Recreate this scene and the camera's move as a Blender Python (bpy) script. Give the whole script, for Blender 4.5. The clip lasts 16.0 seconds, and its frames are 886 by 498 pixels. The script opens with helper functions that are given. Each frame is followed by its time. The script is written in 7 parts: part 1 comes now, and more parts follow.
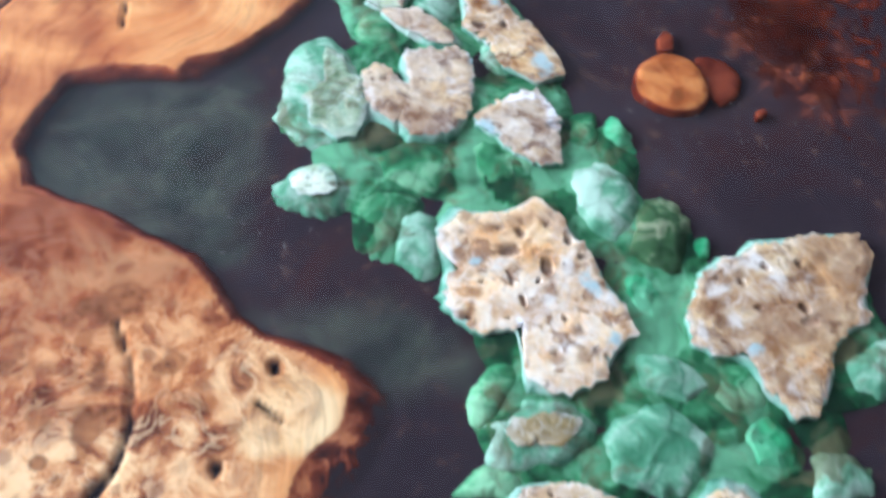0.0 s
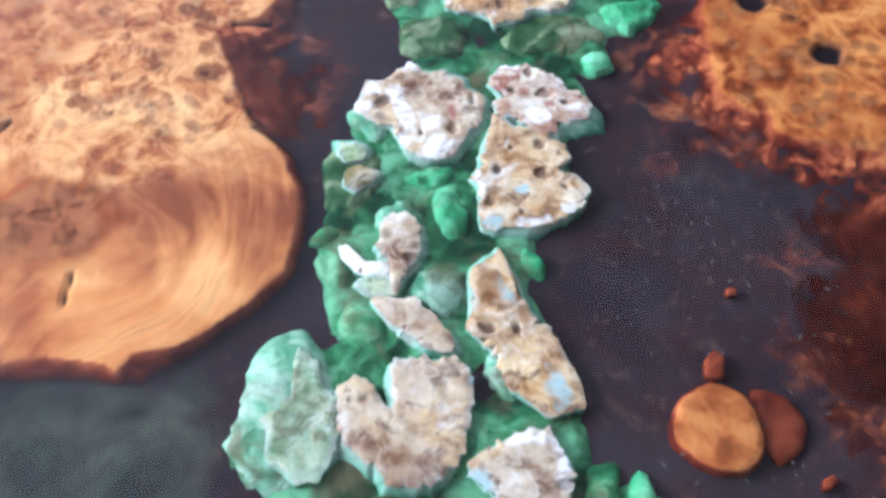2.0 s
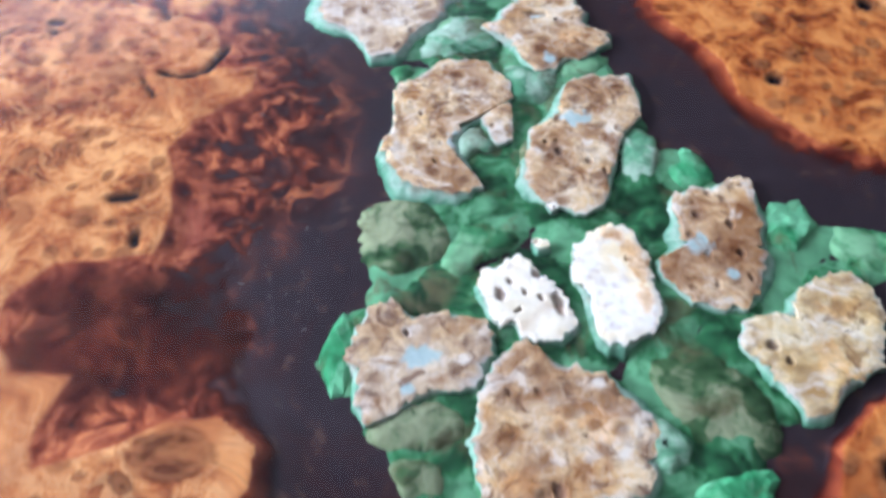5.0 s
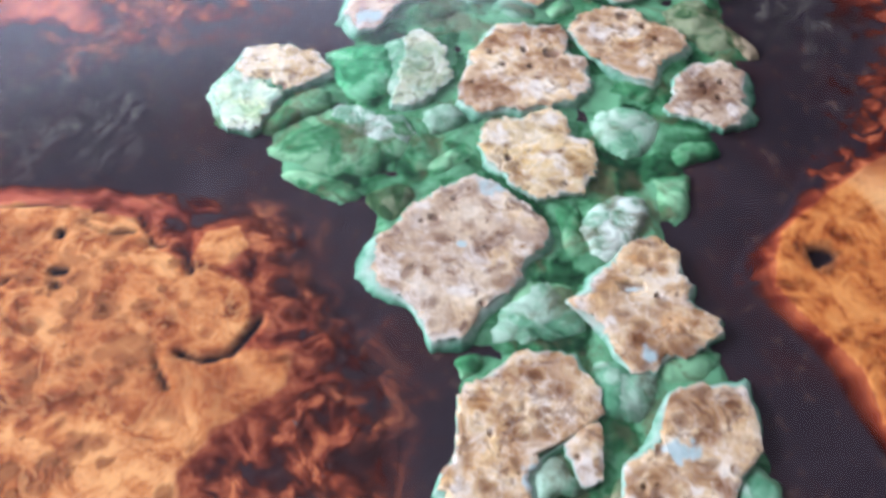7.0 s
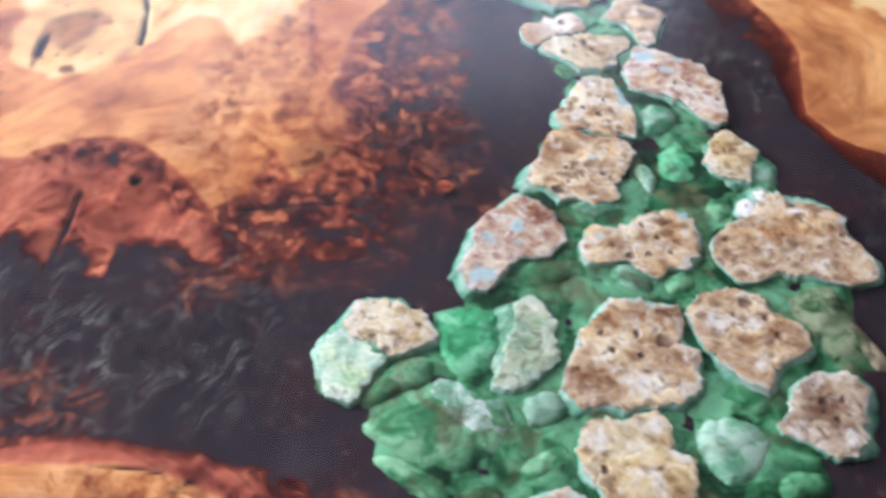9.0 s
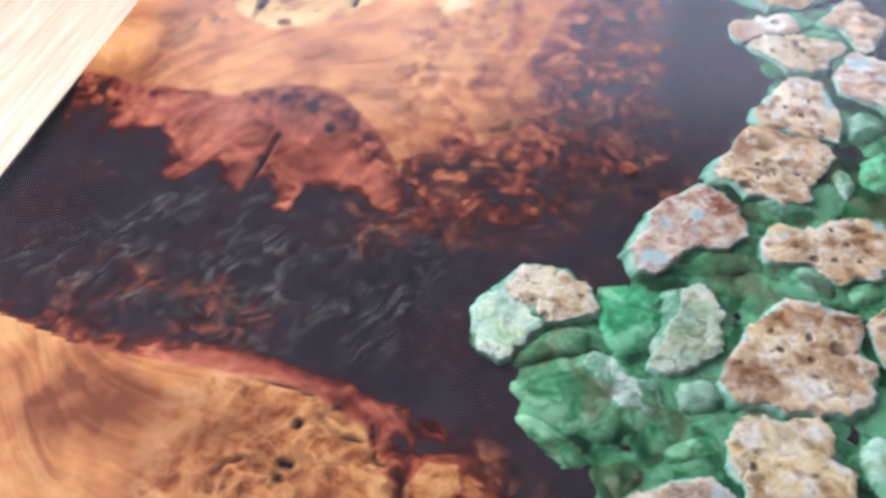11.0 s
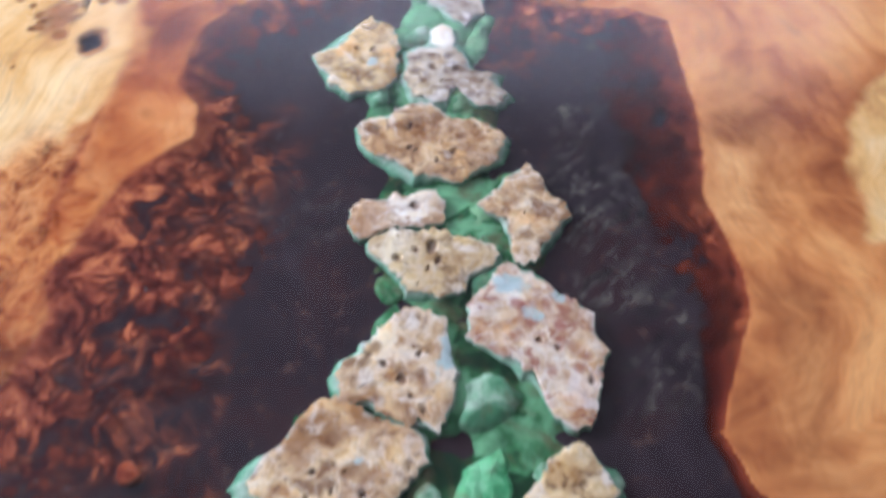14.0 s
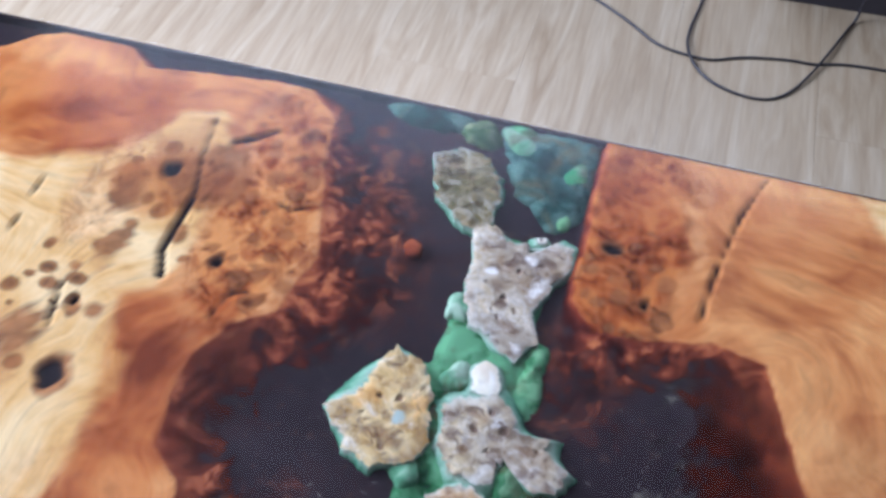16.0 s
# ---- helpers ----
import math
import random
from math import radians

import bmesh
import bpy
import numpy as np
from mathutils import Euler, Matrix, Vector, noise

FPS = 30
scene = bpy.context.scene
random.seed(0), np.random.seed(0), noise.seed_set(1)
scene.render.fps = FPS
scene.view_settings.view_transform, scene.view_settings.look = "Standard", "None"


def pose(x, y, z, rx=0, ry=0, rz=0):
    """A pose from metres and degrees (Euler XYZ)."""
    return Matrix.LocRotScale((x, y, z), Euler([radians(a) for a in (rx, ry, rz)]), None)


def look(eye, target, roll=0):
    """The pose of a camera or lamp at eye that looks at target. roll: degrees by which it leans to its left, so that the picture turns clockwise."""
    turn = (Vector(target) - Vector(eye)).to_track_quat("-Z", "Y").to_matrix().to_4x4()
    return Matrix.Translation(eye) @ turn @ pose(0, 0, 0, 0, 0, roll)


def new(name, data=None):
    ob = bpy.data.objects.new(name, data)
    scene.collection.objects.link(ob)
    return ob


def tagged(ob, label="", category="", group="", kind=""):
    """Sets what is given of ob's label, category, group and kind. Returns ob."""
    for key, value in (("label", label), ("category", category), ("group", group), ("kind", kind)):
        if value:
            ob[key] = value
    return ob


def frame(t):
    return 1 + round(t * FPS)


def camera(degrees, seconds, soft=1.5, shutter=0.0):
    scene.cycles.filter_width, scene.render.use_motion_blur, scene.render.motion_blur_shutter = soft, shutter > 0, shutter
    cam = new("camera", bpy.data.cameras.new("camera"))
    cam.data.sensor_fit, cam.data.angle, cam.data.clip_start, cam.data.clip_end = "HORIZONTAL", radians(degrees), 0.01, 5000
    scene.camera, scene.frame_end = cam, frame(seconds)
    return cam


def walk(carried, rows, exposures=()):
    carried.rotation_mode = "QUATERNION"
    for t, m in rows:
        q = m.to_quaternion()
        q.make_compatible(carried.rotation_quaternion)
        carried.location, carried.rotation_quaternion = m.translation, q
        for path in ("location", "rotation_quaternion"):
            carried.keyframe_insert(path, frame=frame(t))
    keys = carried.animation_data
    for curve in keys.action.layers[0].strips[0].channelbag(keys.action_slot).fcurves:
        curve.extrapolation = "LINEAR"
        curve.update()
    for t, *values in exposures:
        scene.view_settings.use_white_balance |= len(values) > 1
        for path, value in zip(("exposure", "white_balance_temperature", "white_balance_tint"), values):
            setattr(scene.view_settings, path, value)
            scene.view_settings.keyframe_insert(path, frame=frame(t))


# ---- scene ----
cam = camera(48.7, 16.0, soft=3.2, shutter=0.4)
PATH = [
    (0, (0.0270, -0.0075, 1.0396), (0.1747, 0.5176, 0.2015), 2.28),
    (0.5, (0.0364, 0.0275, 1.0457), (0.1544, 0.5498, 0.2011), 2.36),
    (1, (0.0554, 0.0496, 1.0448), (0.1453, 0.5709, 0.1962), 1.75),
    (1.5, (0.0681, 0.0901, 1.0404), (0.1553, 0.6373, 0.2079), 1.84),
    (2, (0.0764, 0.1130, 1.0390), (0.1703, 0.6804, 0.2209), 0.76),
    (2.5, (0.0787, 0.1407, 1.0303), (0.1830, 0.7142, 0.2178), 0.98),
    (3, (0.0841, 0.1677, 1.0246), (0.1933, 0.7443, 0.2149), 1.27),
    (3.5, (0.0844, 0.2024, 1.0173), (0.2084, 0.7995, 0.2248), 1.60),
    (4, (0.0846, 0.2447, 1.0258), (0.2106, 0.8428, 0.2343), 1.69),
    (4.5, (0.0902, 0.2844, 1.0341), (0.2165, 0.8832, 0.2432), 1.63),
    (5, (0.0882, 0.3213, 1.0357), (0.2224, 0.9250, 0.2498), 2.04),
    (5.2, (0.0879, 0.3366, 1.0342), (0.2281, 0.9418, 0.2506), 2.35),
    (7.3, (0.0989, 0.4746, 1.0536), (0.1840, 1.0933, 0.2726), 3.37),
    (7.5, (0.1016, 0.4824, 1.0639), (0.1647, 1.1062, 0.2848), 3.00),
    (8, (0.1177, 0.5044, 1.0752), (0.1178, 1.1363, 0.3001), 1.61),
    (8.5, (0.1246, 0.5288, 1.0919), (0.1041, 1.1545, 0.3121), 1.27),
    (9, (0.1031, 0.5542, 1.1117), (0.0949, 1.1907, 0.3405), 1.70),
    (9.5, (0.0644, 0.5475, 1.1105), (0.0411, 1.2042, 0.3567), 0.37),
    (9.7, (0.0624, 0.5300, 1.0910), (-0.0091, 1.1782, 0.3329), -0.67),
    (11.8, (0.1837, 0.5452, 1.0961), (-0.0244, 1.1711, 0.3445), -3.64),
    (12, (0.2034, 0.5649, 1.0895), (0.0182, 1.1910, 0.3320), -4.24),
    (12.5, (0.2432, 0.6069, 1.0758), (0.0783, 1.2124, 0.2973), -4.12),
    (13, (0.2513, 0.6586, 1.0745), (0.0922, 1.2461, 0.2811), -3.59),
    (13.5, (0.2536, 0.7248, 1.0644), (0.0864, 1.3035, 0.2662), -3.22),
    (14, (0.2426, 0.7910, 1.0617), (0.0831, 1.3633, 0.2572), -1.42),
    (14.5, (0.2336, 0.8427, 1.0570), (0.0574, 1.4394, 0.2741), -2.16),
    (15, (0.2211, 0.8843, 1.0608), (0.0312, 1.4845, 0.2838), -1.81),
    (15.5, (0.2101, 0.9162, 1.0703), (0.0189, 1.5281, 0.3028), -1.00),
    (16, (0.1890, 0.9395, 1.0676), (0.0117, 1.5509, 0.2964), -0.28),
]
EXPOSURES = [(0, 1.73, 5300, 15), (1.5, 1.84, 5250, 14), (2.5, 1.70, 5430, 18), (3, 1.82, 5400, 17), (3.5, 1.73, 5450, 19), (4.5, 1.56, 5480, 19), (5, 1.46, 5520, 20), (7.5, 1.45, 5820, 24), (8.5, 1.36, 5860, 22), (9, 1.24, 5850, 21), (9.5, 0.98, 5840, 20), (12, 1.28, 5800, 20), (13, 1.35, 5850, 24), (14, 0.97, 5850, 25), (14.5, 1.06, 5880, 26), (15, 1.02, 5550, 24), (15.5, 0.93, 5330, 22), (16, 0.88, 5360, 21)]
walk(cam, [(t, look(eye, target, roll)) for t, eye, target, roll in PATH], EXPOSURES)

# ---- world and light ----
TOP = 0.75                      # height of the table's polished face
world = bpy.data.worlds.new("world")
scene.world = world
world.use_nodes = True
wn = world.node_tree.nodes
sky = wn.new("ShaderNodeTexSky")
sky.sky_type, sky.sun_disc = "NISHITA", False
sky.sun_elevation, sky.sun_rotation = radians(38), radians(120)
wn["Background"].inputs["Strength"].default_value = 0.12
world.node_tree.links.new(sky.outputs[0], wn["Background"].inputs["Color"])


def lamp(name, kind, m, energy, colour, **more):
    data = bpy.data.lights.new(name, kind)
    data.energy, data.color = energy, colour
    for key, value in more.items():
        if key == "size":
            data.shape, data.size, data.size_y = "RECTANGLE", value[0], value[1]
        if key == "angle":
            data.angle = value
    ob = new(name, data)
    ob.matrix_world = m
    return ob


lamp("sun", "SUN", look((3, 4, 5), (0, 0, 0)), 0.8, (1.0, 0.97, 0.93), angle=radians(12))
# area lamps stand in for daylight in two unseen, assumed window openings
lamp("window_light", "AREA", look((-2.17, 1.3, 1.55), (0.5, 0.9, 0.9)), 85, (0.84, 0.91, 1.0), size=(1.9, 1.3))
# north one set so that its reflection hazes the polished table
lamp("window_light", "AREA", look((-0.35, 2.985, 1.75), (0.1, 0.6, 1.0)), 19, (0.84, 0.91, 1.0), size=(2.2, 1.4))


# ---- materials ----
class Nodes:
    """A short way to wire one node material."""

    def __init__(self, name):
        self.mat = bpy.data.materials.new(name)
        self.mat.use_nodes = True
        self.tree = self.mat.node_tree
        self.bsdf = self.tree.nodes["Principled BSDF"]

    def put(self, value, socket):
        if isinstance(value, (int, float)):
            socket.default_value = value
        elif isinstance(value, tuple):
            socket.default_value = value if len(value) == 4 or socket.type == "VECTOR" else (*value, 1)
        else:
            self.tree.links.new(value, socket)

    def attribute(self, name, out="Fac"):
        node = self.tree.nodes.new("ShaderNodeAttribute")
        node.attribute_name = name
        return node.outputs[out]

    def place(self):
        return self.tree.nodes.new("ShaderNodeTexCoord").outputs["Object"]

    def random(self):
        return self.tree.nodes.new("ShaderNodeObjectInfo").outputs["Random"]

    def noise(self, where, scale, detail=4, rough=0.55, warp=0.0, out="Fac"):
        node = self.tree.nodes.new("ShaderNodeTexNoise")
        self.put(where, node.inputs["Vector"])
        for key, value in (("Scale", scale), ("Detail", detail), ("Roughness", rough), ("Distortion", warp)):
            self.put(value, node.inputs[key])
        return node.outputs[out]

    def cells(self, where, scale, out="Distance", feature="F1", spread=1.0):
        node = self.tree.nodes.new("ShaderNodeTexVoronoi")
        node.feature = feature
        self.put(where, node.inputs["Vector"])
        self.put(scale, node.inputs["Scale"])
        self.put(spread, node.inputs["Randomness"])
        return node.outputs[out]

    def stretch(self, where, factors):
        node = self.tree.nodes.new("ShaderNodeVectorMath")
        node.operation = "MULTIPLY"
        self.put(where, node.inputs[0])
        self.put(factors, node.inputs[1])
        return node.outputs[0]

    def shift(self, where, by):
        node = self.tree.nodes.new("ShaderNodeVectorMath")
        self.put(where, node.inputs[0])
        self.put(by, node.inputs[1])
        return node.outputs[0]

    def math(self, op, a, b=0.0, clamp=False):
        node = self.tree.nodes.new("ShaderNodeMath")
        node.operation, node.use_clamp = op, clamp
        self.put(a, node.inputs[0])
        self.put(b, node.inputs[1])
        return node.outputs[0]

    def ramp(self, fac, stops, smooth=False):
        node = self.tree.nodes.new("ShaderNodeValToRGB")
        node.color_ramp.interpolation = "EASE" if smooth else "LINEAR"
        marks = node.color_ramp.elements
        while len(marks) < len(stops):
            marks.new(0.5)
        for mark, (at, colour) in zip(marks, stops):
            mark.position = at
            mark.color = (*colour, 1) if isinstance(colour, tuple) else (colour, colour, colour, 1)
        self.put(fac, node.inputs[0])
        return node.outputs[0]

    def mix(self, fac, a, b, blend="MIX"):
        node = self.tree.nodes.new("ShaderNodeMix")
        node.data_type, node.blend_type = "RGBA", blend
        for value, socket in ((fac, node.inputs[0]), (a, node.inputs[6]), (b, node.inputs[7])):
            self.put(value, socket)
        return node.outputs[2]

    def bump(self, height, strength=0.3, distance=0.002):
        node = self.tree.nodes.new("ShaderNodeBump")
        self.put(height, node.inputs["Height"])
        node.inputs["Strength"].default_value, node.inputs["Distance"].default_value = strength, distance
        self.put(node.outputs[0], self.bsdf.inputs["Normal"])

    def done(self, colour, rough=0.5, metal=0.0, gloss=0.5):
        self.put(colour, self.bsdf.inputs["Base Color"])
        self.put(rough, self.bsdf.inputs["Roughness"])
        self.put(metal, self.bsdf.inputs["Metallic"])
        self.put(gloss, self.bsdf.inputs["Specular IOR Level"])
        return self.mat


def silt(n):
    """Colour of the tinted resin with bark crumbs and grey-green silt sunk in it."""
    place, bark, cloudy = n.place(), n.attribute("bark"), n.attribute("cloudy")
    murk = n.noise(place, 9.0, 5, 0.6, 0.7)
    # base tones, here and in grey, lifted to stand in for reflected haze
    colour = n.ramp(murk, ((0.34, (0.021, 0.014, 0.017)), (0.55, (0.030, 0.020, 0.023)), (0.70, (0.045, 0.032, 0.035))))
    rusty = n.noise(n.shift(place, (4.0, 9.0, 0.0)), 17.0, 6, 0.68, 1.2)
    colour = n.mix(n.ramp(rusty, ((0.47, 0.0), (0.68, 0.7))), colour, (0.044, 0.016, 0.015))
    specks = n.math("MULTIPLY", n.ramp(n.noise(place, 150.0, 5, 0.66), ((0.58, 0.0), (0.66, 0.8))), n.ramp(rusty, ((0.40, 0.2), (0.58, 1.0))))
    colour = n.mix(specks, colour, (0.105, 0.060, 0.042))
    bent = n.shift(place, n.stretch(n.noise(place, 40.0, 4, 0.55, out="Color"), (0.016, 0.016, 0.0)))
    torn = n.noise(bent, 46.0, 8, 0.68, 0.9)
    sunken = n.ramp(n.noise(bent, 62.0, 6, 0.64, 0.8), ((0.41, (0.026, 0.008, 0.007)), (0.49, (0.075, 0.018, 0.012)), (0.57, (0.250, 0.064, 0.025)), (0.66, (0.460, 0.150, 0.050))))
    wet = n.math("MULTIPLY", n.attribute("rust"), n.ramp(torn, ((0.40, 0.0), (0.54, 1.0))))
    colour = n.mix(wet, colour, sunken)
    fine = n.noise(place, 70.0, 6, 0.70, 0.8)
    veil = n.noise(place, 24.0, 5, 0.62, 1.4)
    grey = n.ramp(veil, ((0.36, (0.028, 0.032, 0.025)), (0.50, (0.046, 0.052, 0.037)), (0.64, (0.074, 0.078, 0.052))))
    colour = n.mix(n.math("MULTIPLY", cloudy, n.ramp(fine, ((0.36, 0.55), (0.62, 1.0)))), colour, grey)
    turned = n.tree.nodes.new("ShaderNodeMapping")
    turned.inputs["Rotation"].default_value = (0, 0, radians(60))
    turned.vector_type = "TEXTURE"
    turned.inputs["Scale"].default_value = (0.013, 0.0042, 1.0)
    n.put(n.shift(place, n.stretch(n.noise(place, 60.0, 3, out="Color"), (0.012, 0.012, 0.0))), turned.inputs["Vector"])
    crumbs = n.noise(turned.outputs[0], 1.0, 5, 0.66, 0.7)
    tone = n.ramp(fine, ((0.40, (0.014, 0.011, 0.011)), (0.51, (0.055, 0.048, 0.040)), (0.64, (0.155, 0.138, 0.106))))
    return n.mix(n.math("MULTIPLY", bark, n.ramp(crumbs, ((0.47, 0.0), (0.60, 0.85)))), colour, tone)


def burl_wood():
    """Figured burl slab; "depth" is how far the live edge dips into the tinted resin."""
    n = Nodes("burl_wood")
    grain, place = n.attribute("grain", "Vector"), n.place()
    depth, pale, burl, dark, knot, red = (n.attribute(k) for k in ("depth", "pale", "burl", "dark", "knot", "red"))
    still, lobe, warm = n.attribute("still"), n.attribute("lobe"), n.attribute("warm")
    bent = n.shift(place, n.stretch(n.noise(place, 40.0, 4, 0.55, out="Color"), (0.016, 0.016, 0.0)))
    streak = n.noise(n.stretch(grain, (16.0, 16.0, 120.0)), 1.0, 4, 0.58, 0.6)
    fibre = n.noise(n.stretch(grain, (90.0, 90.0, 620.0)), 1.0, 4, 0.65, 0.6)
    broad = n.noise(place, 13.0, 3, 0.5, 0.6)
    patch = n.noise(bent, 30.0, 4, 0.58, 0.9)
    swirl = n.noise(bent, 62.0, 7, 0.66, 1.3)
    tuft = n.noise(n.stretch(bent, (1.0, 0.55, 1.0)), 180.0, 4, 0.66, 0.8)
    ridge = n.math("ABSOLUTE", n.math("SUBTRACT", n.noise(bent, 48.0, 6, 0.62, 1.1), 0.5))
    web = n.ramp(ridge, ((0.0, 1.0), (0.045, 0.0)))
    cell = n.cells(bent, 120.0)
    chosen = n.ramp(n.cells(bent, 120.0, "Color"), ((0.56, 0.0), (0.62, 1.0)))
    eye = n.math("MULTIPLY", chosen, n.ramp(cell, ((0.22, 1.0), (0.44, 0.0))))
    calm = n.math("ADD", n.math("MULTIPLY", streak, 0.26), n.math("ADD", n.math("MULTIPLY", broad, 0.48), n.math("MULTIPLY", patch, 0.26)))
    bead = n.ramp(n.cells(n.shift(place, n.stretch(n.noise(place, 55.0, 3, 0.5, out="Color"), (0.013, 0.013, 0.0))), 88.0), ((0.12, 0.34), (0.40, 0.49), (0.66, 0.68)))
    wild = n.math("ADD", n.math("ADD", n.math("MULTIPLY", swirl, 0.40), n.math("MULTIPLY", bead, 0.22)), n.math("ADD", n.math("MULTIPLY", patch, 0.24), n.math("MULTIPLY", tuft, 0.14)))
    even = n.ramp(calm, ((0.39, (0.25, 0.070, 0.023)), (0.46, (0.49, 0.170, 0.051)), (0.52, (0.69, 0.285, 0.086)), (0.60, (0.84, 0.420, 0.142))))
    light = n.ramp(calm, ((0.39, (0.52, 0.24, 0.075)), (0.47, (0.80, 0.475, 0.165)), (0.57, (0.94, 0.68, 0.33))))
    rich = n.ramp(wild, ((0.42, (0.085, 0.022, 0.011)), (0.47, (0.30, 0.090, 0.028)), (0.52, (0.62, 0.260, 0.075)), (0.58, (0.90, 0.520, 0.180))))
    gold = n.ramp(wild, ((0.42, (0.11, 0.032, 0.017)), (0.47, (0.33, 0.112, 0.042)), (0.515, (0.63, 0.295, 0.110)), (0.575, (0.90, 0.560, 0.255))))
    figured = n.mix(red, gold, rich)
    figured = n.mix(n.math("MULTIPLY", web, 0.55), figured, n.mix(red, (0.88, 0.60, 0.30), (0.80, 0.42, 0.13)))
    figured = n.mix(n.math("MULTIPLY", eye, n.math("MULTIPLY", burl, 0.6)), figured, (0.17, 0.050, 0.026))
    colour = n.mix(n.math("MAXIMUM", pale, n.math("MULTIPLY", warm, -1.0)), even, light)
    colour = n.mix(n.math("MULTIPLY", burl, n.ramp(broad, ((0.34, 0.45), (0.50, 1.0)))), colour, figured)
    colour = n.mix(n.math("MULTIPLY", n.math("MULTIPLY", red, burl), 0.9), colour, n.mix(1.0, colour, (0.78, 0.50, 0.32), "MULTIPLY"))
    colour = n.mix(n.math("MAXIMUM", warm, 0.0), colour, n.mix(1.0, colour, (0.74, 0.49, 0.33), "MULTIPLY"))
    core = n.mix(n.ramp(swirl, ((0.42, 0.0), (0.58, 1.0))), (0.090, 0.025, 0.010), (0.36, 0.125, 0.038))
    rings = n.math("SINE", n.math("ADD", n.math("MULTIPLY", knot, 8.0), n.math("MULTIPLY", streak, 7.0)))
    core = n.mix(n.ramp(rings, ((0.0, 0.0), (1.0, 0.42))), core, (0.46, 0.185, 0.058))
    colour = n.mix(n.ramp(n.math("ADD", knot, n.math("MULTIPLY", n.math("SUBTRACT", streak, 0.5), 1.2)), ((0.10, 0.0), (0.45, 0.9))), colour, core)
    colour = n.mix(0.20, colour, n.ramp(fibre, ((0.36, 0.50), (0.56, 1.0))), "MULTIPLY")
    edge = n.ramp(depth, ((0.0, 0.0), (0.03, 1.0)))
    cleft = n.ramp(n.noise(n.stretch(bent, (1.0, 0.42, 1.0)), 88.0, 6, 0.62, 0.7), ((0.40, 0.32), (0.54, 1.0)))
    under = n.ramp(wild, ((0.40, (0.09, 0.019, 0.013)), (0.48, (0.26, 0.058, 0.028)), (0.58, (0.62, 0.210, 0.074))))
    under = n.mix(still, under, n.ramp(calm, ((0.40, (0.09, 0.014, 0.009)), (0.50, (0.17, 0.030, 0.014)), (0.60, (0.30, 0.065, 0.024)))))
    under = n.mix(lobe, under, n.ramp(n.math("ADD", n.math("MULTIPLY", streak, 0.4), n.math("MULTIPLY", patch, 0.6)), ((0.38, (0.20, 0.045, 0.028)), (0.47, (0.42, 0.110, 0.062)), (0.55, (0.60, 0.185, 0.100)), (0.63, (0.72, 0.255, 0.135)))))
    under = n.mix(n.math("MAXIMUM", n.math("MULTIPLY", lobe, 0.4), n.math("MULTIPLY", still, 0.75)), under, n.mix(1.0, under, cleft, "MULTIPLY"))
    colour = n.mix(n.math("MULTIPLY", edge, 0.85), colour, under)
    clump = n.math("SUBTRACT", 0.42, n.cells(bent, 130.0))
    torn = n.math("ADD", n.math("MULTIPLY", n.math("SUBTRACT", n.noise(bent, 80.0, 7, 0.66, 0.9), 0.5), 3.7), n.math("MULTIPLY", clump, -0.8))
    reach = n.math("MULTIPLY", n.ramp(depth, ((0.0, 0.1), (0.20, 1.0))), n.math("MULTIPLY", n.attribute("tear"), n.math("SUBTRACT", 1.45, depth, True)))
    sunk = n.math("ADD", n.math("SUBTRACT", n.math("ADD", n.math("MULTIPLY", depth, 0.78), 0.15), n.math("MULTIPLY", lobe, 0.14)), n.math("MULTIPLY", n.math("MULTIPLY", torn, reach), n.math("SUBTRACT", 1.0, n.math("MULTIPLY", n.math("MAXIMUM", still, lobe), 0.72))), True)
    # the tinted resin's darkening with depth, painted into the wood's colour
    depth_tint = n.ramp(sunk, ((0.04, (1.0, 0.92, 0.88)), (0.22, (0.64, 0.47, 0.47)), (0.40, (0.34, 0.21, 0.25)), (0.58, (0.20, 0.12, 0.16)), (0.76, (0.085, 0.056, 0.080)), (0.92, (0.032, 0.026, 0.040)), (1.0, (0.018, 0.018, 0.030))))
    colour = n.mix(edge, colour, n.mix(1.0, colour, depth_tint, "MULTIPLY"))
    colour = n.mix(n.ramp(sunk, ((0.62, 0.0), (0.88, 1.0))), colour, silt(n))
    colour = n.mix(dark, colour, (0.016, 0.010, 0.011))
    n.bump(n.math("ADD", streak, fibre), 0.08, 0.0004)
    return n.done(colour, 0.6, gloss=0.0)


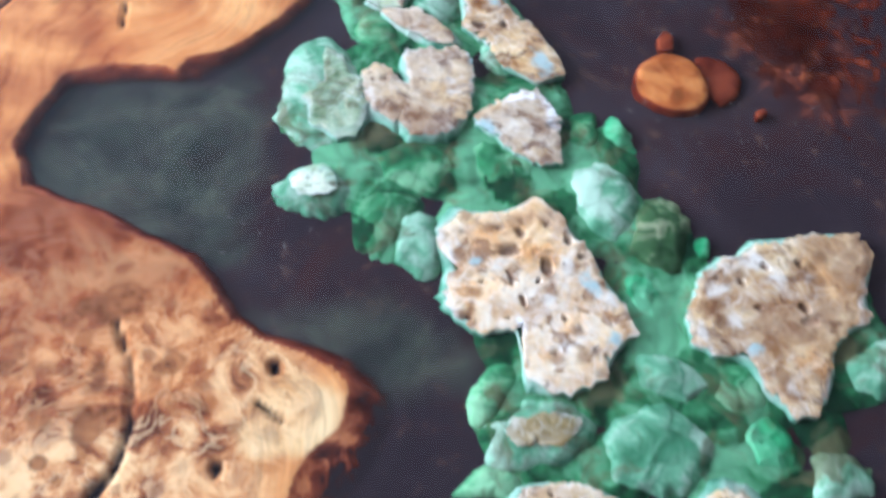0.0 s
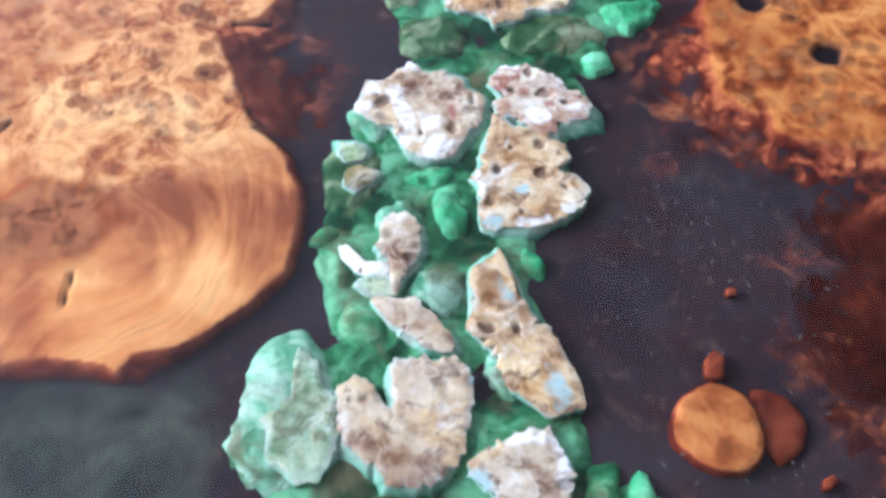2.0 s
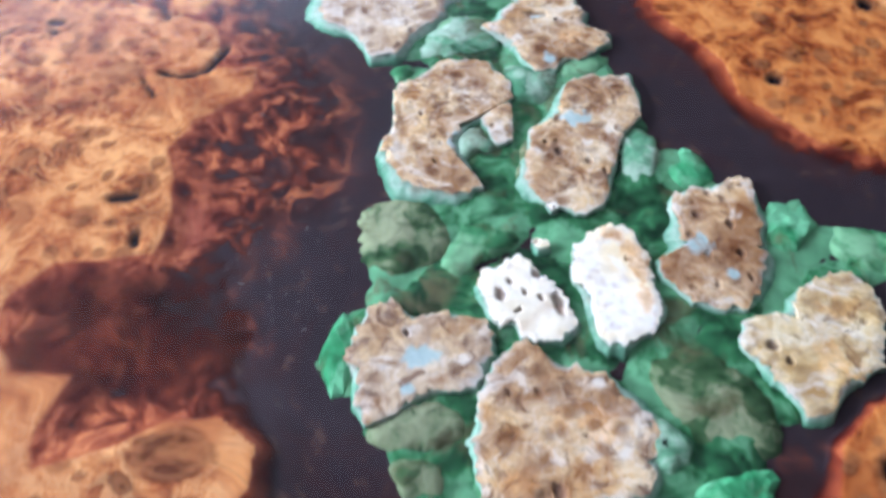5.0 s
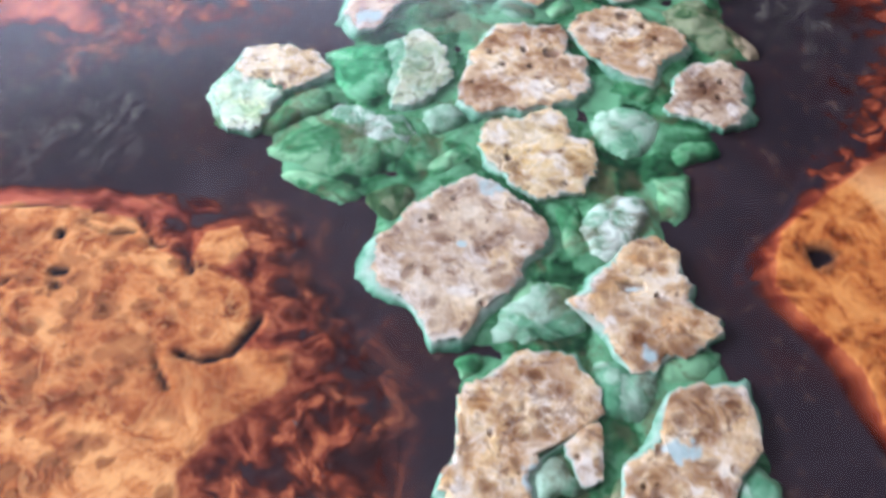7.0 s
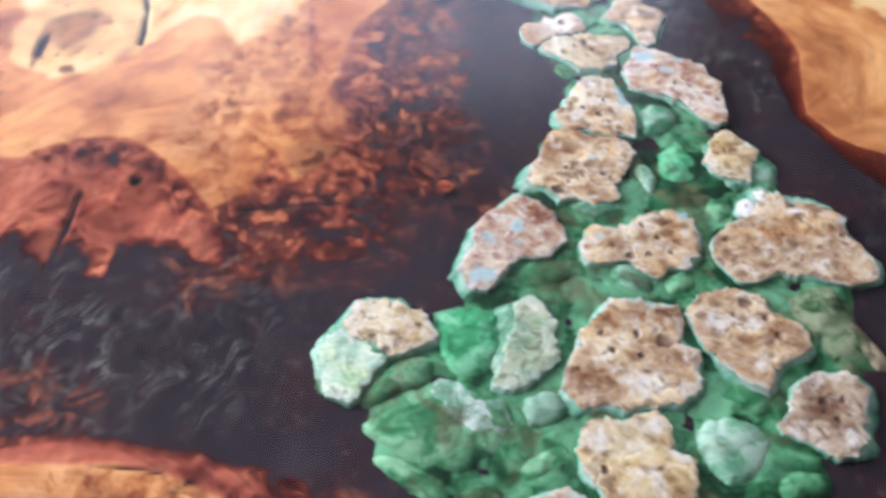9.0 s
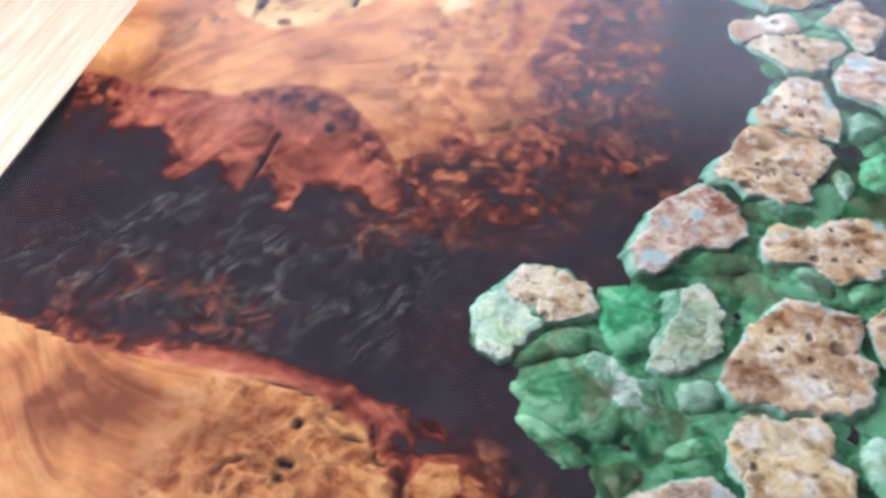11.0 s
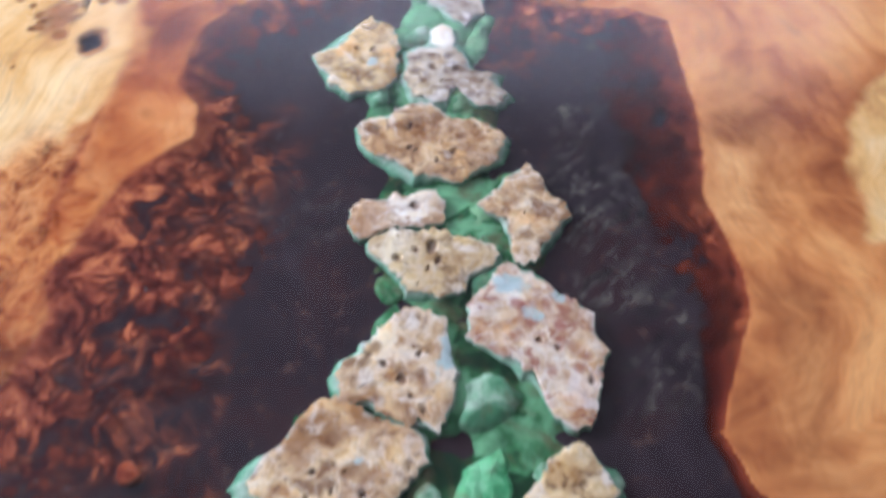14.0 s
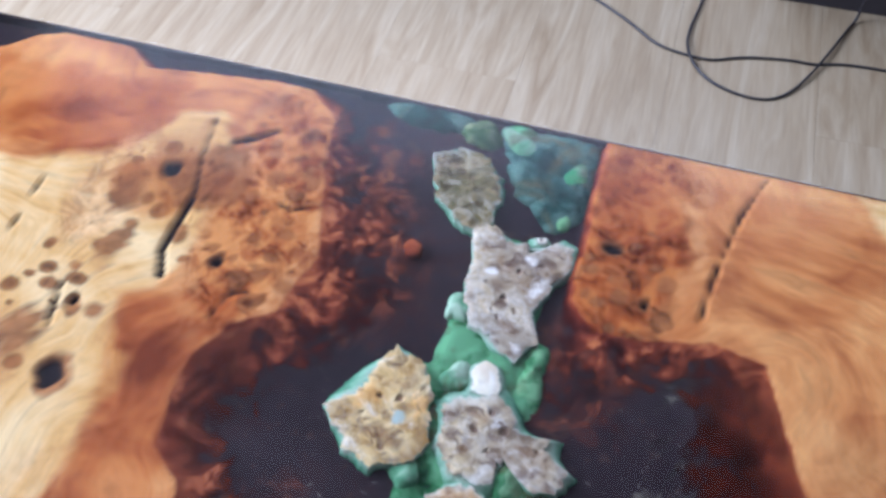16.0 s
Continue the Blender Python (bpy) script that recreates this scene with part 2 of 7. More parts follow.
def cut_stone(name, low, mid, high, white, pit=(0.125, 0.055, 0.032), grime=0.4, porous=0.7):
    """The sawn and polished face of a porous stone, with a chalky rim, pits and a few glassy spots."""
    n = Nodes(name)
    place = n.place()
    place = n.shift(place, n.stretch(n.noise(place, 120.0, 3, out="Color"), (0.005, 0.005, 0.0)))
    rim, hole, crust, teal, brown, ochre, rust, bright = (n.attribute(k) for k in ("rim", "hole", "crust", "teal", "brown", "ochre", "rust", "chalk"))
    mottle = n.noise(place, 82.0, 6, 0.63, 0.8)
    blot = n.noise(n.shift(place, (3.1, 1.7, 0.4)), 30.0, 4, 0.6, 0.6)
    ridge = n.math("ABSOLUTE", n.math("SUBTRACT", n.noise(n.shift(place, (0.7, 5.1, 0.0)), 62.0, 5, 0.64, 1.0), 0.5))
    vein = n.ramp(ridge, ((0.0, 1.0), (0.03, 0.0)))
    grit = n.noise(place, 300.0, 4, 0.66)
    body = n.math("ADD", n.math("MULTIPLY", mottle, 0.58), n.math("MULTIPLY", blot, 0.42))
    colour = n.ramp(body, ((0.39, low), (0.47, mid), (0.55, high), (0.64, white)))
    colour = n.mix(1.0, colour, n.ramp(n.random(), ((0.0, (1.06, 1.01, 0.87)), (0.5, (1.05, 1.03, 0.92)), (1.0, (1.01, 0.95, 0.83)))), "MULTIPLY")
    tint = n.noise(n.shift(place, (8.0, 1.0, 0.0)), 26.0, 3, 0.55, 0.8)
    colour = n.mix(1.0, colour, n.ramp(tint, ((0.38, (0.80, 0.72, 0.66)), (0.50, (1.0, 1.0, 1.0)), (0.62, (1.06, 0.98, 0.82)))), "MULTIPLY")
    patches = n.noise(n.shift(place, (6.0, 3.0, 0.0)), 44.0, 5, 0.62, 1.0)
    colour = n.mix(n.ramp(patches, ((0.53, 0.0), (0.62, 0.7))), colour, n.mix(grit, low, mid))
    colour = n.mix(n.ramp(patches, ((0.34, 0.6), (0.42, 0.0))), colour, white)
    colour = n.mix(n.math("MULTIPLY", vein, n.ramp(blot, ((0.42, 0.05), (0.58, 0.5)))), colour, white)
    stained = n.noise(n.shift(place, (9.0, 2.0, 0.0)), 105.0, 5, 0.62, 0.9)
    colour = n.mix(n.ramp(stained, ((0.54, 0.0), (0.63, 0.85))), colour, n.mix(grit, pit, low))
    open_cell = n.ramp(n.cells(place, 125.0, "Color"), ((0.52, 0.0), (0.60, 1.0)))
    pore = n.math("MULTIPLY", open_cell, n.ramp(n.cells(place, 125.0), ((0.20, 1.0), (0.46, 0.0))))
    colour = n.mix(n.math("MULTIPLY", pore, porous), colour, n.mix(grit, pit, low))
    lip = n.ramp(n.cells(place, 125.0, feature="DISTANCE_TO_EDGE"), ((0.0, 0.30), (0.10, 0.0)))
    colour = n.mix(n.math("MULTIPLY", lip, n.math("MULTIPLY", porous, n.ramp(blot, ((0.40, 0.2), (0.56, 1.0))))), colour, white)
    colour = n.mix(grime, colour, n.ramp(grit, ((0.36, 0.62), (0.56, 1.0))), "MULTIPLY")
    chalk = n.mix(grit, (0.50, 0.55, 0.45), (0.82, 0.80, 0.70))
    colour = n.mix(n.math("MULTIPLY", rim, n.ramp(n.noise(place, 60.0, 4, 0.6), ((0.48, 0.0), (0.64, 0.7)))), colour, chalk)
    colour = n.mix(n.math("MULTIPLY", ochre, 0.7), colour, n.mix(1.0, colour, (1.08, 0.84, 0.58), "MULTIPLY"))
    colour = n.mix(n.math("MULTIPLY", brown, n.ramp(mottle, ((0.40, 0.95), (0.62, 0.4)))), colour, n.mix(1.0, colour, (0.56, 0.42, 0.34), "MULTIPLY"))
    colour = n.mix(n.math("MULTIPLY", rust, n.ramp(mottle, ((0.38, 0.2), (0.50, 0.8)))), colour, n.mix(grit, (0.22, 0.05, 0.035), (0.46, 0.17, 0.13)))
    colour = n.mix(n.math("MULTIPLY", crust, n.ramp(mottle, ((0.38, 0.0), (0.56, 0.85)))), colour, n.ramp(grit, ((0.34, (0.54, 0.43, 0.31)), (0.52, (0.78, 0.71, 0.58)))))
    colour = n.mix(n.math("MULTIPLY", bright, n.ramp(mottle, ((0.34, 0.1), (0.48, 1.0)))), colour, n.ramp(grit, ((0.34, (0.64, 0.53, 0.42)), (0.50, (0.92, 0.88, 0.79)))))
    colour = n.mix(n.math("MULTIPLY", teal, n.ramp(mottle, ((0.36, 0.35), (0.5, 0.85)))), colour, n.mix(grit, (0.26, 0.42, 0.37), (0.55, 0.68, 0.66)))
    colour = n.mix(n.math("MULTIPLY", hole, 0.8), colour, n.mix(n.ramp(mottle, ((0.4, 0.0), (0.6, 1.0))), (0.060, 0.032, 0.022), (0.25, 0.13, 0.08)))
    n.bump(n.math("ADD", mottle, grit), 0.3, 0.0008)
    return n.done(colour, 0.6, gloss=0.0)


def sunk_stone(name, deep, mid, light, milky=(0.68, 0.82, 0.74), milk=0.3, facets=70.0, own=False):
    """A rough stone seen through tinted resin, whose darkening with depth is painted in."""
    n = Nodes(name)
    place = n.place()
    place = n.shift(place, n.stretch(n.noise(place, 70.0, 3, out="Color"), (0.010, 0.010, 0.0)))
    cloud = n.noise(place, 42.0, 5, 0.58, 0.8)
    grain = n.noise(place, 150.0, 5, 0.66, 0.8)
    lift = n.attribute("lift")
    body = n.math("ADD", n.math("MULTIPLY", cloud, 0.68), n.math("MULTIPLY", grain, 0.32))
    chunk = n.attribute("tone") if own else n.cells(place, facets, "Color")
    crease = n.cells(place, facets, feature="DISTANCE_TO_EDGE")
    value = n.math("ADD", body, n.math("MULTIPLY", n.math("SUBTRACT", chunk, 0.5), 0.24 if own else 0.13))
    colour = n.ramp(value, ((0.37, deep), (0.48, mid), (0.60, light)))
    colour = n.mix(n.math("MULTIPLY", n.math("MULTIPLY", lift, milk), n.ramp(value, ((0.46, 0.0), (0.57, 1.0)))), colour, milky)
    moss = n.noise(n.shift(place, (1.3, 4.2, 0.0)), 46.0, 6, 0.66, 0.6)
    colour = n.mix(n.ramp(moss, ((0.52, 0.0), (0.63, 0.75))), colour, n.mix(grain, (0.045, 0.060, 0.024), (0.21, 0.175, 0.090)))
    colour = n.mix(1.0, colour, n.ramp(n.random(), ((0.0, (0.78, 0.82, 0.74)), (1.0, (1.12, 1.06, 1.0)))), "MULTIPLY")
    # shade of the creases between facets, put into the colour
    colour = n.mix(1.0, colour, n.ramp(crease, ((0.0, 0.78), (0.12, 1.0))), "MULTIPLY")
    # deep parts coloured dark green for the resin above them
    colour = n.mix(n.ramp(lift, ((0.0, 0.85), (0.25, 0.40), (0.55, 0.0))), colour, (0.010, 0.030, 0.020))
    n.bump(n.math("ADD", cloud, grain), 0.35, 0.003)
    return n.done(colour, 0.6, gloss=0.0)


def stone_flank(name, tone):
    """The side of a sawn stone where it slopes away under the resin; the resin's darkening is painted on, milky near
    the face and green to near black below.
    """
    n = Nodes(name)
    place = n.place()
    cloud = n.noise(place, 70.0, 5, 0.62, 0.8)
    grain = n.noise(place, 210.0, 4, 0.66)
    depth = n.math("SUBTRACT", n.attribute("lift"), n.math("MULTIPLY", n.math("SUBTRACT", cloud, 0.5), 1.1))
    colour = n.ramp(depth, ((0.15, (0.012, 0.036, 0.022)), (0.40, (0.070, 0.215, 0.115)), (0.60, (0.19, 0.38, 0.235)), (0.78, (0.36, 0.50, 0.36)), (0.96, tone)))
    colour = n.mix(0.5, colour, n.ramp(grain, ((0.36, 0.55), (0.56, 1.0))), "MULTIPLY")
    n.bump(n.math("ADD", cloud, grain), 0.3, 0.002)
    return n.done(colour, 0.6, gloss=0.0)


def dark_resin():
    n = Nodes("dark_resin")
    return n.done(silt(n), 0.6, gloss=0.0)


def clear_resin():
    """The polished clear top coat: lets all light through, and mirrors by Fresnel."""
    n = Nodes("clear_resin")
    tree = n.tree
    clear, gloss, blend = (tree.nodes.new("ShaderNode" + k) for k in ("BsdfTransparent", "BsdfGlossy", "MixShader"))
    facing = tree.nodes.new("ShaderNodeLayerWeight")
    facing.inputs["Blend"].default_value = 0.5
    mirror = n.math("MULTIPLY_ADD", n.math("POWER", facing.outputs["Facing"], 5.0), 0.96)
    mirror.node.inputs[2].default_value = 0.038
    n.put(n.ramp(n.noise(n.place(), 14.0, 4), ((0.3, 0.15), (0.7, 0.22))), gloss.inputs["Roughness"])
    n.put(mirror, blend.inputs[0])
    n.put(clear.outputs[0], blend.inputs[1])
    n.put(gloss.outputs[0], blend.inputs[2])
    n.put(blend.outputs[0], tree.nodes["Material Output"].inputs["Surface"])
    return n.mat


def floor_oak():
    n = Nodes("floor_oak")
    place = n.place()
    place = n.shift(place, n.stretch(n.mix(1.0, (0, 0, 0), n.random()), (3.0, 7.0, 0.0)))
    long = n.noise(n.stretch(place, (26.0, 2.2, 1.0)), 1.0, 5, 0.6, 1.6)
    pore = n.noise(n.stretch(place, (240.0, 9.0, 1.0)), 1.0, 3, 0.6)
    colour = n.ramp(long, ((0.30, (0.30, 0.215, 0.122)), (0.5, (0.39, 0.300, 0.185)), (0.70, (0.46, 0.37, 0.245))))
    colour = n.mix(0.25, colour, n.ramp(pore, ((0.35, 0.6), (0.6, 1.0))), "MULTIPLY")
    n.bump(pore, 0.1, 0.0005)
    return n.done(colour, 0.38, gloss=0.4)


def plain(name, colour, rough=0.6, vary=0.12, scale=4.0, metal=0.0):
    n = Nodes(name)
    tone = n.noise(n.place(), scale, 5, 0.6)
    colour = n.mix(vary, colour, n.ramp(tone, ((0.3, 0.3), (0.7, 1.0))), "MULTIPLY")
    n.bump(n.noise(n.place(), scale * 30, 3), 0.05, 0.001)
    return n.done(colour, rough, metal)


WOOD, DARK, CLEAR, OAK = burl_wood(), dark_resin(), clear_resin(), floor_oak()
PLASTER, CEILING = plain("wall_plaster", (0.33, 0.335, 0.35)), plain("ceiling_paint", (0.27, 0.27, 0.28))
BLACK, STEEL = plain("black_rubber", (0.025, 0.022, 0.026), 0.45), plain("black_steel", (0.03, 0.03, 0.032), 0.4, metal=0.6)
CABINET = plain("dark_laminate", (0.030, 0.026, 0.030), 0.5)
FRAME = plain("white_paint", (0.80, 0.80, 0.79), 0.45)
CUT = {
    "tan": cut_stone("tan_stone", (0.32, 0.175, 0.085), (0.55, 0.365, 0.205), (0.71, 0.55, 0.35), (0.87, 0.79, 0.64)),
    "amber": cut_stone("amber_stone", (0.44, 0.235, 0.11), (0.70, 0.475, 0.28), (0.83, 0.67, 0.47), (0.93, 0.86, 0.74)),
    "brown": cut_stone("brown_stone", (0.29, 0.175, 0.108), (0.50, 0.370, 0.255), (0.64, 0.515, 0.375), (0.78, 0.69, 0.56)),
    "cream": cut_stone("cream_stone", (0.40, 0.265, 0.12), (0.64, 0.49, 0.27), (0.76, 0.65, 0.43), (0.89, 0.83, 0.69)),
    "mottled": cut_stone("mottled_stone", (0.35, 0.165, 0.095), (0.55, 0.385, 0.26), (0.71, 0.60, 0.47), (0.86, 0.82, 0.74), (0.30, 0.055, 0.04)),
    "white": cut_stone("white_stone", (0.82, 0.76, 0.62), (0.94, 0.90, 0.79), (0.95, 0.92, 0.82), (0.96, 0.93, 0.84), (0.60, 0.46, 0.34), 0.12, 0.1),
    "whitetan": cut_stone("white_and_tan_stone", (0.45, 0.27, 0.14), (0.66, 0.46, 0.28), (0.86, 0.78, 0.62), (0.95, 0.94, 0.88), (0.42, 0.25, 0.13)),
    "grey": cut_stone("grey_stone", (0.22, 0.165, 0.118), (0.47, 0.400, 0.305), (0.63, 0.560, 0.455), (0.80, 0.77, 0.70)),
    "whitegreen": cut_stone("pale_green_stone", (0.24, 0.44, 0.27), (0.47, 0.65, 0.46), (0.68, 0.77, 0.60), (0.84, 0.85, 0.73), (0.34, 0.30, 0.16), 0.4, 0.2),
    "palegreen": cut_stone("weathered_green_stone", (0.14, 0.24, 0.13), (0.34, 0.47, 0.31), (0.53, 0.62, 0.45), (0.74, 0.76, 0.61), (0.20, 0.14, 0.07), 0.4, 0.35),
    "olive": cut_stone("olive_stone", (0.07, 0.065, 0.025), (0.21, 0.18, 0.085), (0.36, 0.29, 0.17), (0.62, 0.57, 0.45), (0.06, 0.035, 0.02)),
}
SUNK = {
    "pale": sunk_stone("milky_green_stone", (0.066, 0.215, 0.108), (0.165, 0.375, 0.220), (0.32, 0.51, 0.355), (0.50, 0.63, 0.49), 0.6),
    "green": sunk_stone("deep_green_stone", (0.020, 0.100, 0.038), (0.068, 0.260, 0.105), (0.20, 0.46, 0.225), (0.46, 0.66, 0.44)),
    "crystal": sunk_stone("emerald_glass", (0.030, 0.20, 0.075), (0.072, 0.36, 0.150), (0.155, 0.52, 0.255), (0.38, 0.66, 0.43)),
    "milky": sunk_stone("chalky_green_stone", (0.07, 0.21, 0.12), (0.25, 0.43, 0.29), (0.54, 0.68, 0.53), (0.82, 0.86, 0.76), 0.75),
    "rusty": sunk_stone("murky_tan_stone", (0.04, 0.075, 0.04), (0.17, 0.145, 0.080), (0.46, 0.34, 0.21), (0.58, 0.48, 0.34), 0.3),
    "teal": sunk_stone("dark_teal_stone_and_resin", (0.010, 0.036, 0.031), (0.030, 0.095, 0.078), (0.085, 0.20, 0.16), (0.30, 0.42, 0.38), 0.3),
    "olive": sunk_stone("mossy_stone", (0.018, 0.050, 0.018), (0.060, 0.130, 0.050), (0.19, 0.26, 0.125), (0.46, 0.46, 0.30), 0.5),
}
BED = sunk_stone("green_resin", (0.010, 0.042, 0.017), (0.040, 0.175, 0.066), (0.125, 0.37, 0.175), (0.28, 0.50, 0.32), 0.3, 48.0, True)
FLANK = {"pale": stone_flank("milky_stone_side", (0.46, 0.48, 0.36)), "tan": stone_flank("tan_stone_side", (0.36, 0.31, 0.20)), "olive": stone_flank("olive_stone_side", (0.25, 0.24, 0.13))}
FLAKE = plain("pale_crumbs", (0.13, 0.105, 0.085), 0.7, 0.8, 90.0)


# ---- mesh helpers ----
def mesh_object(name, verts, faces, material, parent=None, smooth=True):
    data = bpy.data.meshes.new(name)
    data.from_pydata([tuple(v) for v in verts], [], [tuple(f) for f in faces])
    data.materials.append(material)
    if smooth:
        data.polygons.foreach_set("use_smooth", [True] * len(data.polygons))
    data.update()
    ob = new(name, data)
    ob.parent = parent
    return ob


def part(name, bm, material, parent, label=""):
    data = bpy.data.meshes.new(name)
    bm.to_mesh(data)
    bm.free()
    data.materials.append(material)
    ob = new(name, data)
    ob.parent = parent
    return tagged(ob, label)


def box(bm, x0, y0, z0, x1, y1, z1, bevel=0.0):
    made = bmesh.ops.create_cube(bm, size=1.0, matrix=Matrix.Translation(((x0 + x1) / 2, (y0 + y1) / 2, (z0 + z1) / 2)) @ Matrix.Diagonal((x1 - x0, y1 - y0, z1 - z0, 1)))
    if bevel:
        edges = list({e for v in made["verts"] for e in v.link_edges})
        bmesh.ops.bevel(bm, geom=edges, offset=bevel, segments=2, affect="EDGES")
    return bm


def attribute(ob, name, values):
    ob.data.attributes.new(name, "FLOAT", "POINT").data.foreach_set("value", np.asarray(values, np.float32).ravel())


def wobble(x, y, scale, seed=0.0):
    """Smooth noise from -1 to 1 at a place in metres."""
    return noise.noise(Vector((x * scale, y * scale, seed)))


# ---- the room ----
def room():
    x0, x1, y0, y1, high = -2.2, 3.0, -2.4, 3.0, 2.6
    floor = tagged(new("floor"), "pale oak plank floor with fine grain", "floor", kind="structure")
    sub = mesh_object("subfloor", [(x0, y0, -0.012), (x1, y0, -0.012), (x1, y1, -0.012), (x0, y1, -0.012)], [(0, 1, 2, 3)], CABINET, floor, False)
    wide, long = 0.24, 1.4
    bm = box(bmesh.new(), 0, 0, -0.012, wide - 0.0004, long - 0.0004, 0)
    data = bpy.data.meshes.new("plank")
    bm.to_mesh(data)
    bm.free()
    data.materials.append(OAK)
    for i in range(int((x1 - x0) / wide) + 1):
        y = y0 - 0.37 * (i % 3) * long
        while y < y1:
            begin, end = max(y, y0), min(y + long, y1)
            if end - begin > 0.02:
                plank = new("plank", data)
                plank.parent, plank.location, plank.scale = floor, (x0 + i * wide, begin, 0), (1, (end - begin) / long, 1)
            y += long
    wall = 0.15
    def slab(name, *size):
        ob = part(name, box(bmesh.new(), *size), PLASTER, None)
        return tagged(ob, "plain grey plastered wall", "wall", kind="structure")
    slab("wall_south", x0 - wall, y0 - wall, -0.02, x1 + wall, y0, high)
    slab("wall_east", x1, y0, -0.02, x1 + wall, y1, high)
    # west and north walls are pierced by an assumed, unseen window each
    for name, boxes in (("wall_west", ((x0 - wall, y0, -0.02, x0, 0.3, high), (x0 - wall, 2.3, -0.02, x0, y1, high), (x0 - wall, 0.3, -0.02, x0, 2.3, 0.85), (x0 - wall, 0.3, 2.25, x0, 2.3, high))),
                        ("wall_north", ((x0 - wall, y1, -0.02, -1.50, y1 + wall, high), (0.80, y1, -0.02, x1 + wall, y1 + wall, high), (-1.50, y1, -0.02, 0.80, y1 + wall, 1.0), (-1.50, y1, 2.5, 0.80, y1 + wall, high)))):
        bm = bmesh.new()
        for size in boxes:
            box(bm, *size)
        tagged(part(name, bm, PLASTER, None), "grey plastered wall pierced by an assumed window", "wall", kind="structure")
    tagged(part("ceiling", box(bmesh.new(), x0 - wall, y0 - wall, high, x1 + wall, y1 + wall, high + 0.1), CEILING, None), "plain grey painted ceiling", "ceiling", kind="structure")


room()

# ---- the river table ----
LEFT, RIGHT, NEAR, FAR, THICK = -0.213, 0.520, -0.30, 1.278, 0.055
table = tagged(new("river_table"), "glossy burl wood river table with stones set in dark green resin", "table")
table.location = (0.15, 0.49, 0)
ORIGIN = Vector(table.location)


def on_table(ob):
    ob.parent = table
    ob.matrix_parent_inverse = Matrix.Translation(-ORIGIN)
    return ob


# the wood's edge in plan, in millimetres: first where it leaves the polished face, then where it is lost in the resin
LEFT_FACE = [
    (9, 96), (18, 110), (30, 117), (36, 130), (32, 138), (22, 147), (11, 154), (2, 164), (-3, 179), (-10, 191), (-25, 203), (-38, 216),
    (-53, 227), (-65, 236), (-67, 257), (-59, 272), (-49, 288), (-29, 290), (-10, 284), (-5, 280), (0, 286), (16, 288), (30, 296), (49, 309),
    (52, 312), (58, 327), (60, 350), (56, 366), (49, 379), (42, 390), (38, 408), (33, 427), (29, 444), (48, 447), (60, 459), (63, 473),
    (52, 486), (35, 487), (16, 481), (-8, 476), (-9, 488), (4, 510), (-18, 513), (-23, 530), (-20, 546), (-5, 560), (17, 557), (32, 557),
]
LEFT_FACE += [
    (38, 572), (39, 594), (36, 612), (50, 625), (73, 640), (77, 653), (59, 656), (62, 670), (61, 682), (48, 693), (61, 703), (58, 714),
    (45, 712), (39, 698), (26, 704), (17, 721), (-6, 730), (-29, 735), (-50, 732), (-115, 731),
]
LEFT_LOST = [
    (26, 94), (39, 100), (47, 116), (49, 127), (39, 142), (25, 152), (11, 159), (6, 166), (1, 182), (-7, 195), (-22, 207), (-35, 220),
    (-51, 230), (-61, 239), (-63, 256), (-56, 272), (-45, 283), (-12, 278), (3, 274), (20, 284), (51, 305), (55, 312), (62, 327), (63, 350),
    (60, 365), (55, 377), (72, 385), (69, 403), (82, 416), (60, 432), (66, 451), (70, 472), (64, 484), (61, 502), (58, 524), (48, 537),
]
LEFT_LOST += [
    (64, 558), (79, 581), (97, 595), (97, 595), (106, 618), (108, 625), (105, 643), (103, 657), (93, 676), (87, 691), (82, 713), (66, 722), (55, 728), (43, 737), (15, 741),
    (-20, 747), (-54, 748), (-120, 748),
]
FAR_FACE = [
    (-225, 905), (-180, 905), (-150, 902), (-121, 905), (-95, 921), (-64, 921), (-40, 901), (-16, 874), (0, 886), (8, 919), (22, 895), (41, 917),
    (42, 948), (22, 975), (13, 1011), (12, 1067), (29, 953), (36, 985), (40, 1019), (58, 1047), (54, 1064), (40, 1075), (36, 1113), (45, 1131),
    (61, 1142), (66, 1174), (59, 1200), (51, 1226), (45, 1253), (28, 1270), (6, 1271), (-23, 1268), (-37, 1266), (-56, 1262), (-66, 1269), (-71, 1273), (-112, 1274), (-124, 1268), (-136, 1255), (-213, 1240),
]
FAR_LOST = [
    (-206, 858), (-167, 867), (-132, 836), (-126, 850), (-114, 858), (-97, 837), (-81, 849), (-66, 829), (-51, 847), (-13, 848), (6, 832), (32, 836),
    (53, 851), (74, 856), (100, 895), (85, 923), (104, 921), (114, 955), (107, 996), (86, 1040), (81, 1090), (86, 1068), (63, 1093), (74, 1118),
    (103, 1145), (106, 1172), (91, 1210), (71, 1235), (49, 1270), (30, 1273), (6, 1275), (-23, 1272), (-37, 1270), (-56, 1267), (-64, 1273), (-71, 1276), (-112, 1277), (-124, 1273), (-136, 1260), (-213, 1246),
]
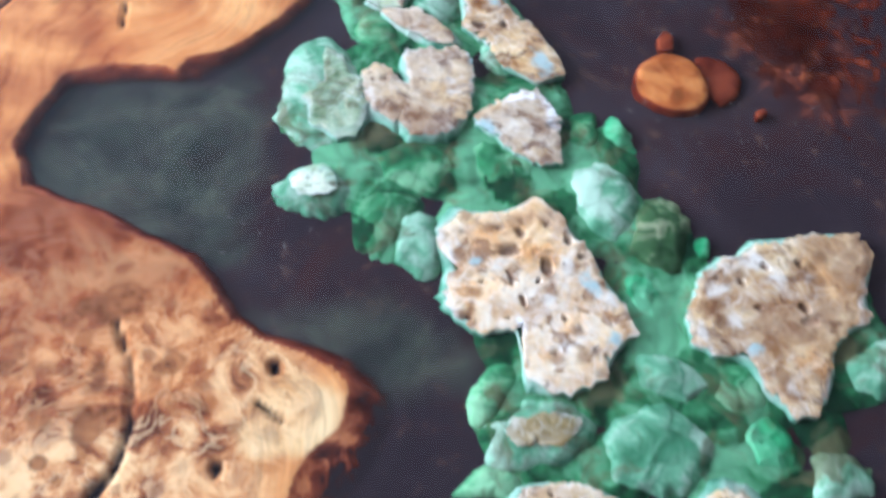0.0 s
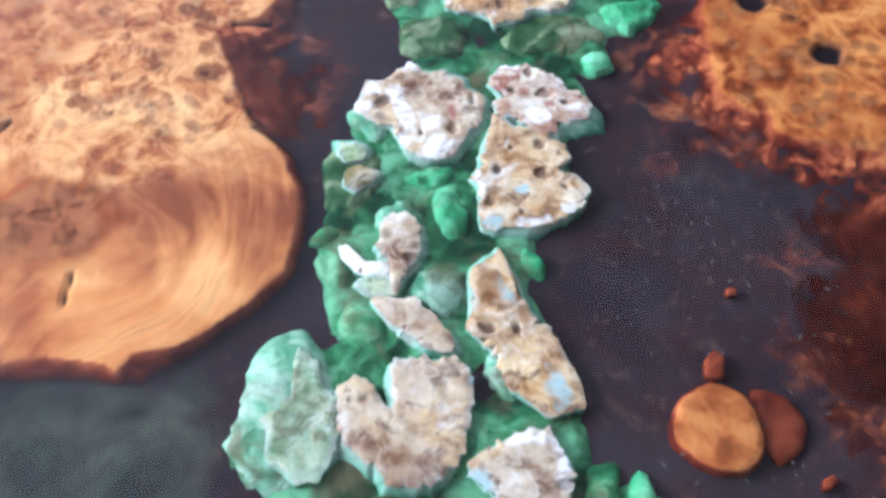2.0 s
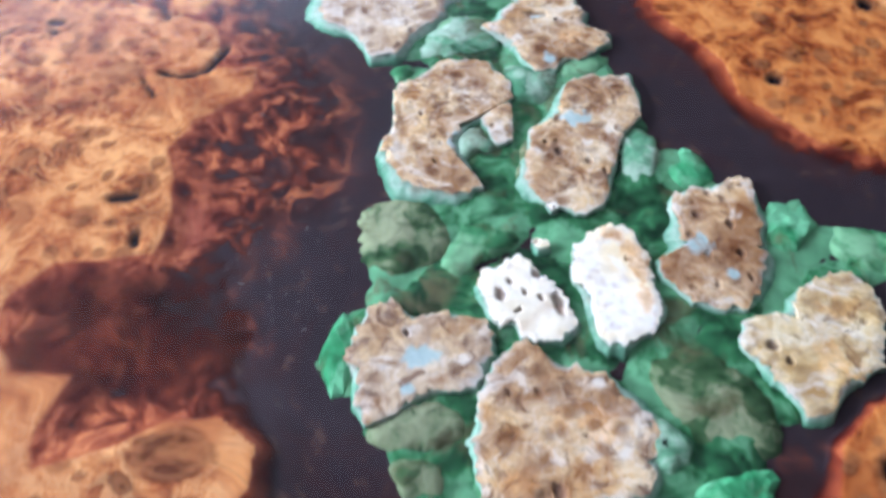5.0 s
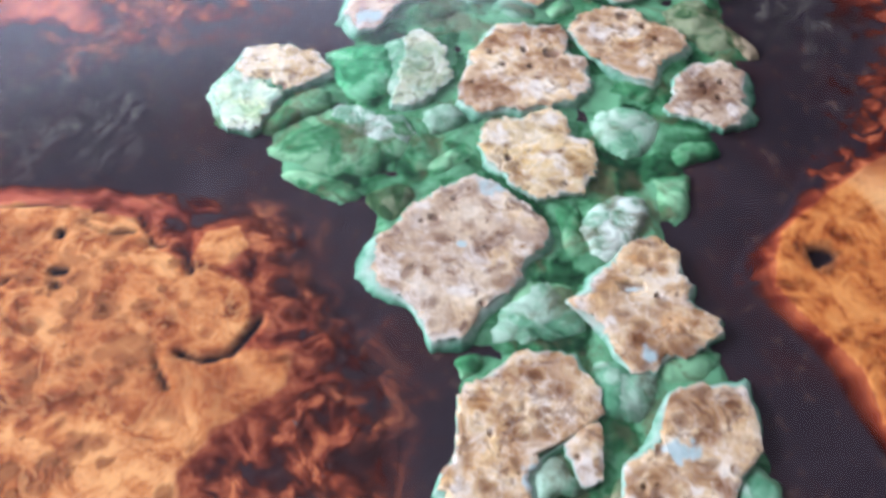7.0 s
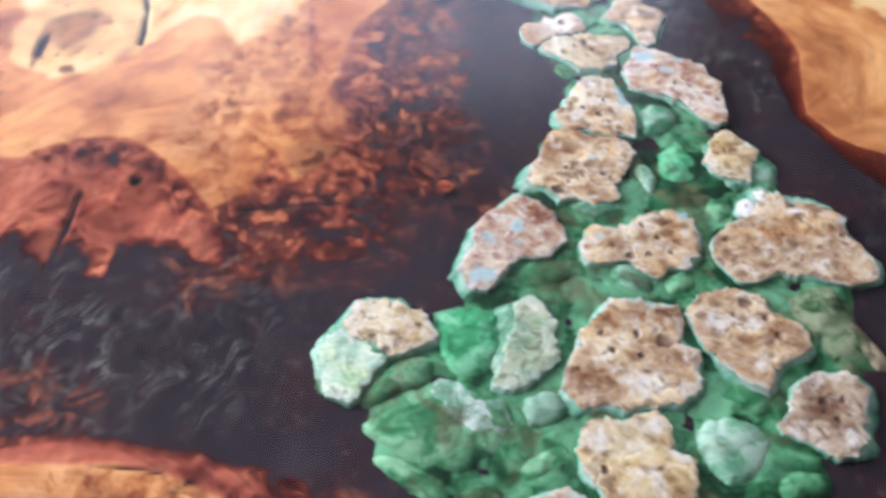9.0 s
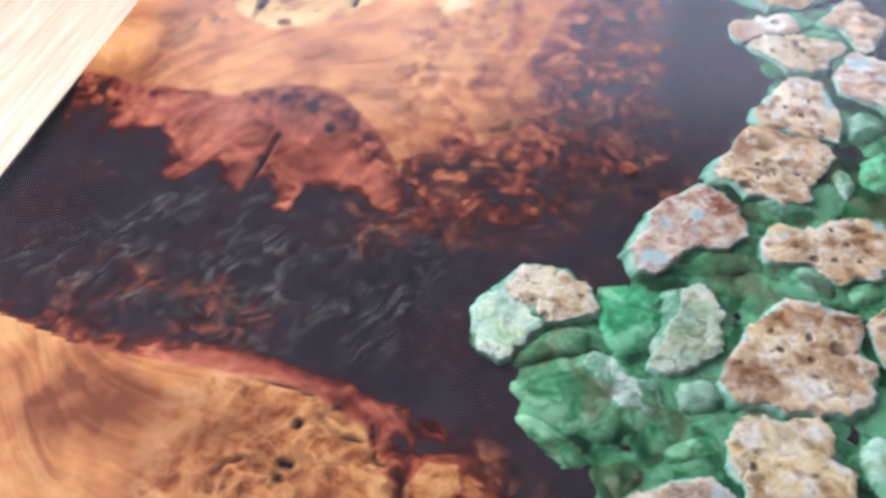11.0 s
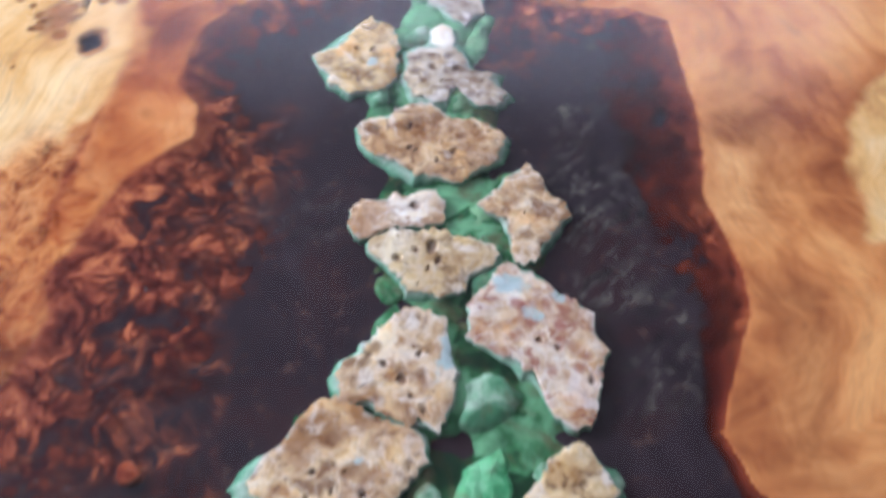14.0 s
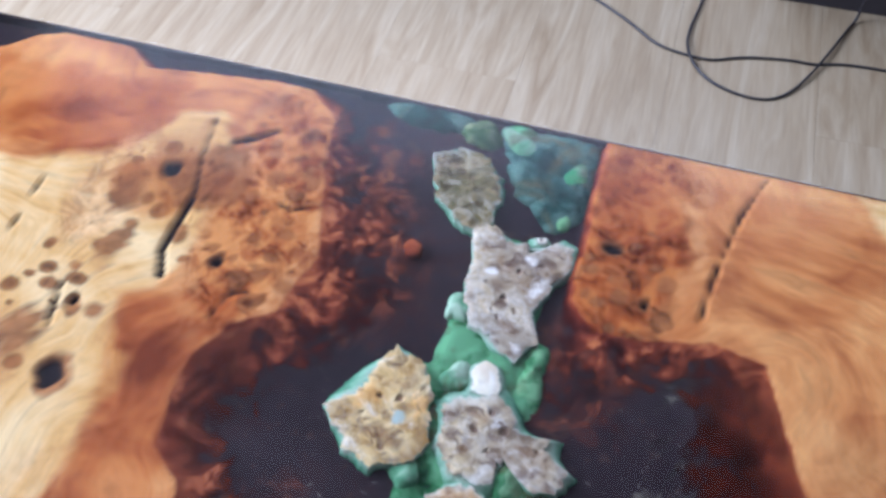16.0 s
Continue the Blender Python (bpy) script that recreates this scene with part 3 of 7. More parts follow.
RIGHT_FACE = [
    (342, 311), (304, 331), (267, 341), (249, 350), (249, 373), (245, 358), (235, 374), (236, 395), (241, 420), (248, 437), (248, 438), (267, 451),
    (283, 451), (271, 448), (286, 448), (330, 455), (351, 536), (318, 557), (300, 569), (288, 587), (277, 602), (280, 623), (265, 652), (259, 664),
    (272, 690), (297, 708), (334, 727), (382, 762), (389, 930), (358, 928), (330, 930), (306, 941), (294, 959), (298, 988), (301, 1011), (293, 1038),
    (278, 1068), (274, 1102), (276, 1095), (268, 1121), (257, 1149), (251, 1170), (230, 1175), (207, 1169), (184, 1168), (172, 1181), (173, 1204), (171, 1244),
    (172, 1275),
]
RIGHT_LOST = [
    (295, 175), (257, 186), (243, 190), (224, 200), (224, 221), (215, 235), (222, 247), (215, 272), (226, 256), (228, 281), (249, 291), (246, 303),
    (232, 336), (217, 375), (212, 396), (224, 420), (239, 428), (250, 444), (270, 453), (258, 448), (270, 456), (294, 464), (329, 474), (346, 528),
    (312, 546), (291, 561), (282, 572), (275, 596), (266, 633), (250, 662), (242, 665), (254, 685), (277, 698), (293, 724), (311, 748), (332, 783),
    (349, 801), (346, 856), (337, 902), (313, 924), (289, 963), (288, 977), (280, 1012), (255, 1045), (240, 1087), (227, 1119), (227, 1130), (229, 1146),
]
RIGHT_LOST += [
    (207, 1146), (179, 1127), (168, 1134), (169, 1170), (170, 1232), (170, 1274),
]


def inside(poly, x, y):
    """Which of the places lie in a closed outline."""
    hit = np.zeros(x.shape, bool)
    for (ax, ay), (bx, by) in zip(poly, np.roll(poly, -1, 0)):
        if ay != by:
            hit ^= ((ay > y) != (by > y)) & (x < (bx - ax) * (y - ay) / (by - ay) + ax)
    return hit


def distance(line, x, y):
    """Distance of places from an open or closed run of points."""
    best = np.full(x.shape, 9.0)
    for (ax, ay), (bx, by) in zip(line[:-1], line[1:]):
        dx, dy = bx - ax, by - ay
        k = np.clip(((x - ax) * dx + (y - ay) * dy) / max(dx * dx + dy * dy, 1e-12), 0, 1)
        best = np.minimum(best, np.hypot(x - ax - k * dx, y - ay - k * dy))
    return best


def noise_grid(x, y, size, seed):
    """Value noise on arrays, cells of the given size in metres, 0 to 1."""
    rng = np.random.RandomState(seed)
    table_of = rng.rand(64, 64)
    u, v = x / size, y / size
    i, j = np.floor(u).astype(int), np.floor(v).astype(int)
    f, g = u - i, v - j
    f, g = f * f * (3 - 2 * f), g * g * (3 - 2 * g)
    at = lambda a, b: table_of[a % 64, b % 64]
    return (at(i, j) * (1 - f) + at(i + 1, j) * f) * (1 - g) + (at(i, j + 1) * (1 - f) + at(i + 1, j + 1) * f) * g


def rough_edge(x, y):
    return sum((noise_grid(x, y, s, k) - 0.5) * a for s, a, k in ((0.020, 0.010, 3), (0.008, 0.006, 4), (0.0035, 0.003, 5)))


# knots, open holes, cracks, pale sapwood and strongly figured areas of the wood
KNOTS = [
    (-0.033, 0.180, 0.0105, 0.0103, 0.6),
    (-0.033, 0.348, 0.0204, 0.0190, 0.9),
    (0.036, 0.475, 0.0120, 0.0085, 1.3),
    (0.019, 0.664, 0.0089, 0.0036, 0.7),
    (0.029, 0.912, 0.0133, 0.0128, 0.8),
    (0.006, 1.203, 0.0133, 0.0178, 1.0),
    (-0.028, 1.187, 0.0093, 0.0157, 0.5),
    (-0.020, 1.159, 0.0064, 0.0144, 0.5),
    (0.018, 0.662, 0.0082, 0.0064, 0.6),
    (-0.047, 0.134, 0.0070, 0.0097, 0.5),
    (-0.062, 0.141, 0.0044, 0.0049, 0.5),
    (-0.033, 1.106, 0.0118, 0.0127, 0.5),
    (-0.118, 1.010, 0.0167, 0.0225, 0.5),
    (-0.172, 0.945, 0.0108, 0.0147, 0.4),
    (0.193, 1.193, 0.0108, 0.0163, 0.4),
]
KNOTS += [
    (-0.062, 0.126, 0.0034, 0.0030, 0.60),
    (-0.056, 0.119, 0.0028, 0.0030, 0.50),
    (-0.051, 0.175, 0.0027, 0.0032, 0.50),
    (-0.042, 0.154, 0.0033, 0.0056, 0.45),
    (-0.049, 0.126, 0.0031, 0.0047, 0.55),
    (-0.045, 0.132, 0.0038, 0.0041, 0.55),
    (-0.039, 0.137, 0.0032, 0.0032, 0.50),
    (-0.039, 0.112, 0.0018, 0.0023, 0.50),
    (-0.009, 0.134, 0.0029, 0.0039, 0.40),
    (-0.020, 0.136, 0.0023, 0.0046, 0.35),
    (-0.067, 0.168, 0.0023, 0.0039, 0.45),
]
HOLES = [
    (0.0135, 0.1422, 0.0022, 0.0025),
    (-0.0093, 0.1117, 0.0017, 0.0026),
    (0.2656, 0.4265, 0.0060, 0.0057),
    (0.2866, 0.3902, 0.0062, 0.0056),
    (0.0030, 0.7280, 0.0022, 0.0016),
    (0.0216, 0.5879, 0.0064, 0.0023),
    (0.0250, 0.5660, 0.0015, 0.0037),
    (0.2977, 0.6086, 0.0034, 0.0032),
    (0.3611, 0.6514, 0.0035, 0.0038),
    (-0.0104, 0.7166, 0.0021, 0.0023),
    (-0.0084, 0.6982, 0.0035, 0.0019),
    (-0.0091, 0.6914, 0.0019, 0.0016),
    (0.2834, 0.6762, 0.0053, 0.0050),
    (-0.0153, 1.2038, 0.0038, 0.0048),
    (-0.0209, 1.1251, 0.0022, 0.0023),
    (-0.0120, 1.0922, 0.0055, 0.0065),
    (0.0268, 1.1596, 0.0022, 0.0030),
    (0.1848, 1.2122, 0.0037, 0.0031),
    (0.2020, 1.1860, 0.0014, 0.0028),
    (0.2558, 1.1070, 0.0028, 0.0060),
    (-0.0583, 0.8916, 0.0035, 0.0033),
    (-0.1357, 0.9932, 0.0026, 0.0118),
    (-0.0687, 0.3695, 0.0051, 0.0033),
    (-0.0694, 0.3609, 0.0060, 0.0029),
]
CRACKS = [
    (0.7, -35.3, 170.7, -34, 162.7, -32, 154.8, -32, 149.6, -32.8, 144.6),
    (1.1, -32.8, 143, -33.4, 133.8, -34.8, 129.3, -36.4, 124.9),
    (1.5, -36.4, 124.9, -38.4, 120.7, -41, 116.7),
    (2.2, -43, 115, -44.9, 113.4, -47, 110.8, -50, 106),
    (0.7, 6, 131, 13, 123),
    (0.25, -22, 323, -25, 308),
    (0.9, -62, 385, -51, 400),
    (1.0, 45, 384, 56, 372),
    (1.0, 38, 445, 54, 444),
    (0.6, 39, 409, 44, 390, 56, 375),
    (1.4, 37, 657, 45, 653, 55, 655, 62, 664, 65, 669),
    (1.3, 28, 655, 30, 650, 33, 643),
    (0.7, 19, 724, 25, 708, 37, 705, 40, 693),
    (0.5, -4, 723, 5, 716, 18, 715),
    (0.4, -39, 732, -20, 733, -6, 730),
    (0.4, -36, 686, -33, 693, -27, 696),
    (0.4, -29, 683, -24, 676, -19, 673),
]
CRACKS += [
    (1.6, -93, 1062, -83, 1028, -80, 998),
    (1.5, 7, 1147, 2, 1159, 1, 1171, 2, 1190),
    (0.4, 2, 1190, -5, 1214, -9, 1238),
    (1.2, 5, 1227, 14, 1232, 22, 1239),
    (0.2, -66, 1146, -68, 1172, -70, 1197),
    (0.42, 224, 1183, 228, 1213, 235, 1247, 244, 1273),
    (0.6, 35, 1132, 39, 1146, 46, 1149),
    (0.7, 40, 1197, 46, 1195, 51, 1198),
    (0.6, -25, 1111, -30, 1132),
    (0.8, 0, 875, 48, 883),
    (1.1, -87, 835, -84, 883),
    (1.3, -56, 828, -56, 851),
    (0.9, -75, 329, -67, 340, -66, 348),
]
PALES = [
    (-148, 982, -123, 964, -99, 970, -78, 996, -53, 1024, -14, 1012, 10, 1044, 12, 1105, -109, 1162, -182, 1137),
    (6, 1028, 7, 1050, 8, 1077, 4, 1110, -1, 1134, 9, 1140, 15, 1162, 17, 1192, 15, 1215, -9, 1242, -26, 1238, -38, 1208, -71, 1197, -137, 1178, -111, 1083, -24, 1004),
    (335, 1098, 345, 1060, 368, 1044, 395, 1110, 373, 1193, 340, 1141),
    (284, 1276, 294, 1257, 311, 1214, 340, 1220, 342, 1274),
    (3, 155, 20, 142, 32, 127, 27, 109, 3, 114, -6, 136),
    (-44, 421, -12, 407, 20, 405, 36, 374, 0, 386, -42, 401),
]
PALES += [
    (-101, 982, -81, 990, -96, 1014, -133, 1008),
    (-1, 1019, 6, 1057, 8, 1098, -1, 1133, -40, 1193, -97, 1180, -82, 1062),
]
BURLS = [
    (-0.047, 0.146, 0.059, 0.057, 0.95, 0),
    (-0.008, 0.424, 0.072, 0.056, 0.8, 0.45),
    (0.004, 0.610, 0.052, 0.078, 0.85, 0.6),
    (0.010, 0.662, 0.075, 0.089, 0.9, 0.62),
    (0.278, 0.395, 0.060, 0.072, 0.95, 1),
    (0.324, 0.616, 0.063, 0.075, 0.95, 1),
    (0.287, 0.662, 0.039, 0.068, 0.95, 1),
    (0.009, 0.937, 0.046, 0.095, 0.8, 0.6),
    (0.046, 0.920, 0.060, 0.072, 0.85, 0.9),
    (0.038, 1.202, 0.029, 0.074, 0.95, 0.85),
    (0.186, 1.219, 0.030, 0.072, 0.95, 0.95),
    (0.032, 0.902, 0.071, 0.068, 0.7, 0.6),
    (-0.036, 1.189, 0.016, 0.032, 0.5, 0),
    (-0.085, 0.879, 0.085, 0.033, 0.5, 0.8),
]
# red lobes and smooth stretches of the sunk wood, bark and silt in the resin, clusters of burl eyes
LOBES = [
    (-187, 898, -149, 899, -120, 901, -92, 907, -61, 902, -41, 888, -27, 870, -11, 859, -9, 845, -22, 844, -30, 853, -40, 846, -48, 852, -53, 839, -59, 825, -69, 831, -68, 846, -81, 860, -85, 854, -87, 841, -98, 843, -101, 855, -110, 860, -112, 849, -123, 841, -131, 834, -136, 843, -132, 854, -150, 876, -157, 871, -176, 867),
    (-87, 740, -55, 746, -19, 742, 6, 740, 30, 736, 35, 724, -94, 719),
    (45, 584, 55, 575, 52, 561, 42, 550, 38, 558, 40, 572),
]
LOBES += [
    (-62, 743, -44, 746, -19, 743, 6, 741, 25, 735, 35, 726, 24, 720, 6, 727, -17, 734, -37, 731, -58, 729),
]
STILL = [
    (34, 380, 62, 384, 66, 410, 56, 430, 32, 432),
    (271, 631, 283, 597, 288, 563, 301, 540, 332, 525, 319, 499, 291, 516, 275, 548, 263, 585),
    (-23, 518, -10, 549, 16, 552, 58, 547, 61, 505, 36, 496, 18, 495, -7, 504),
    (220, 1157, 244, 1170, 267, 1146, 276, 1110, 281, 1046, 248, 1037, 235, 1059, 223, 1100),
    (278, 1059, 300, 1025, 301, 955, 342, 926, 365, 859, 361, 808, 342, 819, 336, 871, 306, 903, 286, 945, 275, 1003),
    (27, 1115, 47, 1141, 64, 1138, 56, 1107, 60, 1066, 61, 1045, 51, 1042, 42, 1078),
]
STILL += [
    (232, 312, 298, 319, 248, 209, 231, 234, 226, 264),
]
CLOUDY = [
    (-65, 250, -58, 267, -48, 279, -37, 284, -7, 280, 15, 268, 25, 256, 18, 226, 5, 216, 15, 194, 5, 187, -14, 197, -28, 210, -45, 223, -61, 235),
    (10, 165, 27, 164, 52, 159, 66, 143, 82, 132, 78, 120, 47, 126, 31, 142, 15, 156),
    (-31, 281, -4, 275, 3, 270, 19, 276, 24, 266, 16, 259, -30, 266),
]
RUSTS = [
    (205, 345, 240, 345, 236, 400, 245, 440, 215, 430, 205, 395),
    (38, 385, 70, 385, 80, 415, 60, 440, 32, 440),
    (61, 725, 82, 716, 87, 691, 97, 671, 105, 657, 102, 626, 77, 627, 65, 654, 64, 682),
    (-140, 772, -127, 779, -108, 782, -100, 771, -115, 755, -133, 753),
    (-98, 723, -98, 754, -88, 772, -65, 778, -47, 765, -61, 743, -69, 725),
    (-130, 745, -115, 748, -96, 731, -102, 714, -119, 713),
    (-9, 867, 29, 880, 52, 869, 83, 867, 77, 845, 32, 829, 1, 828),
]
RUSTS += [
    (41, 1045, 76, 1047, 92, 988, 83, 919, 56, 905, 45, 962),
    (-43, 864, 14, 877, 70, 883, 78, 847, 33, 833, -20, 820),
    (23, 986, 84, 982, 112, 916, 78, 899, 45, 920),
    (227, 273, 289, 282, 253, 205, 228, 210, 222, 235),
    (231, 294, 261, 308, 266, 295, 238, 288),
    (227, 281, 256, 274, 233, 223, 222, 243),
    (43, 520, 56, 524, 63, 511, 57, 501, 44, 506),
    (63, 644, 113, 639, 106, 587, 77, 552, 60, 583),
    (44, 1222, 66, 1260, 98, 1215, 111, 1158, 83, 1143),
    (60, 1061, 91, 1072, 106, 1035, 91, 993, 69, 986),
]
RUSTS += [
    (167, 1166, 203, 1159, 194, 1135, 172, 1129),
    (2, 975, 20, 1007, 35, 1054, 71, 1070, 104, 1000, 112, 943, 119, 887, 61, 873),
]
LESS_TINTED = [
    (205, 340, 262, 335, 250, 440, 215, 440, 203, 400),
    (30, 375, 78, 378, 88, 415, 72, 450, 30, 450),
    (2, 975, 20, 1007, 35, 1054, 71, 1070, 104, 1000, 111, 948, 29, 927),
    (40, 674, 112, 654, 103, 581, 70, 542, 38, 548),
    (-54, 1052, 79, 1059, 85, 919, 74, 842, -5, 828),
]
WARMS = [
    (0.85, -35, 1198, -20, 1211, -9, 1214, 7, 1213, 15, 1204, 17, 1191, 4, 1184, -1, 1172, -9, 1173, -24, 1176, -36, 1187),
    (0.75, -9, 1136, 12, 1139, 41, 1154, 57, 1147, 46, 1130, 41, 1102, 50, 1063, 50, 1012, 38, 986, 29, 980, 11, 1001, 17, 1038, 15, 1077),
    (0.8, -115, 1198, -74, 1200, -55, 1205, -30, 1230, -28, 1259, -147, 1249),
    (0.6, 168, 1259, 195, 1264, 217, 1227, 224, 1178, 208, 1161, 171, 1161, 172, 1215),
    (0.6, -80, 231, -38, 217, -2, 177, 6, 156, -11, 149, -8, 130, -75, 143),
]
WARMS += [
    (0.45, -38, 315, 11, 310, 21, 292, -1, 280, -35, 285),
    (-0.25, 271, 1147, 291, 1146, 301, 1111, 306, 1053, 279, 1045, 272, 1101),
    (-0.2, 297, 1024, 319, 1010, 318, 950, 358, 928, 359, 939, 329, 963, 327, 1029),
    (0.35, 222, 1261, 282, 1268, 296, 1233, 279, 1196, 243, 1197),
    (0.8, -60, 352, -51, 363, -35, 369, -16, 362, -3, 343, -16, 333, -33, 330, -51, 339),
    (0.8, 27, 477, 33, 485, 43, 485, 45, 475, 41, 467, 30, 465),
]
BARK = [
    (-0.092, 0.795, 0.083, 0.051, 1),
    (-0.033, 0.792, 0.065, 0.049, 0.7),
    (-0.031, 0.800, 0.076, 0.041, 0.9),
    (0.247, 1.032, 0.015, 0.072, 1),
    (0.220, 1.099, 0.010, 0.056, 1),
    (0.230, 1.053, 0.012, 0.027, 1),
    (0.324, 0.841, 0.022, 0.065, 0.8),
    (0.206, 0.322, 0.036, 0.031, 0.25),
    (0.270, 0.994, 0.019, 0.035, 0.8),
    (0.120, 1.023, 0.024, 0.018, 0.5),
    (0.003, 0.818, 0.030, 0.041, 0.6),
]
CLUSTERS = [
    (-0.003, 1.176, 0.024, 0.030, 14),
    (-0.030, 1.100, 0.023, 0.043, 14),
    (-0.117, 1.005, 0.023, 0.034, 20),
    (-0.171, 0.952, 0.025, 0.036, 16),
    (0.006, 0.607, 0.033, 0.054, 45),
    (-0.002, 0.439, 0.045, 0.041, 30),
    (0.271, 0.396, 0.034, 0.064, 45),
    (0.319, 0.612, 0.040, 0.054, 40),
    (-0.003, 0.684, 0.042, 0.043, 30),
    (0.046, 1.181, 0.018, 0.049, 30),
    (0.192, 1.190, 0.022, 0.040, 30),
    (-0.038, 0.162, 0.039, 0.024, 10),
    (-0.018, 1.199, 0.024, 0.024, 26),
    (0.030, 1.215, 0.021, 0.059, 26),
    (-0.038, 1.127, 0.027, 0.046, 14),
    (0.000, 0.689, 0.046, 0.047, 40),
    (0.274, 0.386, 0.036, 0.062, 40),
]
CRUMBS = [
    (0.207, 0.295, 0.044, 0.059, 80),
    (0.201, 0.217, 0.043, 0.026, 50),
    (0.015, 0.194, 0.023, 0.020, 16),
    (0.075, 0.563, 0.018, 0.078, 50),
    (0.061, 0.918, 0.028, 0.095, 60),
    (0.101, 1.069, 0.032, 0.067, 50),
    (0.210, 1.075, 0.025, 0.070, 70),
    (-0.031, 0.800, 0.083, 0.034, 70),
]
MARKS = {k: [] for k in ("hole", "brown", "crust", "teal", "rust", "ochre", "chalk")}


def mark(kind, *ovals):
    """Holes, crusts, glassy spots and stains on the sawn faces: plan centre and radii, in millimetres."""
    MARKS[kind] += [tuple(v / 1000 for v in oval) for oval in ovals]


mark("hole", (101.4, 168.6, 3.8, 2.4), (112.2, 159.4, 2.1, 3.8), (106.9, 175.6, 1.4, 2.4), (117.8, 176.8, 1.6, 1.8), (100.7, 178.9, 1.8, 1.3), (86.5, 179.8, 1.0, 1.1), (79.6, 145.5, 1.5, 1.4), (122.6, 168.3, 1.2, 2.0), (125.6, 160.2, 1.9, 1.1), (104.7, 126.2, 2.2, 1.3), (100.0, 148.1, 0.9, 2.6), (98.5, 157.6, 1.3, 3.3), (121.5, 121.3, 1.1, 2.2), (107.3, 154.0, 0.9, 1.0), (88.1, 158.4, 0.8, 0.8), (111.7, 138.0, 0.7, 1.0))
mark("ochre", (94.2, 176.7, 7.8, 4.0), (88.4, 155.3, 11.2, 4.5), (115.0, 136.4, 5.1, 4.7), (109.5, 166.3, 5.0, 3.4), (100.8, 125.4, 6.1, 3.4))
mark("teal", (88.1, 166.9, 2.3, 1.7), (124.3, 148.8, 3.0, 5.0), (126.3, 126.5, 2.2, 2.3))
mark("chalk", (96.8, 138.7, 1.1, 3.1))
mark("crust", (95.2, 132.2, 0.7, 0.8), (109.2, 146.4, 6.0, 2.0), (126.9, 141.2, 6.7, 3.2), (82.8, 134.8, 10.8, 1.9), (78.3, 176.2, 2.7, 8.8), (119.1, 158.2, 2.7, 4.7), (97.2, 164.2, 5.7, 2.5))
mark("hole", (187.2, 141.8, 1.5, 1.3), (199.5, 140.6, 1.1, 2.4), (176.5, 137.4, 0.9, 1.9), (193.5, 123.2, 1.3, 2.0), (168.9, 140.9, 0.8, 0.8))
mark("brown", (172.0, 118.3, 4.4, 2.7), (186.4, 115.7, 3.7, 2.7), (185.1, 126.7, 7.8, 5.7), (161.1, 117.4, 5.4, 4.2), (162.4, 128.8, 3.3, 6.0), (188.8, 145.7, 5.8, 2.6))
mark("crust", (167.4, 137.0, 4.5, 2.9), (169.0, 124.7, 2.6, 3.6), (188.4, 134.9, 3.8, 2.3), (184.2, 144.4, 5.4, 2.8), (155.8, 121.2, 1.5, 4.7))
mark("teal", (170.4, 111.9, 2.5, 2.1))
mark("ochre", (186.5, 102.4, 5.4, 5.7), (206.4, 130.0, 4.2, 8.4))
mark("brown", (74.6, 244.2, 10.2, 3.7), (74.8, 257.8, 3.5, 2.2), (106.8, 261.9, 2.2, 2.6), (87.5, 227.3, 8.3, 3.1), (76.1, 265.2, 3.1, 2.0), (84.2, 237.7, 4.2, 3.1))
mark("crust", (99.7, 249.9, 3.9, 4.4), (67.4, 252.7, 1.7, 6.0), (92.3, 268.1, 4.9, 2.3))
mark("hole", (120.4, 279.0, 2.0, 1.8), (129.8, 277.4, 1.8, 2.7))
mark("teal", (127.9, 293.8, 3.5, 4.7), (138.6, 251.6, 3.5, 7.9), (115.2, 264.2, 4.0, 8.1))
mark("brown", (136.3, 262.1, 1.6, 8.2), (125.9, 256.7, 7.9, 2.8), (122.6, 291.5, 5.1, 3.1))
mark("chalk", (134.1, 226.5, 2.5, 12.7), (124.4, 237.2, 8.2, 2.7))
mark("teal", (104.9, 223.7, 5.8, 5.6))
mark("brown", (123.9, 222.5, 8.0, 5.2), (117.6, 232.0, 3.0, 2.6))
mark("crust", (95.8, 330.3, 4.3, 2.7), (77.9, 282.3, 0.9, 1.2))
mark("brown", (91.4, 312.7, 5.2, 5.8), (95.3, 283.9, 5.4, 3.0))
mark("chalk", (104.9, 377.4, 4.5, 5.5), (114.2, 376.0, 4.5, 4.9), (115.5, 364.7, 6.2, 7.1), (87.9, 387.6, 4.5, 4.4), (102.0, 390.2, 4.1, 7.6), (111.3, 408.1, 5.6, 3.3), (93.8, 399.5, 3.2, 6.5), (103.5, 367.0, 3.1, 4.1))
mark("brown", (122.1, 385.7, 9.1, 10.8), (111.1, 397.6, 8.3, 5.2), (100.9, 400.0, 3.2, 3.2))
mark("hole", (97.3, 389.4, 3.7, 3.1), (132.6, 385.7, 1.1, 4.4), (122.1, 370.9, 2.5, 2.7), (109.6, 370.6, 1.1, 1.2))
mark("rust", (143.9, 390.5, 4.2, 2.2), (162.5, 378.2, 2.5, 2.2), (153.3, 397.3, 1.6, 3.6), (123.6, 380.8, 1.4, 5.6))
mark("hole", (158.3, 397.2, 1.9, 3.0), (162.7, 384.5, 3.2, 2.6), (169.7, 378.7, 1.6, 1.6), (149.4, 388.1, 1.4, 1.6))
mark("chalk", (151.0, 402.6, 4.7, 3.7), (156.6, 372.2, 5.0, 5.5), (169.5, 388.4, 4.2, 4.2), (173.5, 375.0, 3.7, 3.1))
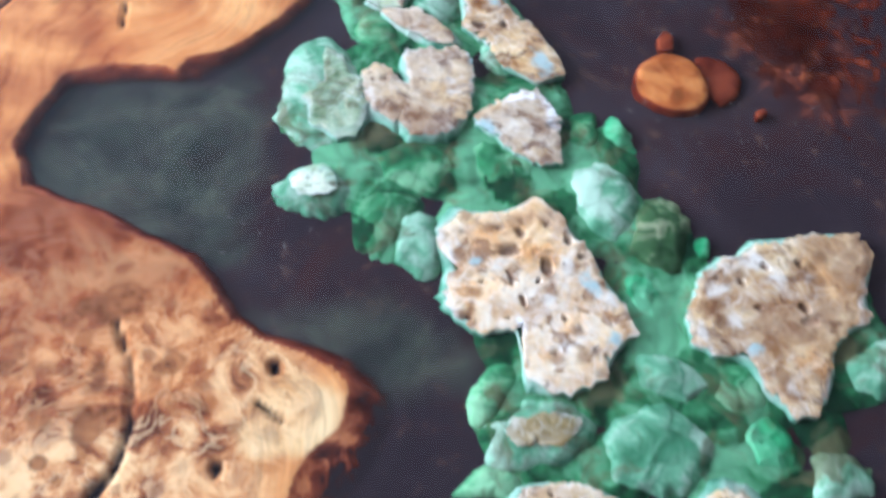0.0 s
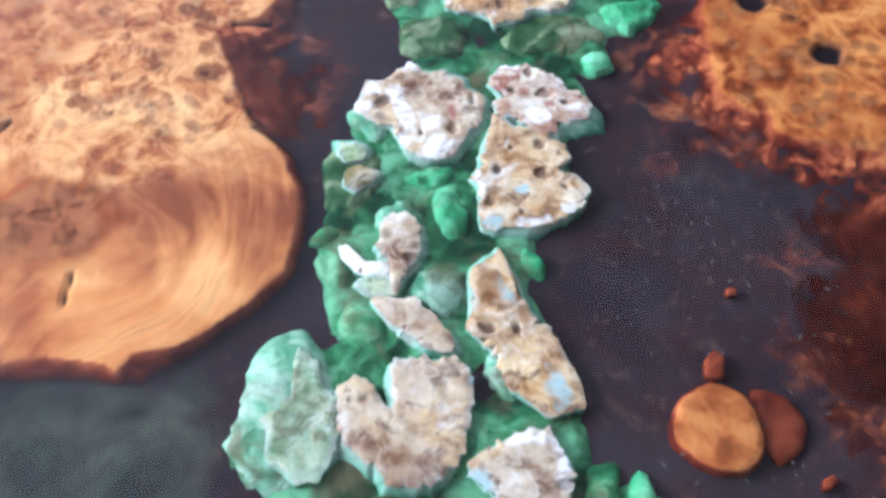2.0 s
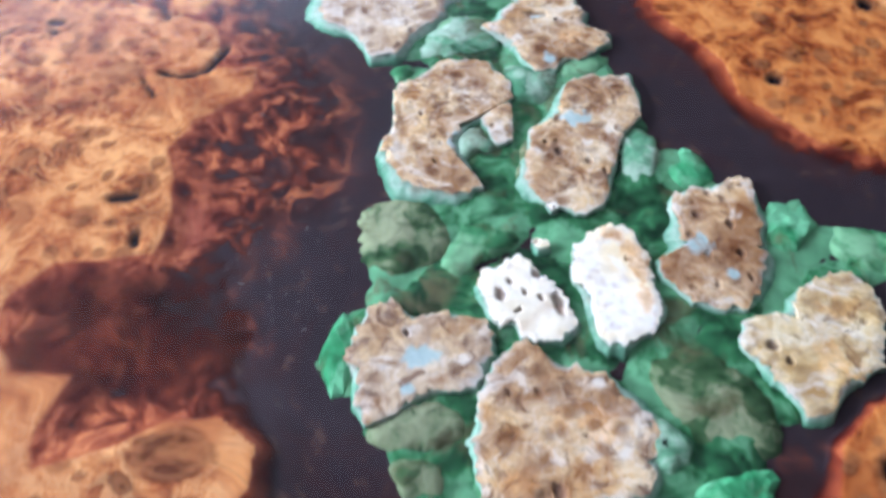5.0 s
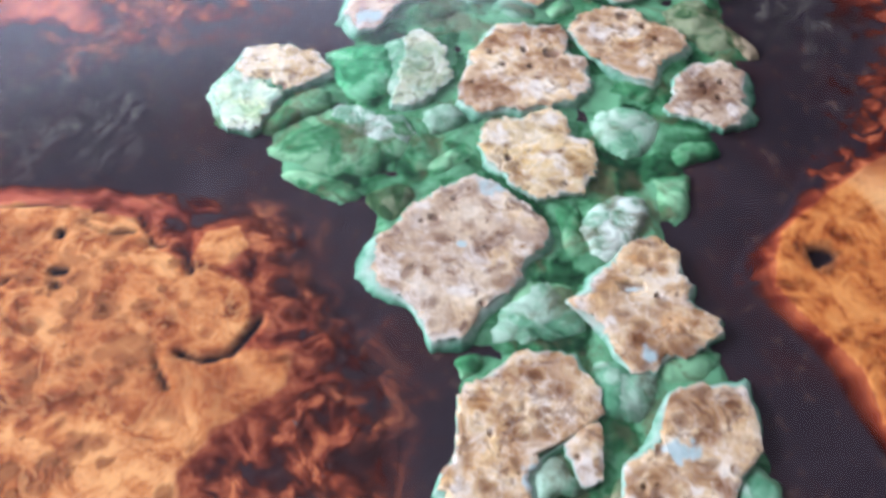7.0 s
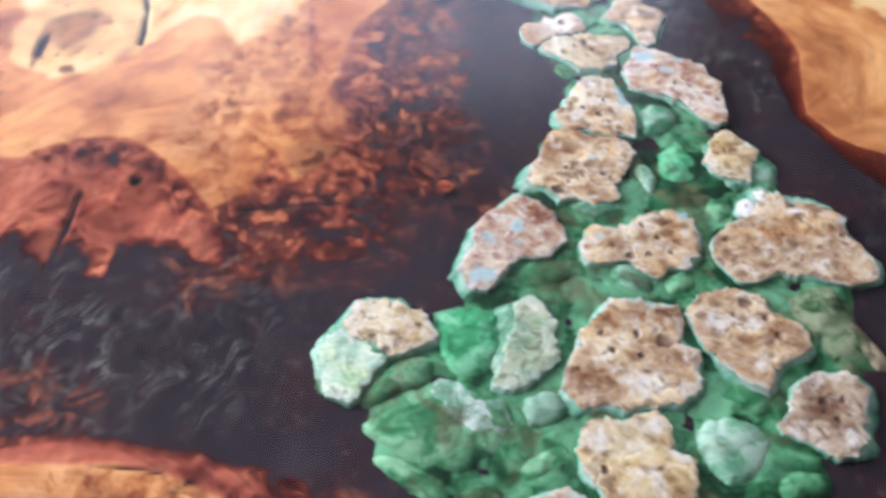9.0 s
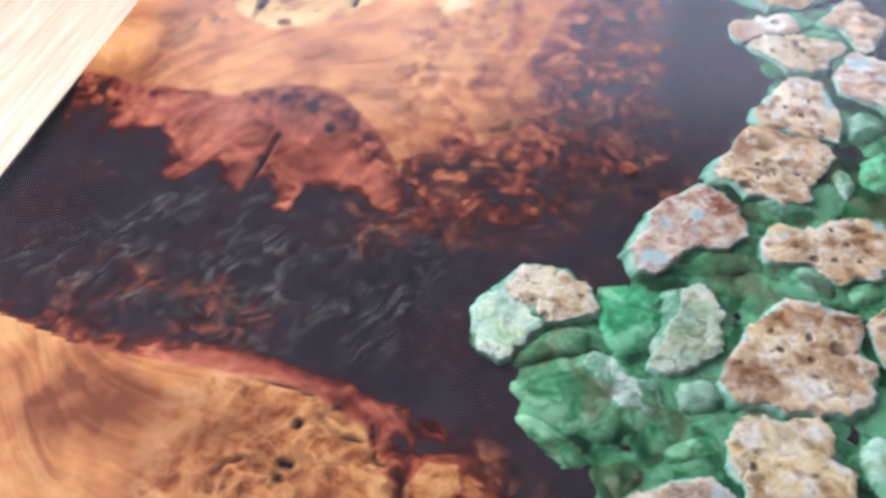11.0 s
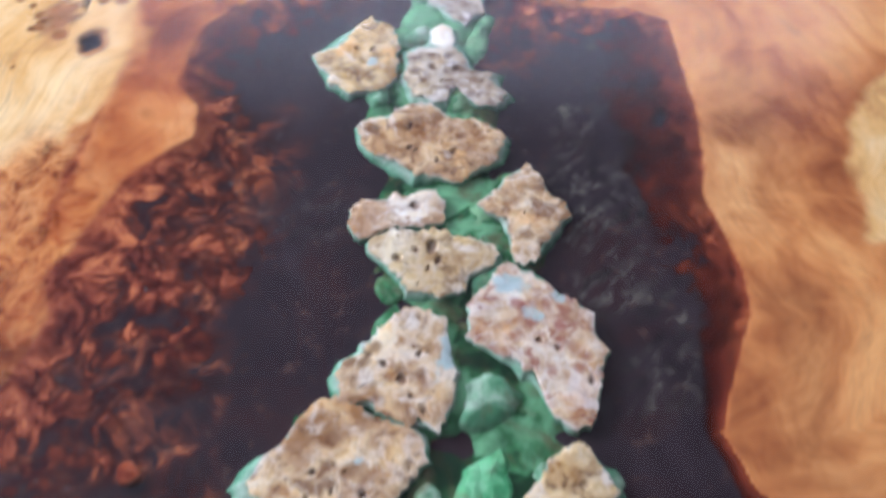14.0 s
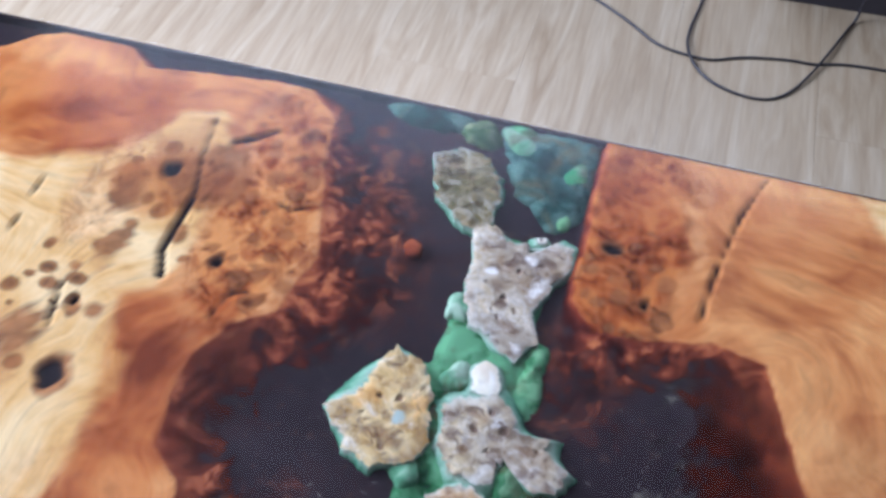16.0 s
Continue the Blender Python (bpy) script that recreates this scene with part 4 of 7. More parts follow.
mark("teal", (144.8, 373.0, 1.8, 3.7), (143.7, 336.8, 3.0, 2.5), (130.2, 322.6, 5.0, 3.4))
mark("brown", (179.3, 379.8, 3.7, 3.8), (154.4, 384.1, 2.3, 2.5))
mark("hole", (154.8, 357.4, 2.7, 2.9), (136.1, 348.5, 2.2, 2.8), (152.7, 343.2, 2.8, 3.1), (130.2, 333.3, 1.9, 3.0), (143.5, 358.2, 1.1, 1.5), (159.8, 335.7, 1.1, 1.7), (141.5, 326.2, 0.8, 1.1))
mark("brown", (145.5, 351.4, 8.3, 6.4), (135.5, 333.9, 6.4, 7.6), (158.5, 344.4, 5.2, 4.0), (164.1, 335.1, 2.6, 6.1))
mark("chalk", (145.8, 321.1, 6.3, 2.4), (159.0, 324.4, 3.0, 3.2), (166.8, 351.2, 2.6, 1.7), (128.0, 340.5, 1.7, 7.2))
mark("brown", (159.4, 478.5, 5.1, 5.7), (156.8, 440.8, 2.8, 4.5), (142.9, 461.9, 5.4, 8.0), (163.7, 447.8, 6.1, 4.1), (173.7, 446.0, 3.2, 3.1))
mark("ochre", (173.4, 460.7, 7.9, 9.9), (144.4, 444.7, 8.0, 6.1), (161.4, 464.1, 5.0, 5.5))
mark("hole", (168.3, 457.5, 1.0, 1.1), (190.8, 457.7, 1.0, 1.6), (186.5, 453.9, 0.8, 1.1), (154.7, 440.4, 1.8, 3.5), (147.3, 477.7, 0.8, 1.4))
mark("crust", (189.3, 462.1, 4.6, 7.2), (175.1, 475.8, 6.4, 3.4), (179.1, 450.3, 4.1, 3.7), (131.8, 453.2, 1.6, 9.3), (150.3, 434.9, 4.3, 2.4))
mark("teal", (121.4, 496.0, 6.5, 3.8), (114.2, 484.7, 2.1, 1.7))
mark("brown", (111.8, 512.8, 6.2, 4.9), (133.1, 506.7, 8.4, 4.9), (103.2, 482.4, 5.9, 4.5), (127.4, 486.8, 5.1, 2.9), (138.5, 499.7, 3.1, 4.2))
mark("crust", (107.2, 496.0, 3.9, 3.8), (119.9, 507.4, 4.4, 2.4), (135.0, 492.8, 3.0, 2.3))
mark("hole", (117.6, 506.8, 0.9, 1.2), (135.8, 509.3, 1.1, 1.2))
mark("hole", (153.4, 517.5, 2.0, 2.6), (173.4, 509.3, 1.8, 5.4), (168.8, 524.1, 1.8, 2.0), (158.3, 522.2, 1.4, 1.6), (162.5, 516.9, 1.1, 1.3), (159.1, 509.8, 0.9, 1.3), (167.5, 513.5, 0.9, 1.6))
mark("brown", (207.5, 526.7, 3.7, 15.3), (201.5, 538.1, 6.6, 3.5), (205.4, 507.1, 2.7, 7.1), (206.1, 520.2, 2.3, 10.1))
mark("ochre", (207.1, 526.8, 4.2, 16.0), (202.0, 537.3, 7.1, 4.2), (204.7, 507.3, 3.2, 8.4))
mark("chalk", (189.9, 505.9, 8.6, 12.9), (187.1, 526.7, 5.6, 7.5))
mark("teal", (231.7, 526.1, 5.2, 5.2), (240.0, 511.2, 2.5, 3.0))
mark("brown", (243.2, 545.7, 9.3, 7.4), (242.7, 520.9, 7.5, 9.0), (221.7, 510.3, 6.4, 3.3), (256.3, 539.8, 4.4, 8.9))
mark("hole", (244.9, 551.0, 1.5, 1.9), (246.8, 520.2, 1.4, 2.1), (247.7, 534.0, 1.4, 2.9), (236.7, 541.3, 1.2, 1.5), (232.7, 507.4, 1.1, 1.3), (246.3, 508.5, 0.9, 1.7))
mark("crust", (232.7, 500.3, 8.6, 1.6), (230.1, 544.2, 1.9, 8.8), (262.5, 549.9, 2.5, 6.1))
mark("hole", (242.8, 479.6, 2.0, 2.1), (245.9, 472.5, 1.1, 1.5))
mark("crust", (237.1, 486.1, 5.3, 5.3), (241.2, 460.3, 3.8, 3.4), (250.2, 460.2, 5.1, 4.6))
mark("brown", (250.1, 476.3, 2.0, 4.3), (281.0, 501.0, 6.0, 4.0))
mark("ochre", (261.0, 470.0, 7.9, 7.9), (273.7, 489.3, 7.7, 6.5))
mark("brown", (147.0, 616.4, 6.2, 5.5), (154.3, 576.0, 5.4, 3.0), (156.9, 636.1, 9.8, 4.4), (140.6, 628.0, 2.9, 5.7), (169.9, 626.6, 3.9, 3.6), (139.4, 581.7, 4.5, 3.1), (138.3, 594.5, 3.2, 5.8))
mark("teal", (156.2, 594.0, 6.0, 8.4), (163.4, 596.7, 3.2, 3.9), (163.3, 585.4, 3.2, 3.2))
mark("crust", (153.6, 606.7, 4.2, 2.7), (172.1, 598.5, 3.0, 6.6), (129.5, 597.6, 2.8, 9.7), (152.0, 598.7, 2.3, 4.6), (138.3, 575.7, 7.6, 1.8), (159.4, 578.2, 3.2, 3.7))
mark("hole", (142.5, 585.8, 1.1, 1.6), (154.2, 622.1, 1.0, 1.4), (141.7, 613.8, 1.4, 1.4))
mark("teal", (205.3, 600.3, 6.2, 4.4))
mark("brown", (196.4, 568.8, 4.1, 6.2), (186.8, 576.6, 3.6, 4.4), (216.9, 604.5, 4.3, 4.5), (215.7, 584.5, 3.7, 9.2), (195.5, 591.2, 3.7, 3.3), (212.2, 615.9, 5.8, 3.6), (226.6, 613.5, 3.4, 5.0))
mark("hole", (193.1, 582.5, 1.6, 2.2), (203.7, 575.3, 1.6, 1.6), (190.3, 563.7, 0.9, 1.2), (208.4, 569.8, 0.9, 1.5), (188.9, 589.1, 0.9, 1.3))
mark("crust", (182.9, 557.3, 2.6, 1.8), (184.4, 589.9, 1.9, 9.2), (233.6, 619.5, 3.5, 3.7), (206.1, 586.1, 3.7, 2.6))
mark("hole", (133.8, 710.6, 2.0, 2.0), (144.1, 719.8, 1.6, 1.7), (147.4, 667.1, 1.9, 1.7), (129.2, 709.4, 1.1, 1.4), (123.4, 687.4, 0.6, 0.8))
mark("brown", (157.4, 699.3, 6.7, 3.8), (152.4, 716.1, 6.9, 2.3), (134.4, 689.6, 4.4, 2.6))
mark("crust", (115.0, 683.9, 5.1, 11.4), (129.7, 716.9, 4.5, 2.8), (139.6, 674.2, 5.5, 2.5), (166.4, 691.0, 4.0, 5.3))
mark("teal", (160.3, 724.5, 7.9, 4.1), (143.7, 695.8, 2.2, 1.6))
mark("hole", (169.3, 741.3, 2.1, 2.2), (190.5, 723.4, 0.9, 1.2))
mark("brown", (188.7, 742.2, 11.0, 1.9), (197.8, 732.1, 3.3, 5.5), (172.6, 730.0, 5.2, 3.6))
mark("crust", (166.1, 754.9, 6.3, 6.5), (192.0, 763.9, 7.4, 4.7), (201.9, 749.0, 4.4, 4.5))
mark("hole", (204.3, 669.2, 5.1, 3.3), (213.9, 663.9, 1.1, 1.2))
mark("teal", (205.3, 668.6, 3.4, 1.7), (203.7, 638.8, 3.1, 3.6))
mark("ochre", (216.5, 651.4, 7.9, 4.3), (210.1, 681.5, 5.7, 4.2), (227.4, 644.5, 4.1, 3.7))
mark("crust", (184.0, 663.9, 3.0, 3.2), (193.3, 652.9, 2.1, 6.6), (218.8, 671.1, 5.2, 2.0))
mark("brown", (216.6, 676.2, 5.2, 3.1), (199.6, 645.7, 4.9, 3.2), (224.7, 650.4, 3.3, 2.9))
mark("hole", (200.5, 805.1, 4.5, 3.4), (176.5, 799.1, 1.8, 1.8), (189.2, 796.6, 1.6, 1.8), (161.1, 788.7, 1.5, 1.4), (188.2, 808.1, 1.3, 1.9), (172.4, 808.5, 1.3, 1.5))
mark("brown", (204.8, 821.0, 7.0, 3.6), (184.2, 817.7, 10.2, 6.2), (167.1, 785.1, 9.7, 7.1), (190.6, 788.6, 7.2, 3.2), (187.3, 801.8, 5.2, 3.0))
mark("crust", (188.3, 781.7, 9.2, 5.7), (210.2, 809.4, 3.2, 14.0), (207.8, 780.4, 4.6, 5.7), (207.1, 826.5, 7.6, 2.4), (175.4, 790.1, 3.6, 2.5), (196.7, 811.6, 3.7, 1.9))
mark("hole", (240.3, 828.1, 3.6, 2.9), (252.7, 810.2, 1.6, 2.0), (248.1, 820.0, 1.4, 1.6))
mark("brown", (250.5, 812.2, 9.7, 9.5), (235.9, 806.8, 5.3, 5.4), (259.9, 806.2, 3.2, 3.9))
mark("crust", (227.1, 816.6, 5.9, 7.9), (241.9, 816.2, 3.8, 4.0), (240.2, 795.6, 4.7, 3.7))
mark("brown", (267.5, 773.5, 10.8, 11.5), (257.7, 765.2, 3.0, 3.5))
mark("hole", (265.8, 777.0, 1.8, 2.2), (270.0, 768.3, 1.5, 1.8), (274.0, 778.5, 1.3, 1.8))
mark("crust", (251.8, 762.1, 5.0, 5.5), (256.0, 784.3, 4.7, 3.7), (274.0, 759.7, 4.0, 4.1))
mark("crust", (60.8, 809.5, 3.1, 10.5), (83.9, 810.7, 4.6, 3.0), (89.0, 797.8, 3.6, 1.8))
mark("hole", (76.5, 793.9, 2.5, 2.5))
mark("hole", (189.6, 854.2, 2.1, 1.9), (198.5, 855.2, 2.1, 1.7), (196.7, 873.4, 1.4, 1.1), (203.7, 866.0, 1.4, 1.1), (209.1, 856.5, 1.4, 1.2), (180.9, 859.8, 1.4, 1.1), (210.9, 869.9, 1.0, 0.9), (189.7, 865.1, 0.8, 0.9))
mark("brown", (180.6, 860.9, 4.8, 3.9), (195.5, 866.4, 6.0, 3.0), (209.5, 876.2, 6.0, 3.1), (212.4, 863.6, 3.9, 3.8))
mark("teal", (175.2, 865.0, 2.6, 1.5), (218.3, 882.7, 4.4, 4.0))
mark("rust", (220.2, 888.2, 2.0, 1.1), (168.9, 858.2, 1.4, 1.1))
mark("crust", (200.3, 879.8, 5.3, 1.8), (193.0, 860.4, 3.5, 1.5), (217.2, 869.1, 2.4, 3.9))
mark("teal", (121.0, 861.1, 3.7, 5.1), (135.0, 870.0, 3.5, 4.2), (117.5, 838.4, 7.1, 5.6), (135.8, 859.3, 2.8, 2.0))
mark("brown", (146.0, 876.0, 6.6, 8.0), (146.5, 862.2, 4.5, 4.0), (124.8, 873.7, 3.8, 2.9))
mark("crust", (131.0, 875.0, 7.5, 3.8), (119.3, 849.3, 3.2, 3.1), (137.5, 881.3, 3.4, 2.4))
mark("rust", (130.0, 849.5, 2.4, 1.3), (142.7, 857.9, 1.8, 1.6))
mark("ochre", (266.7, 873.7, 13.5, 6.3), (246.6, 871.3, 7.8, 2.9))
mark("brown", (260.9, 867.1, 8.8, 3.7), (281.3, 872.8, 7.6, 4.1), (270.7, 881.0, 5.8, 2.1), (292.2, 877.3, 3.8, 2.9), (258.0, 873.9, 4.6, 1.7))
mark("chalk", (248.8, 888.4, 5.2, 4.9), (258.9, 897.5, 5.6, 3.0), (253.3, 891.6, 2.8, 2.2), (275.9, 886.6, 5.9, 1.7))
mark("teal", (297.5, 882.8, 2.5, 3.0))
mark("hole", (294.6, 872.0, 1.5, 1.0), (251.6, 876.8, 1.0, 0.9), (236.6, 866.9, 1.7, 1.3))
mark("rust", (237.3, 868.2, 1.6, 1.0))
mark("hole", (156.5, 895.4, 3.2, 2.5), (161.2, 911.2, 1.5, 1.5), (180.2, 907.6, 1.5, 1.5), (187.6, 896.0, 1.9, 1.7), (192.3, 920.7, 0.9, 2.6), (169.6, 905.8, 1.1, 1.0), (171.7, 914.1, 0.9, 1.0), (161.9, 901.6, 1.1, 1.2))
mark("brown", (174.4, 896.8, 6.3, 3.4), (152.8, 902.1, 5.2, 4.1), (182.9, 913.9, 5.6, 4.6), (162.3, 922.7, 5.3, 2.4))
mark("crust", (146.9, 916.7, 3.1, 2.4), (159.3, 915.9, 1.8, 1.8), (169.5, 929.7, 4.9, 2.2), (174.0, 890.6, 3.3, 1.7))
mark("teal", (174.9, 918.7, 1.7, 1.8))
mark("crust", (173.0, 979.3, 8.6, 5.0), (168.0, 952.2, 2.8, 4.7), (175.4, 942.2, 3.2, 2.2))
mark("teal", (194.6, 969.9, 4.0, 12.1), (162.6, 963.1, 2.8, 3.0))
mark("brown", (177.0, 954.1, 5.0, 5.2), (178.3, 967.9, 4.7, 3.0), (188.9, 953.7, 2.7, 4.0))
mark("hole", (180.7, 953.5, 2.1, 2.0), (165.9, 960.1, 1.6, 1.5), (191.5, 942.8, 1.1, 1.9), (172.5, 957.6, 1.2, 1.2), (185.8, 947.3, 1.1, 1.1), (183.9, 964.6, 0.9, 1.2))
mark("rust", (214.6, 995.4, 6.7, 2.2), (231.2, 990.0, 2.6, 3.4), (232.3, 968.9, 3.0, 2.9), (239.5, 981.9, 2.5, 3.9))
mark("teal", (209.5, 1003.2, 6.8, 4.6), (221.3, 991.7, 4.3, 3.1), (229.2, 1002.4, 3.3, 3.2))
mark("crust", (242.0, 997.0, 5.2, 4.1), (246.2, 983.9, 1.8, 6.0), (245.1, 960.0, 2.7, 3.9))
mark("ochre", (208.9, 981.5, 8.9, 3.4), (240.6, 959.9, 6.3, 3.9))
mark("hole", (247.2, 969.1, 1.1, 2.3), (225.6, 981.0, 1.4, 1.2), (232.9, 979.5, 1.2, 1.2))
mark("hole", (176.0, 1013.2, 1.7, 3.4), (180.2, 1007.1, 1.2, 1.7), (164.0, 1004.8, 1.5, 1.7), (177.3, 1002.5, 1.0, 1.3), (170.3, 1010.2, 1.0, 1.4), (163.6, 1032.1, 2.1, 1.8))
mark("crust", (147.1, 1019.6, 5.1, 6.4), (157.0, 1031.9, 9.3, 3.3), (189.4, 1015.9, 7.4, 2.0))
mark("brown", (158.6, 1035.9, 2.6, 2.2), (185.6, 1010.0, 4.9, 3.4))
mark("brown", (202.1, 1041.8, 6.6, 5.8), (210.2, 1054.7, 4.7, 4.5))
mark("ochre", (210.9, 1036.3, 6.1, 5.0))
mark("hole", (150.3, 1074.3, 1.4, 3.3), (153.2, 1062.7, 1.3, 1.6), (166.7, 1058.2, 1.1, 1.5), (172.0, 1064.5, 1.1, 1.6))
mark("crust", (169.9, 1062.0, 1.9, 1.9), (133.5, 1068.9, 3.8, 5.7), (186.8, 1065.5, 5.3, 2.3))
mark("brown", (176.9, 1073.5, 9.7, 9.7), (157.5, 1073.7, 11.9, 8.2))
mark("brown", (245.5, 928.9, 9.4, 8.2), (253.3, 934.5, 5.1, 3.6))
mark("crust", (235.7, 920.3, 3.4, 9.1), (254.2, 913.1, 10.3, 3.4), (259.5, 935.8, 3.0, 6.2))
mark("hole", (112.6, 1116.8, 1.3, 1.2), (120.2, 1118.0, 1.7, 2.0), (108.4, 1108.1, 0.8, 1.0))
mark("teal", (122.4, 1109.6, 2.9, 3.1))
mark("ochre", (108.1, 1115.5, 6.4, 5.9), (127.9, 1116.1, 4.6, 6.3))
mark("brown", (116.8, 1123.1, 5.1, 2.5), (117.4, 1100.9, 6.2, 2.8))
mark("crust", (97.0, 1115.0, 3.0, 2.0), (108.3, 1095.9, 2.9, 2.3))
mark("brown", (151.3, 1117.8, 5.0, 3.8), (170.4, 1108.9, 4.9, 2.3), (148.3, 1104.9, 3.3, 3.2))
mark("hole", (150.5, 1112.7, 1.2, 1.2), (154.7, 1121.3, 1.0, 1.0), (156.7, 1105.0, 0.8, 1.1), (174.3, 1110.0, 1.0, 0.9), (145.3, 1116.1, 0.8, 0.9))
mark("crust", (146.0, 1101.9, 1.4, 1.1), (161.3, 1112.2, 1.2, 3.7), (168.9, 1115.5, 2.5, 1.2))
mark("brown", (144.5, 1190.7, 5.6, 4.8), (132.4, 1200.0, 4.3, 4.4), (151.8, 1160.1, 4.5, 3.8), (161.3, 1201.8, 3.3, 4.3))
mark("hole", (146.1, 1174.4, 1.4, 1.4), (149.7, 1189.1, 1.2, 1.5), (151.5, 1202.2, 1.2, 1.6), (146.2, 1164.2, 0.9, 1.1), (152.1, 1168.8, 1.1, 1.7), (158.0, 1194.5, 0.9, 1.2))
mark("chalk", (158.5, 1181.8, 2.5, 4.7), (152.9, 1196.2, 3.3, 2.4), (156.1, 1151.6, 3.5, 2.6), (138.4, 1185.9, 2.3, 2.4))


def area_mask(areas, x, y, soft, bend):
    """How far places lie inside one of the closed outlines, with a soft and uneven edge."""
    most = np.zeros(x.shape)
    for points in areas:
        area = np.array(points, float).reshape(-1, 2) / 1000
        d = np.where(inside(area, x, y), -1, 1) * distance(np.concatenate([area, area[:1]]), x, y) + bend
        most = np.maximum(most, np.clip(0.5 - d / soft, 0, 1))
    return most


def oval_mask(ovals, x, y):
    most = np.zeros(x.shape)
    for cx, cy, rx, ry, strength in ovals:
        r = np.hypot((x - cx) / rx, (y - cy) / ry) + 0.7 * (noise_grid(x, y, 0.018, 41) - 0.5)
        most = np.maximum(most, strength * np.clip((1.2 - r) * 2, 0, 1))
    return most


luck = random.Random(8)


def wood_slab(face, lost, corners, label, wavy=1.0):
    """A live-edged slab: flat to its edge on the face, then dipping away under the resin to the outer line."""
    step = 0.0016
    face, lost, corners = (np.array(v, float) / 1000 for v in (face, lost, corners))
    inner, outer = np.concatenate([face, corners]), np.concatenate([lost, corners])
    lo, hi = outer.min(0) - 0.012, outer.max(0) + 0.012
    lo, hi = np.maximum(lo, (LEFT, NEAR)), np.minimum(hi, (RIGHT, FAR))
    xs, ys = np.linspace(lo[0], hi[0], int((hi[0] - lo[0]) / step) + 1), np.linspace(lo[1], hi[1], int((hi[1] - lo[1]) / step) + 1)
    x, y = np.meshgrid(xs, ys)
    wob = rough_edge(x, y)
    d1 = np.where(inside(inner, x, y), -1, 1) * distance(face, x, y) + 0.2 * wob
    d2 = np.where(inside(outer, x, y), -1, 1) * distance(lost, x, y)
    d2 = d2 + 1.3 * wob * np.clip((d1 - d2 - 0.008) / 0.025, 0.08, 1)
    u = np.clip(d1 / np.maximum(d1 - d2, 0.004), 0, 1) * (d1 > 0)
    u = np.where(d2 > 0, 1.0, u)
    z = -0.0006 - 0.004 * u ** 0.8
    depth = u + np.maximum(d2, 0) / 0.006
    tear = np.clip((d1 - d2 - 0.007) / 0.012, 0.08, 1)
    dark, knot, pale, burl = (np.zeros(x.shape) for _ in range(4))
    red = np.zeros(x.shape)
    swirl = (noise_grid(x, y, 0.11, 11) - 0.5) * 0.09 + (noise_grid(x, y, 0.045, 12) - 0.5) * 0.03
    across = 0.8 * d1 + 0.35 * x + swirl * wavy
    for cx, cy, rx, ry, strength in KNOTS:
        r = np.hypot((x - cx) / rx, (y - cy) / ry) + 0.35 * (noise_grid(x, y, 0.010, 13) - 0.5)
        knot = np.maximum(knot, strength * np.clip(1.35 - r, 0, 1))
        across = across + 0.012 * strength * np.exp(-r * r / 4)
    for cx, cy, rx, ry in HOLES:
        r = np.hypot((x - cx) / rx, (y - cy) / ry) + 0.5 * (noise_grid(x, y, 0.004, 14) - 0.5)
        dark = np.maximum(dark, np.clip((1.12 - r) * 4, 0, 1))
        knot = np.maximum(knot, 0.6 * np.clip(2.0 - r, 0, 1))
    for wide, *line in CRACKS:
        line = np.array(line, float).reshape(-1, 2) / 1000
        d = distance(line, x, y) + 0.0012 * (noise_grid(x, y, 0.006, 15) - 0.5)
        dark = np.maximum(dark, np.clip((wide / 1000 - d) / 0.0010 + 0.5, 0, 1))
    for outline in PALES:
        area = np.array(outline, float).reshape(-1, 2) / 1000
        d = np.where(inside(area, x, y), -1, 1) * distance(np.concatenate([area, area[:1]]), x, y) + 0.7 * wob
        pale = np.maximum(pale, np.clip(0.5 - d / 0.0045, 0, 1))
    for cx, cy, rx, ry, strength, rust in BURLS:
        r = np.hypot((x - cx) / rx, (y - cy) / ry) + 0.5 * (noise_grid(x, y, 0.02, 16) - 0.5)
        near = np.clip((1.25 - r) * 2.5, 0, 1)
        burl, red = np.maximum(burl, strength * near), np.maximum(red, rust * near)
    warm = np.zeros(x.shape)
    for strength, *points in WARMS:
        warm = warm + strength * area_mask([points], x, y, 0.007 if strength > 0 else 0.02, wob)
    for cx, cy, rx, ry, count in CLUSTERS:
        for _ in range(count):
            a, q = luck.uniform(0, 2 * math.pi), math.sqrt(luck.random())
            ex, ey, er = cx + rx * q * math.cos(a), cy + ry * q * math.sin(a), luck.choice((0.0012, 0.0018, 0.0026, 0.0038))
            i0, j0 = int((ey - lo[1]) / step), int((ex - lo[0]) / step)
            here = (slice(max(i0 - 6, 0), max(i0 + 7, 0)), slice(max(j0 - 6, 0), max(j0 + 7, 0)))
            if x[here].size:
                r = np.hypot((x[here] - ex) / er, (y[here] - ey) / er / luck.uniform(0.7, 1.3))
                knot[here] = np.maximum(knot[here], luck.uniform(0.4, 0.8) * np.clip(1.5 - r, 0, 1))
    still, lobe = area_mask(STILL, x, y, 0.016, wob), area_mask(LOBES, x, y, 0.008, 0.7 * wob)
    # lobes, still and shallow stretches lower only the depth that drives the colour
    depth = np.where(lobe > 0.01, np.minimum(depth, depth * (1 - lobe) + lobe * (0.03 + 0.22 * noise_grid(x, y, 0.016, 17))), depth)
    depth = depth * (1 - 0.3 * still) * (1 - 0.3 * area_mask(LESS_TINTED, x, y, 0.03, wob))
    z = z - 0.002 * dark
    rows, cols = x.shape
    keep = d2 < 0.008
    index = -np.ones(rows * cols, int)
    index[keep.ravel()] = np.arange(keep.sum())
    quad = (np.arange(rows - 1)[:, None] * cols + np.arange(cols - 1)).ravel()
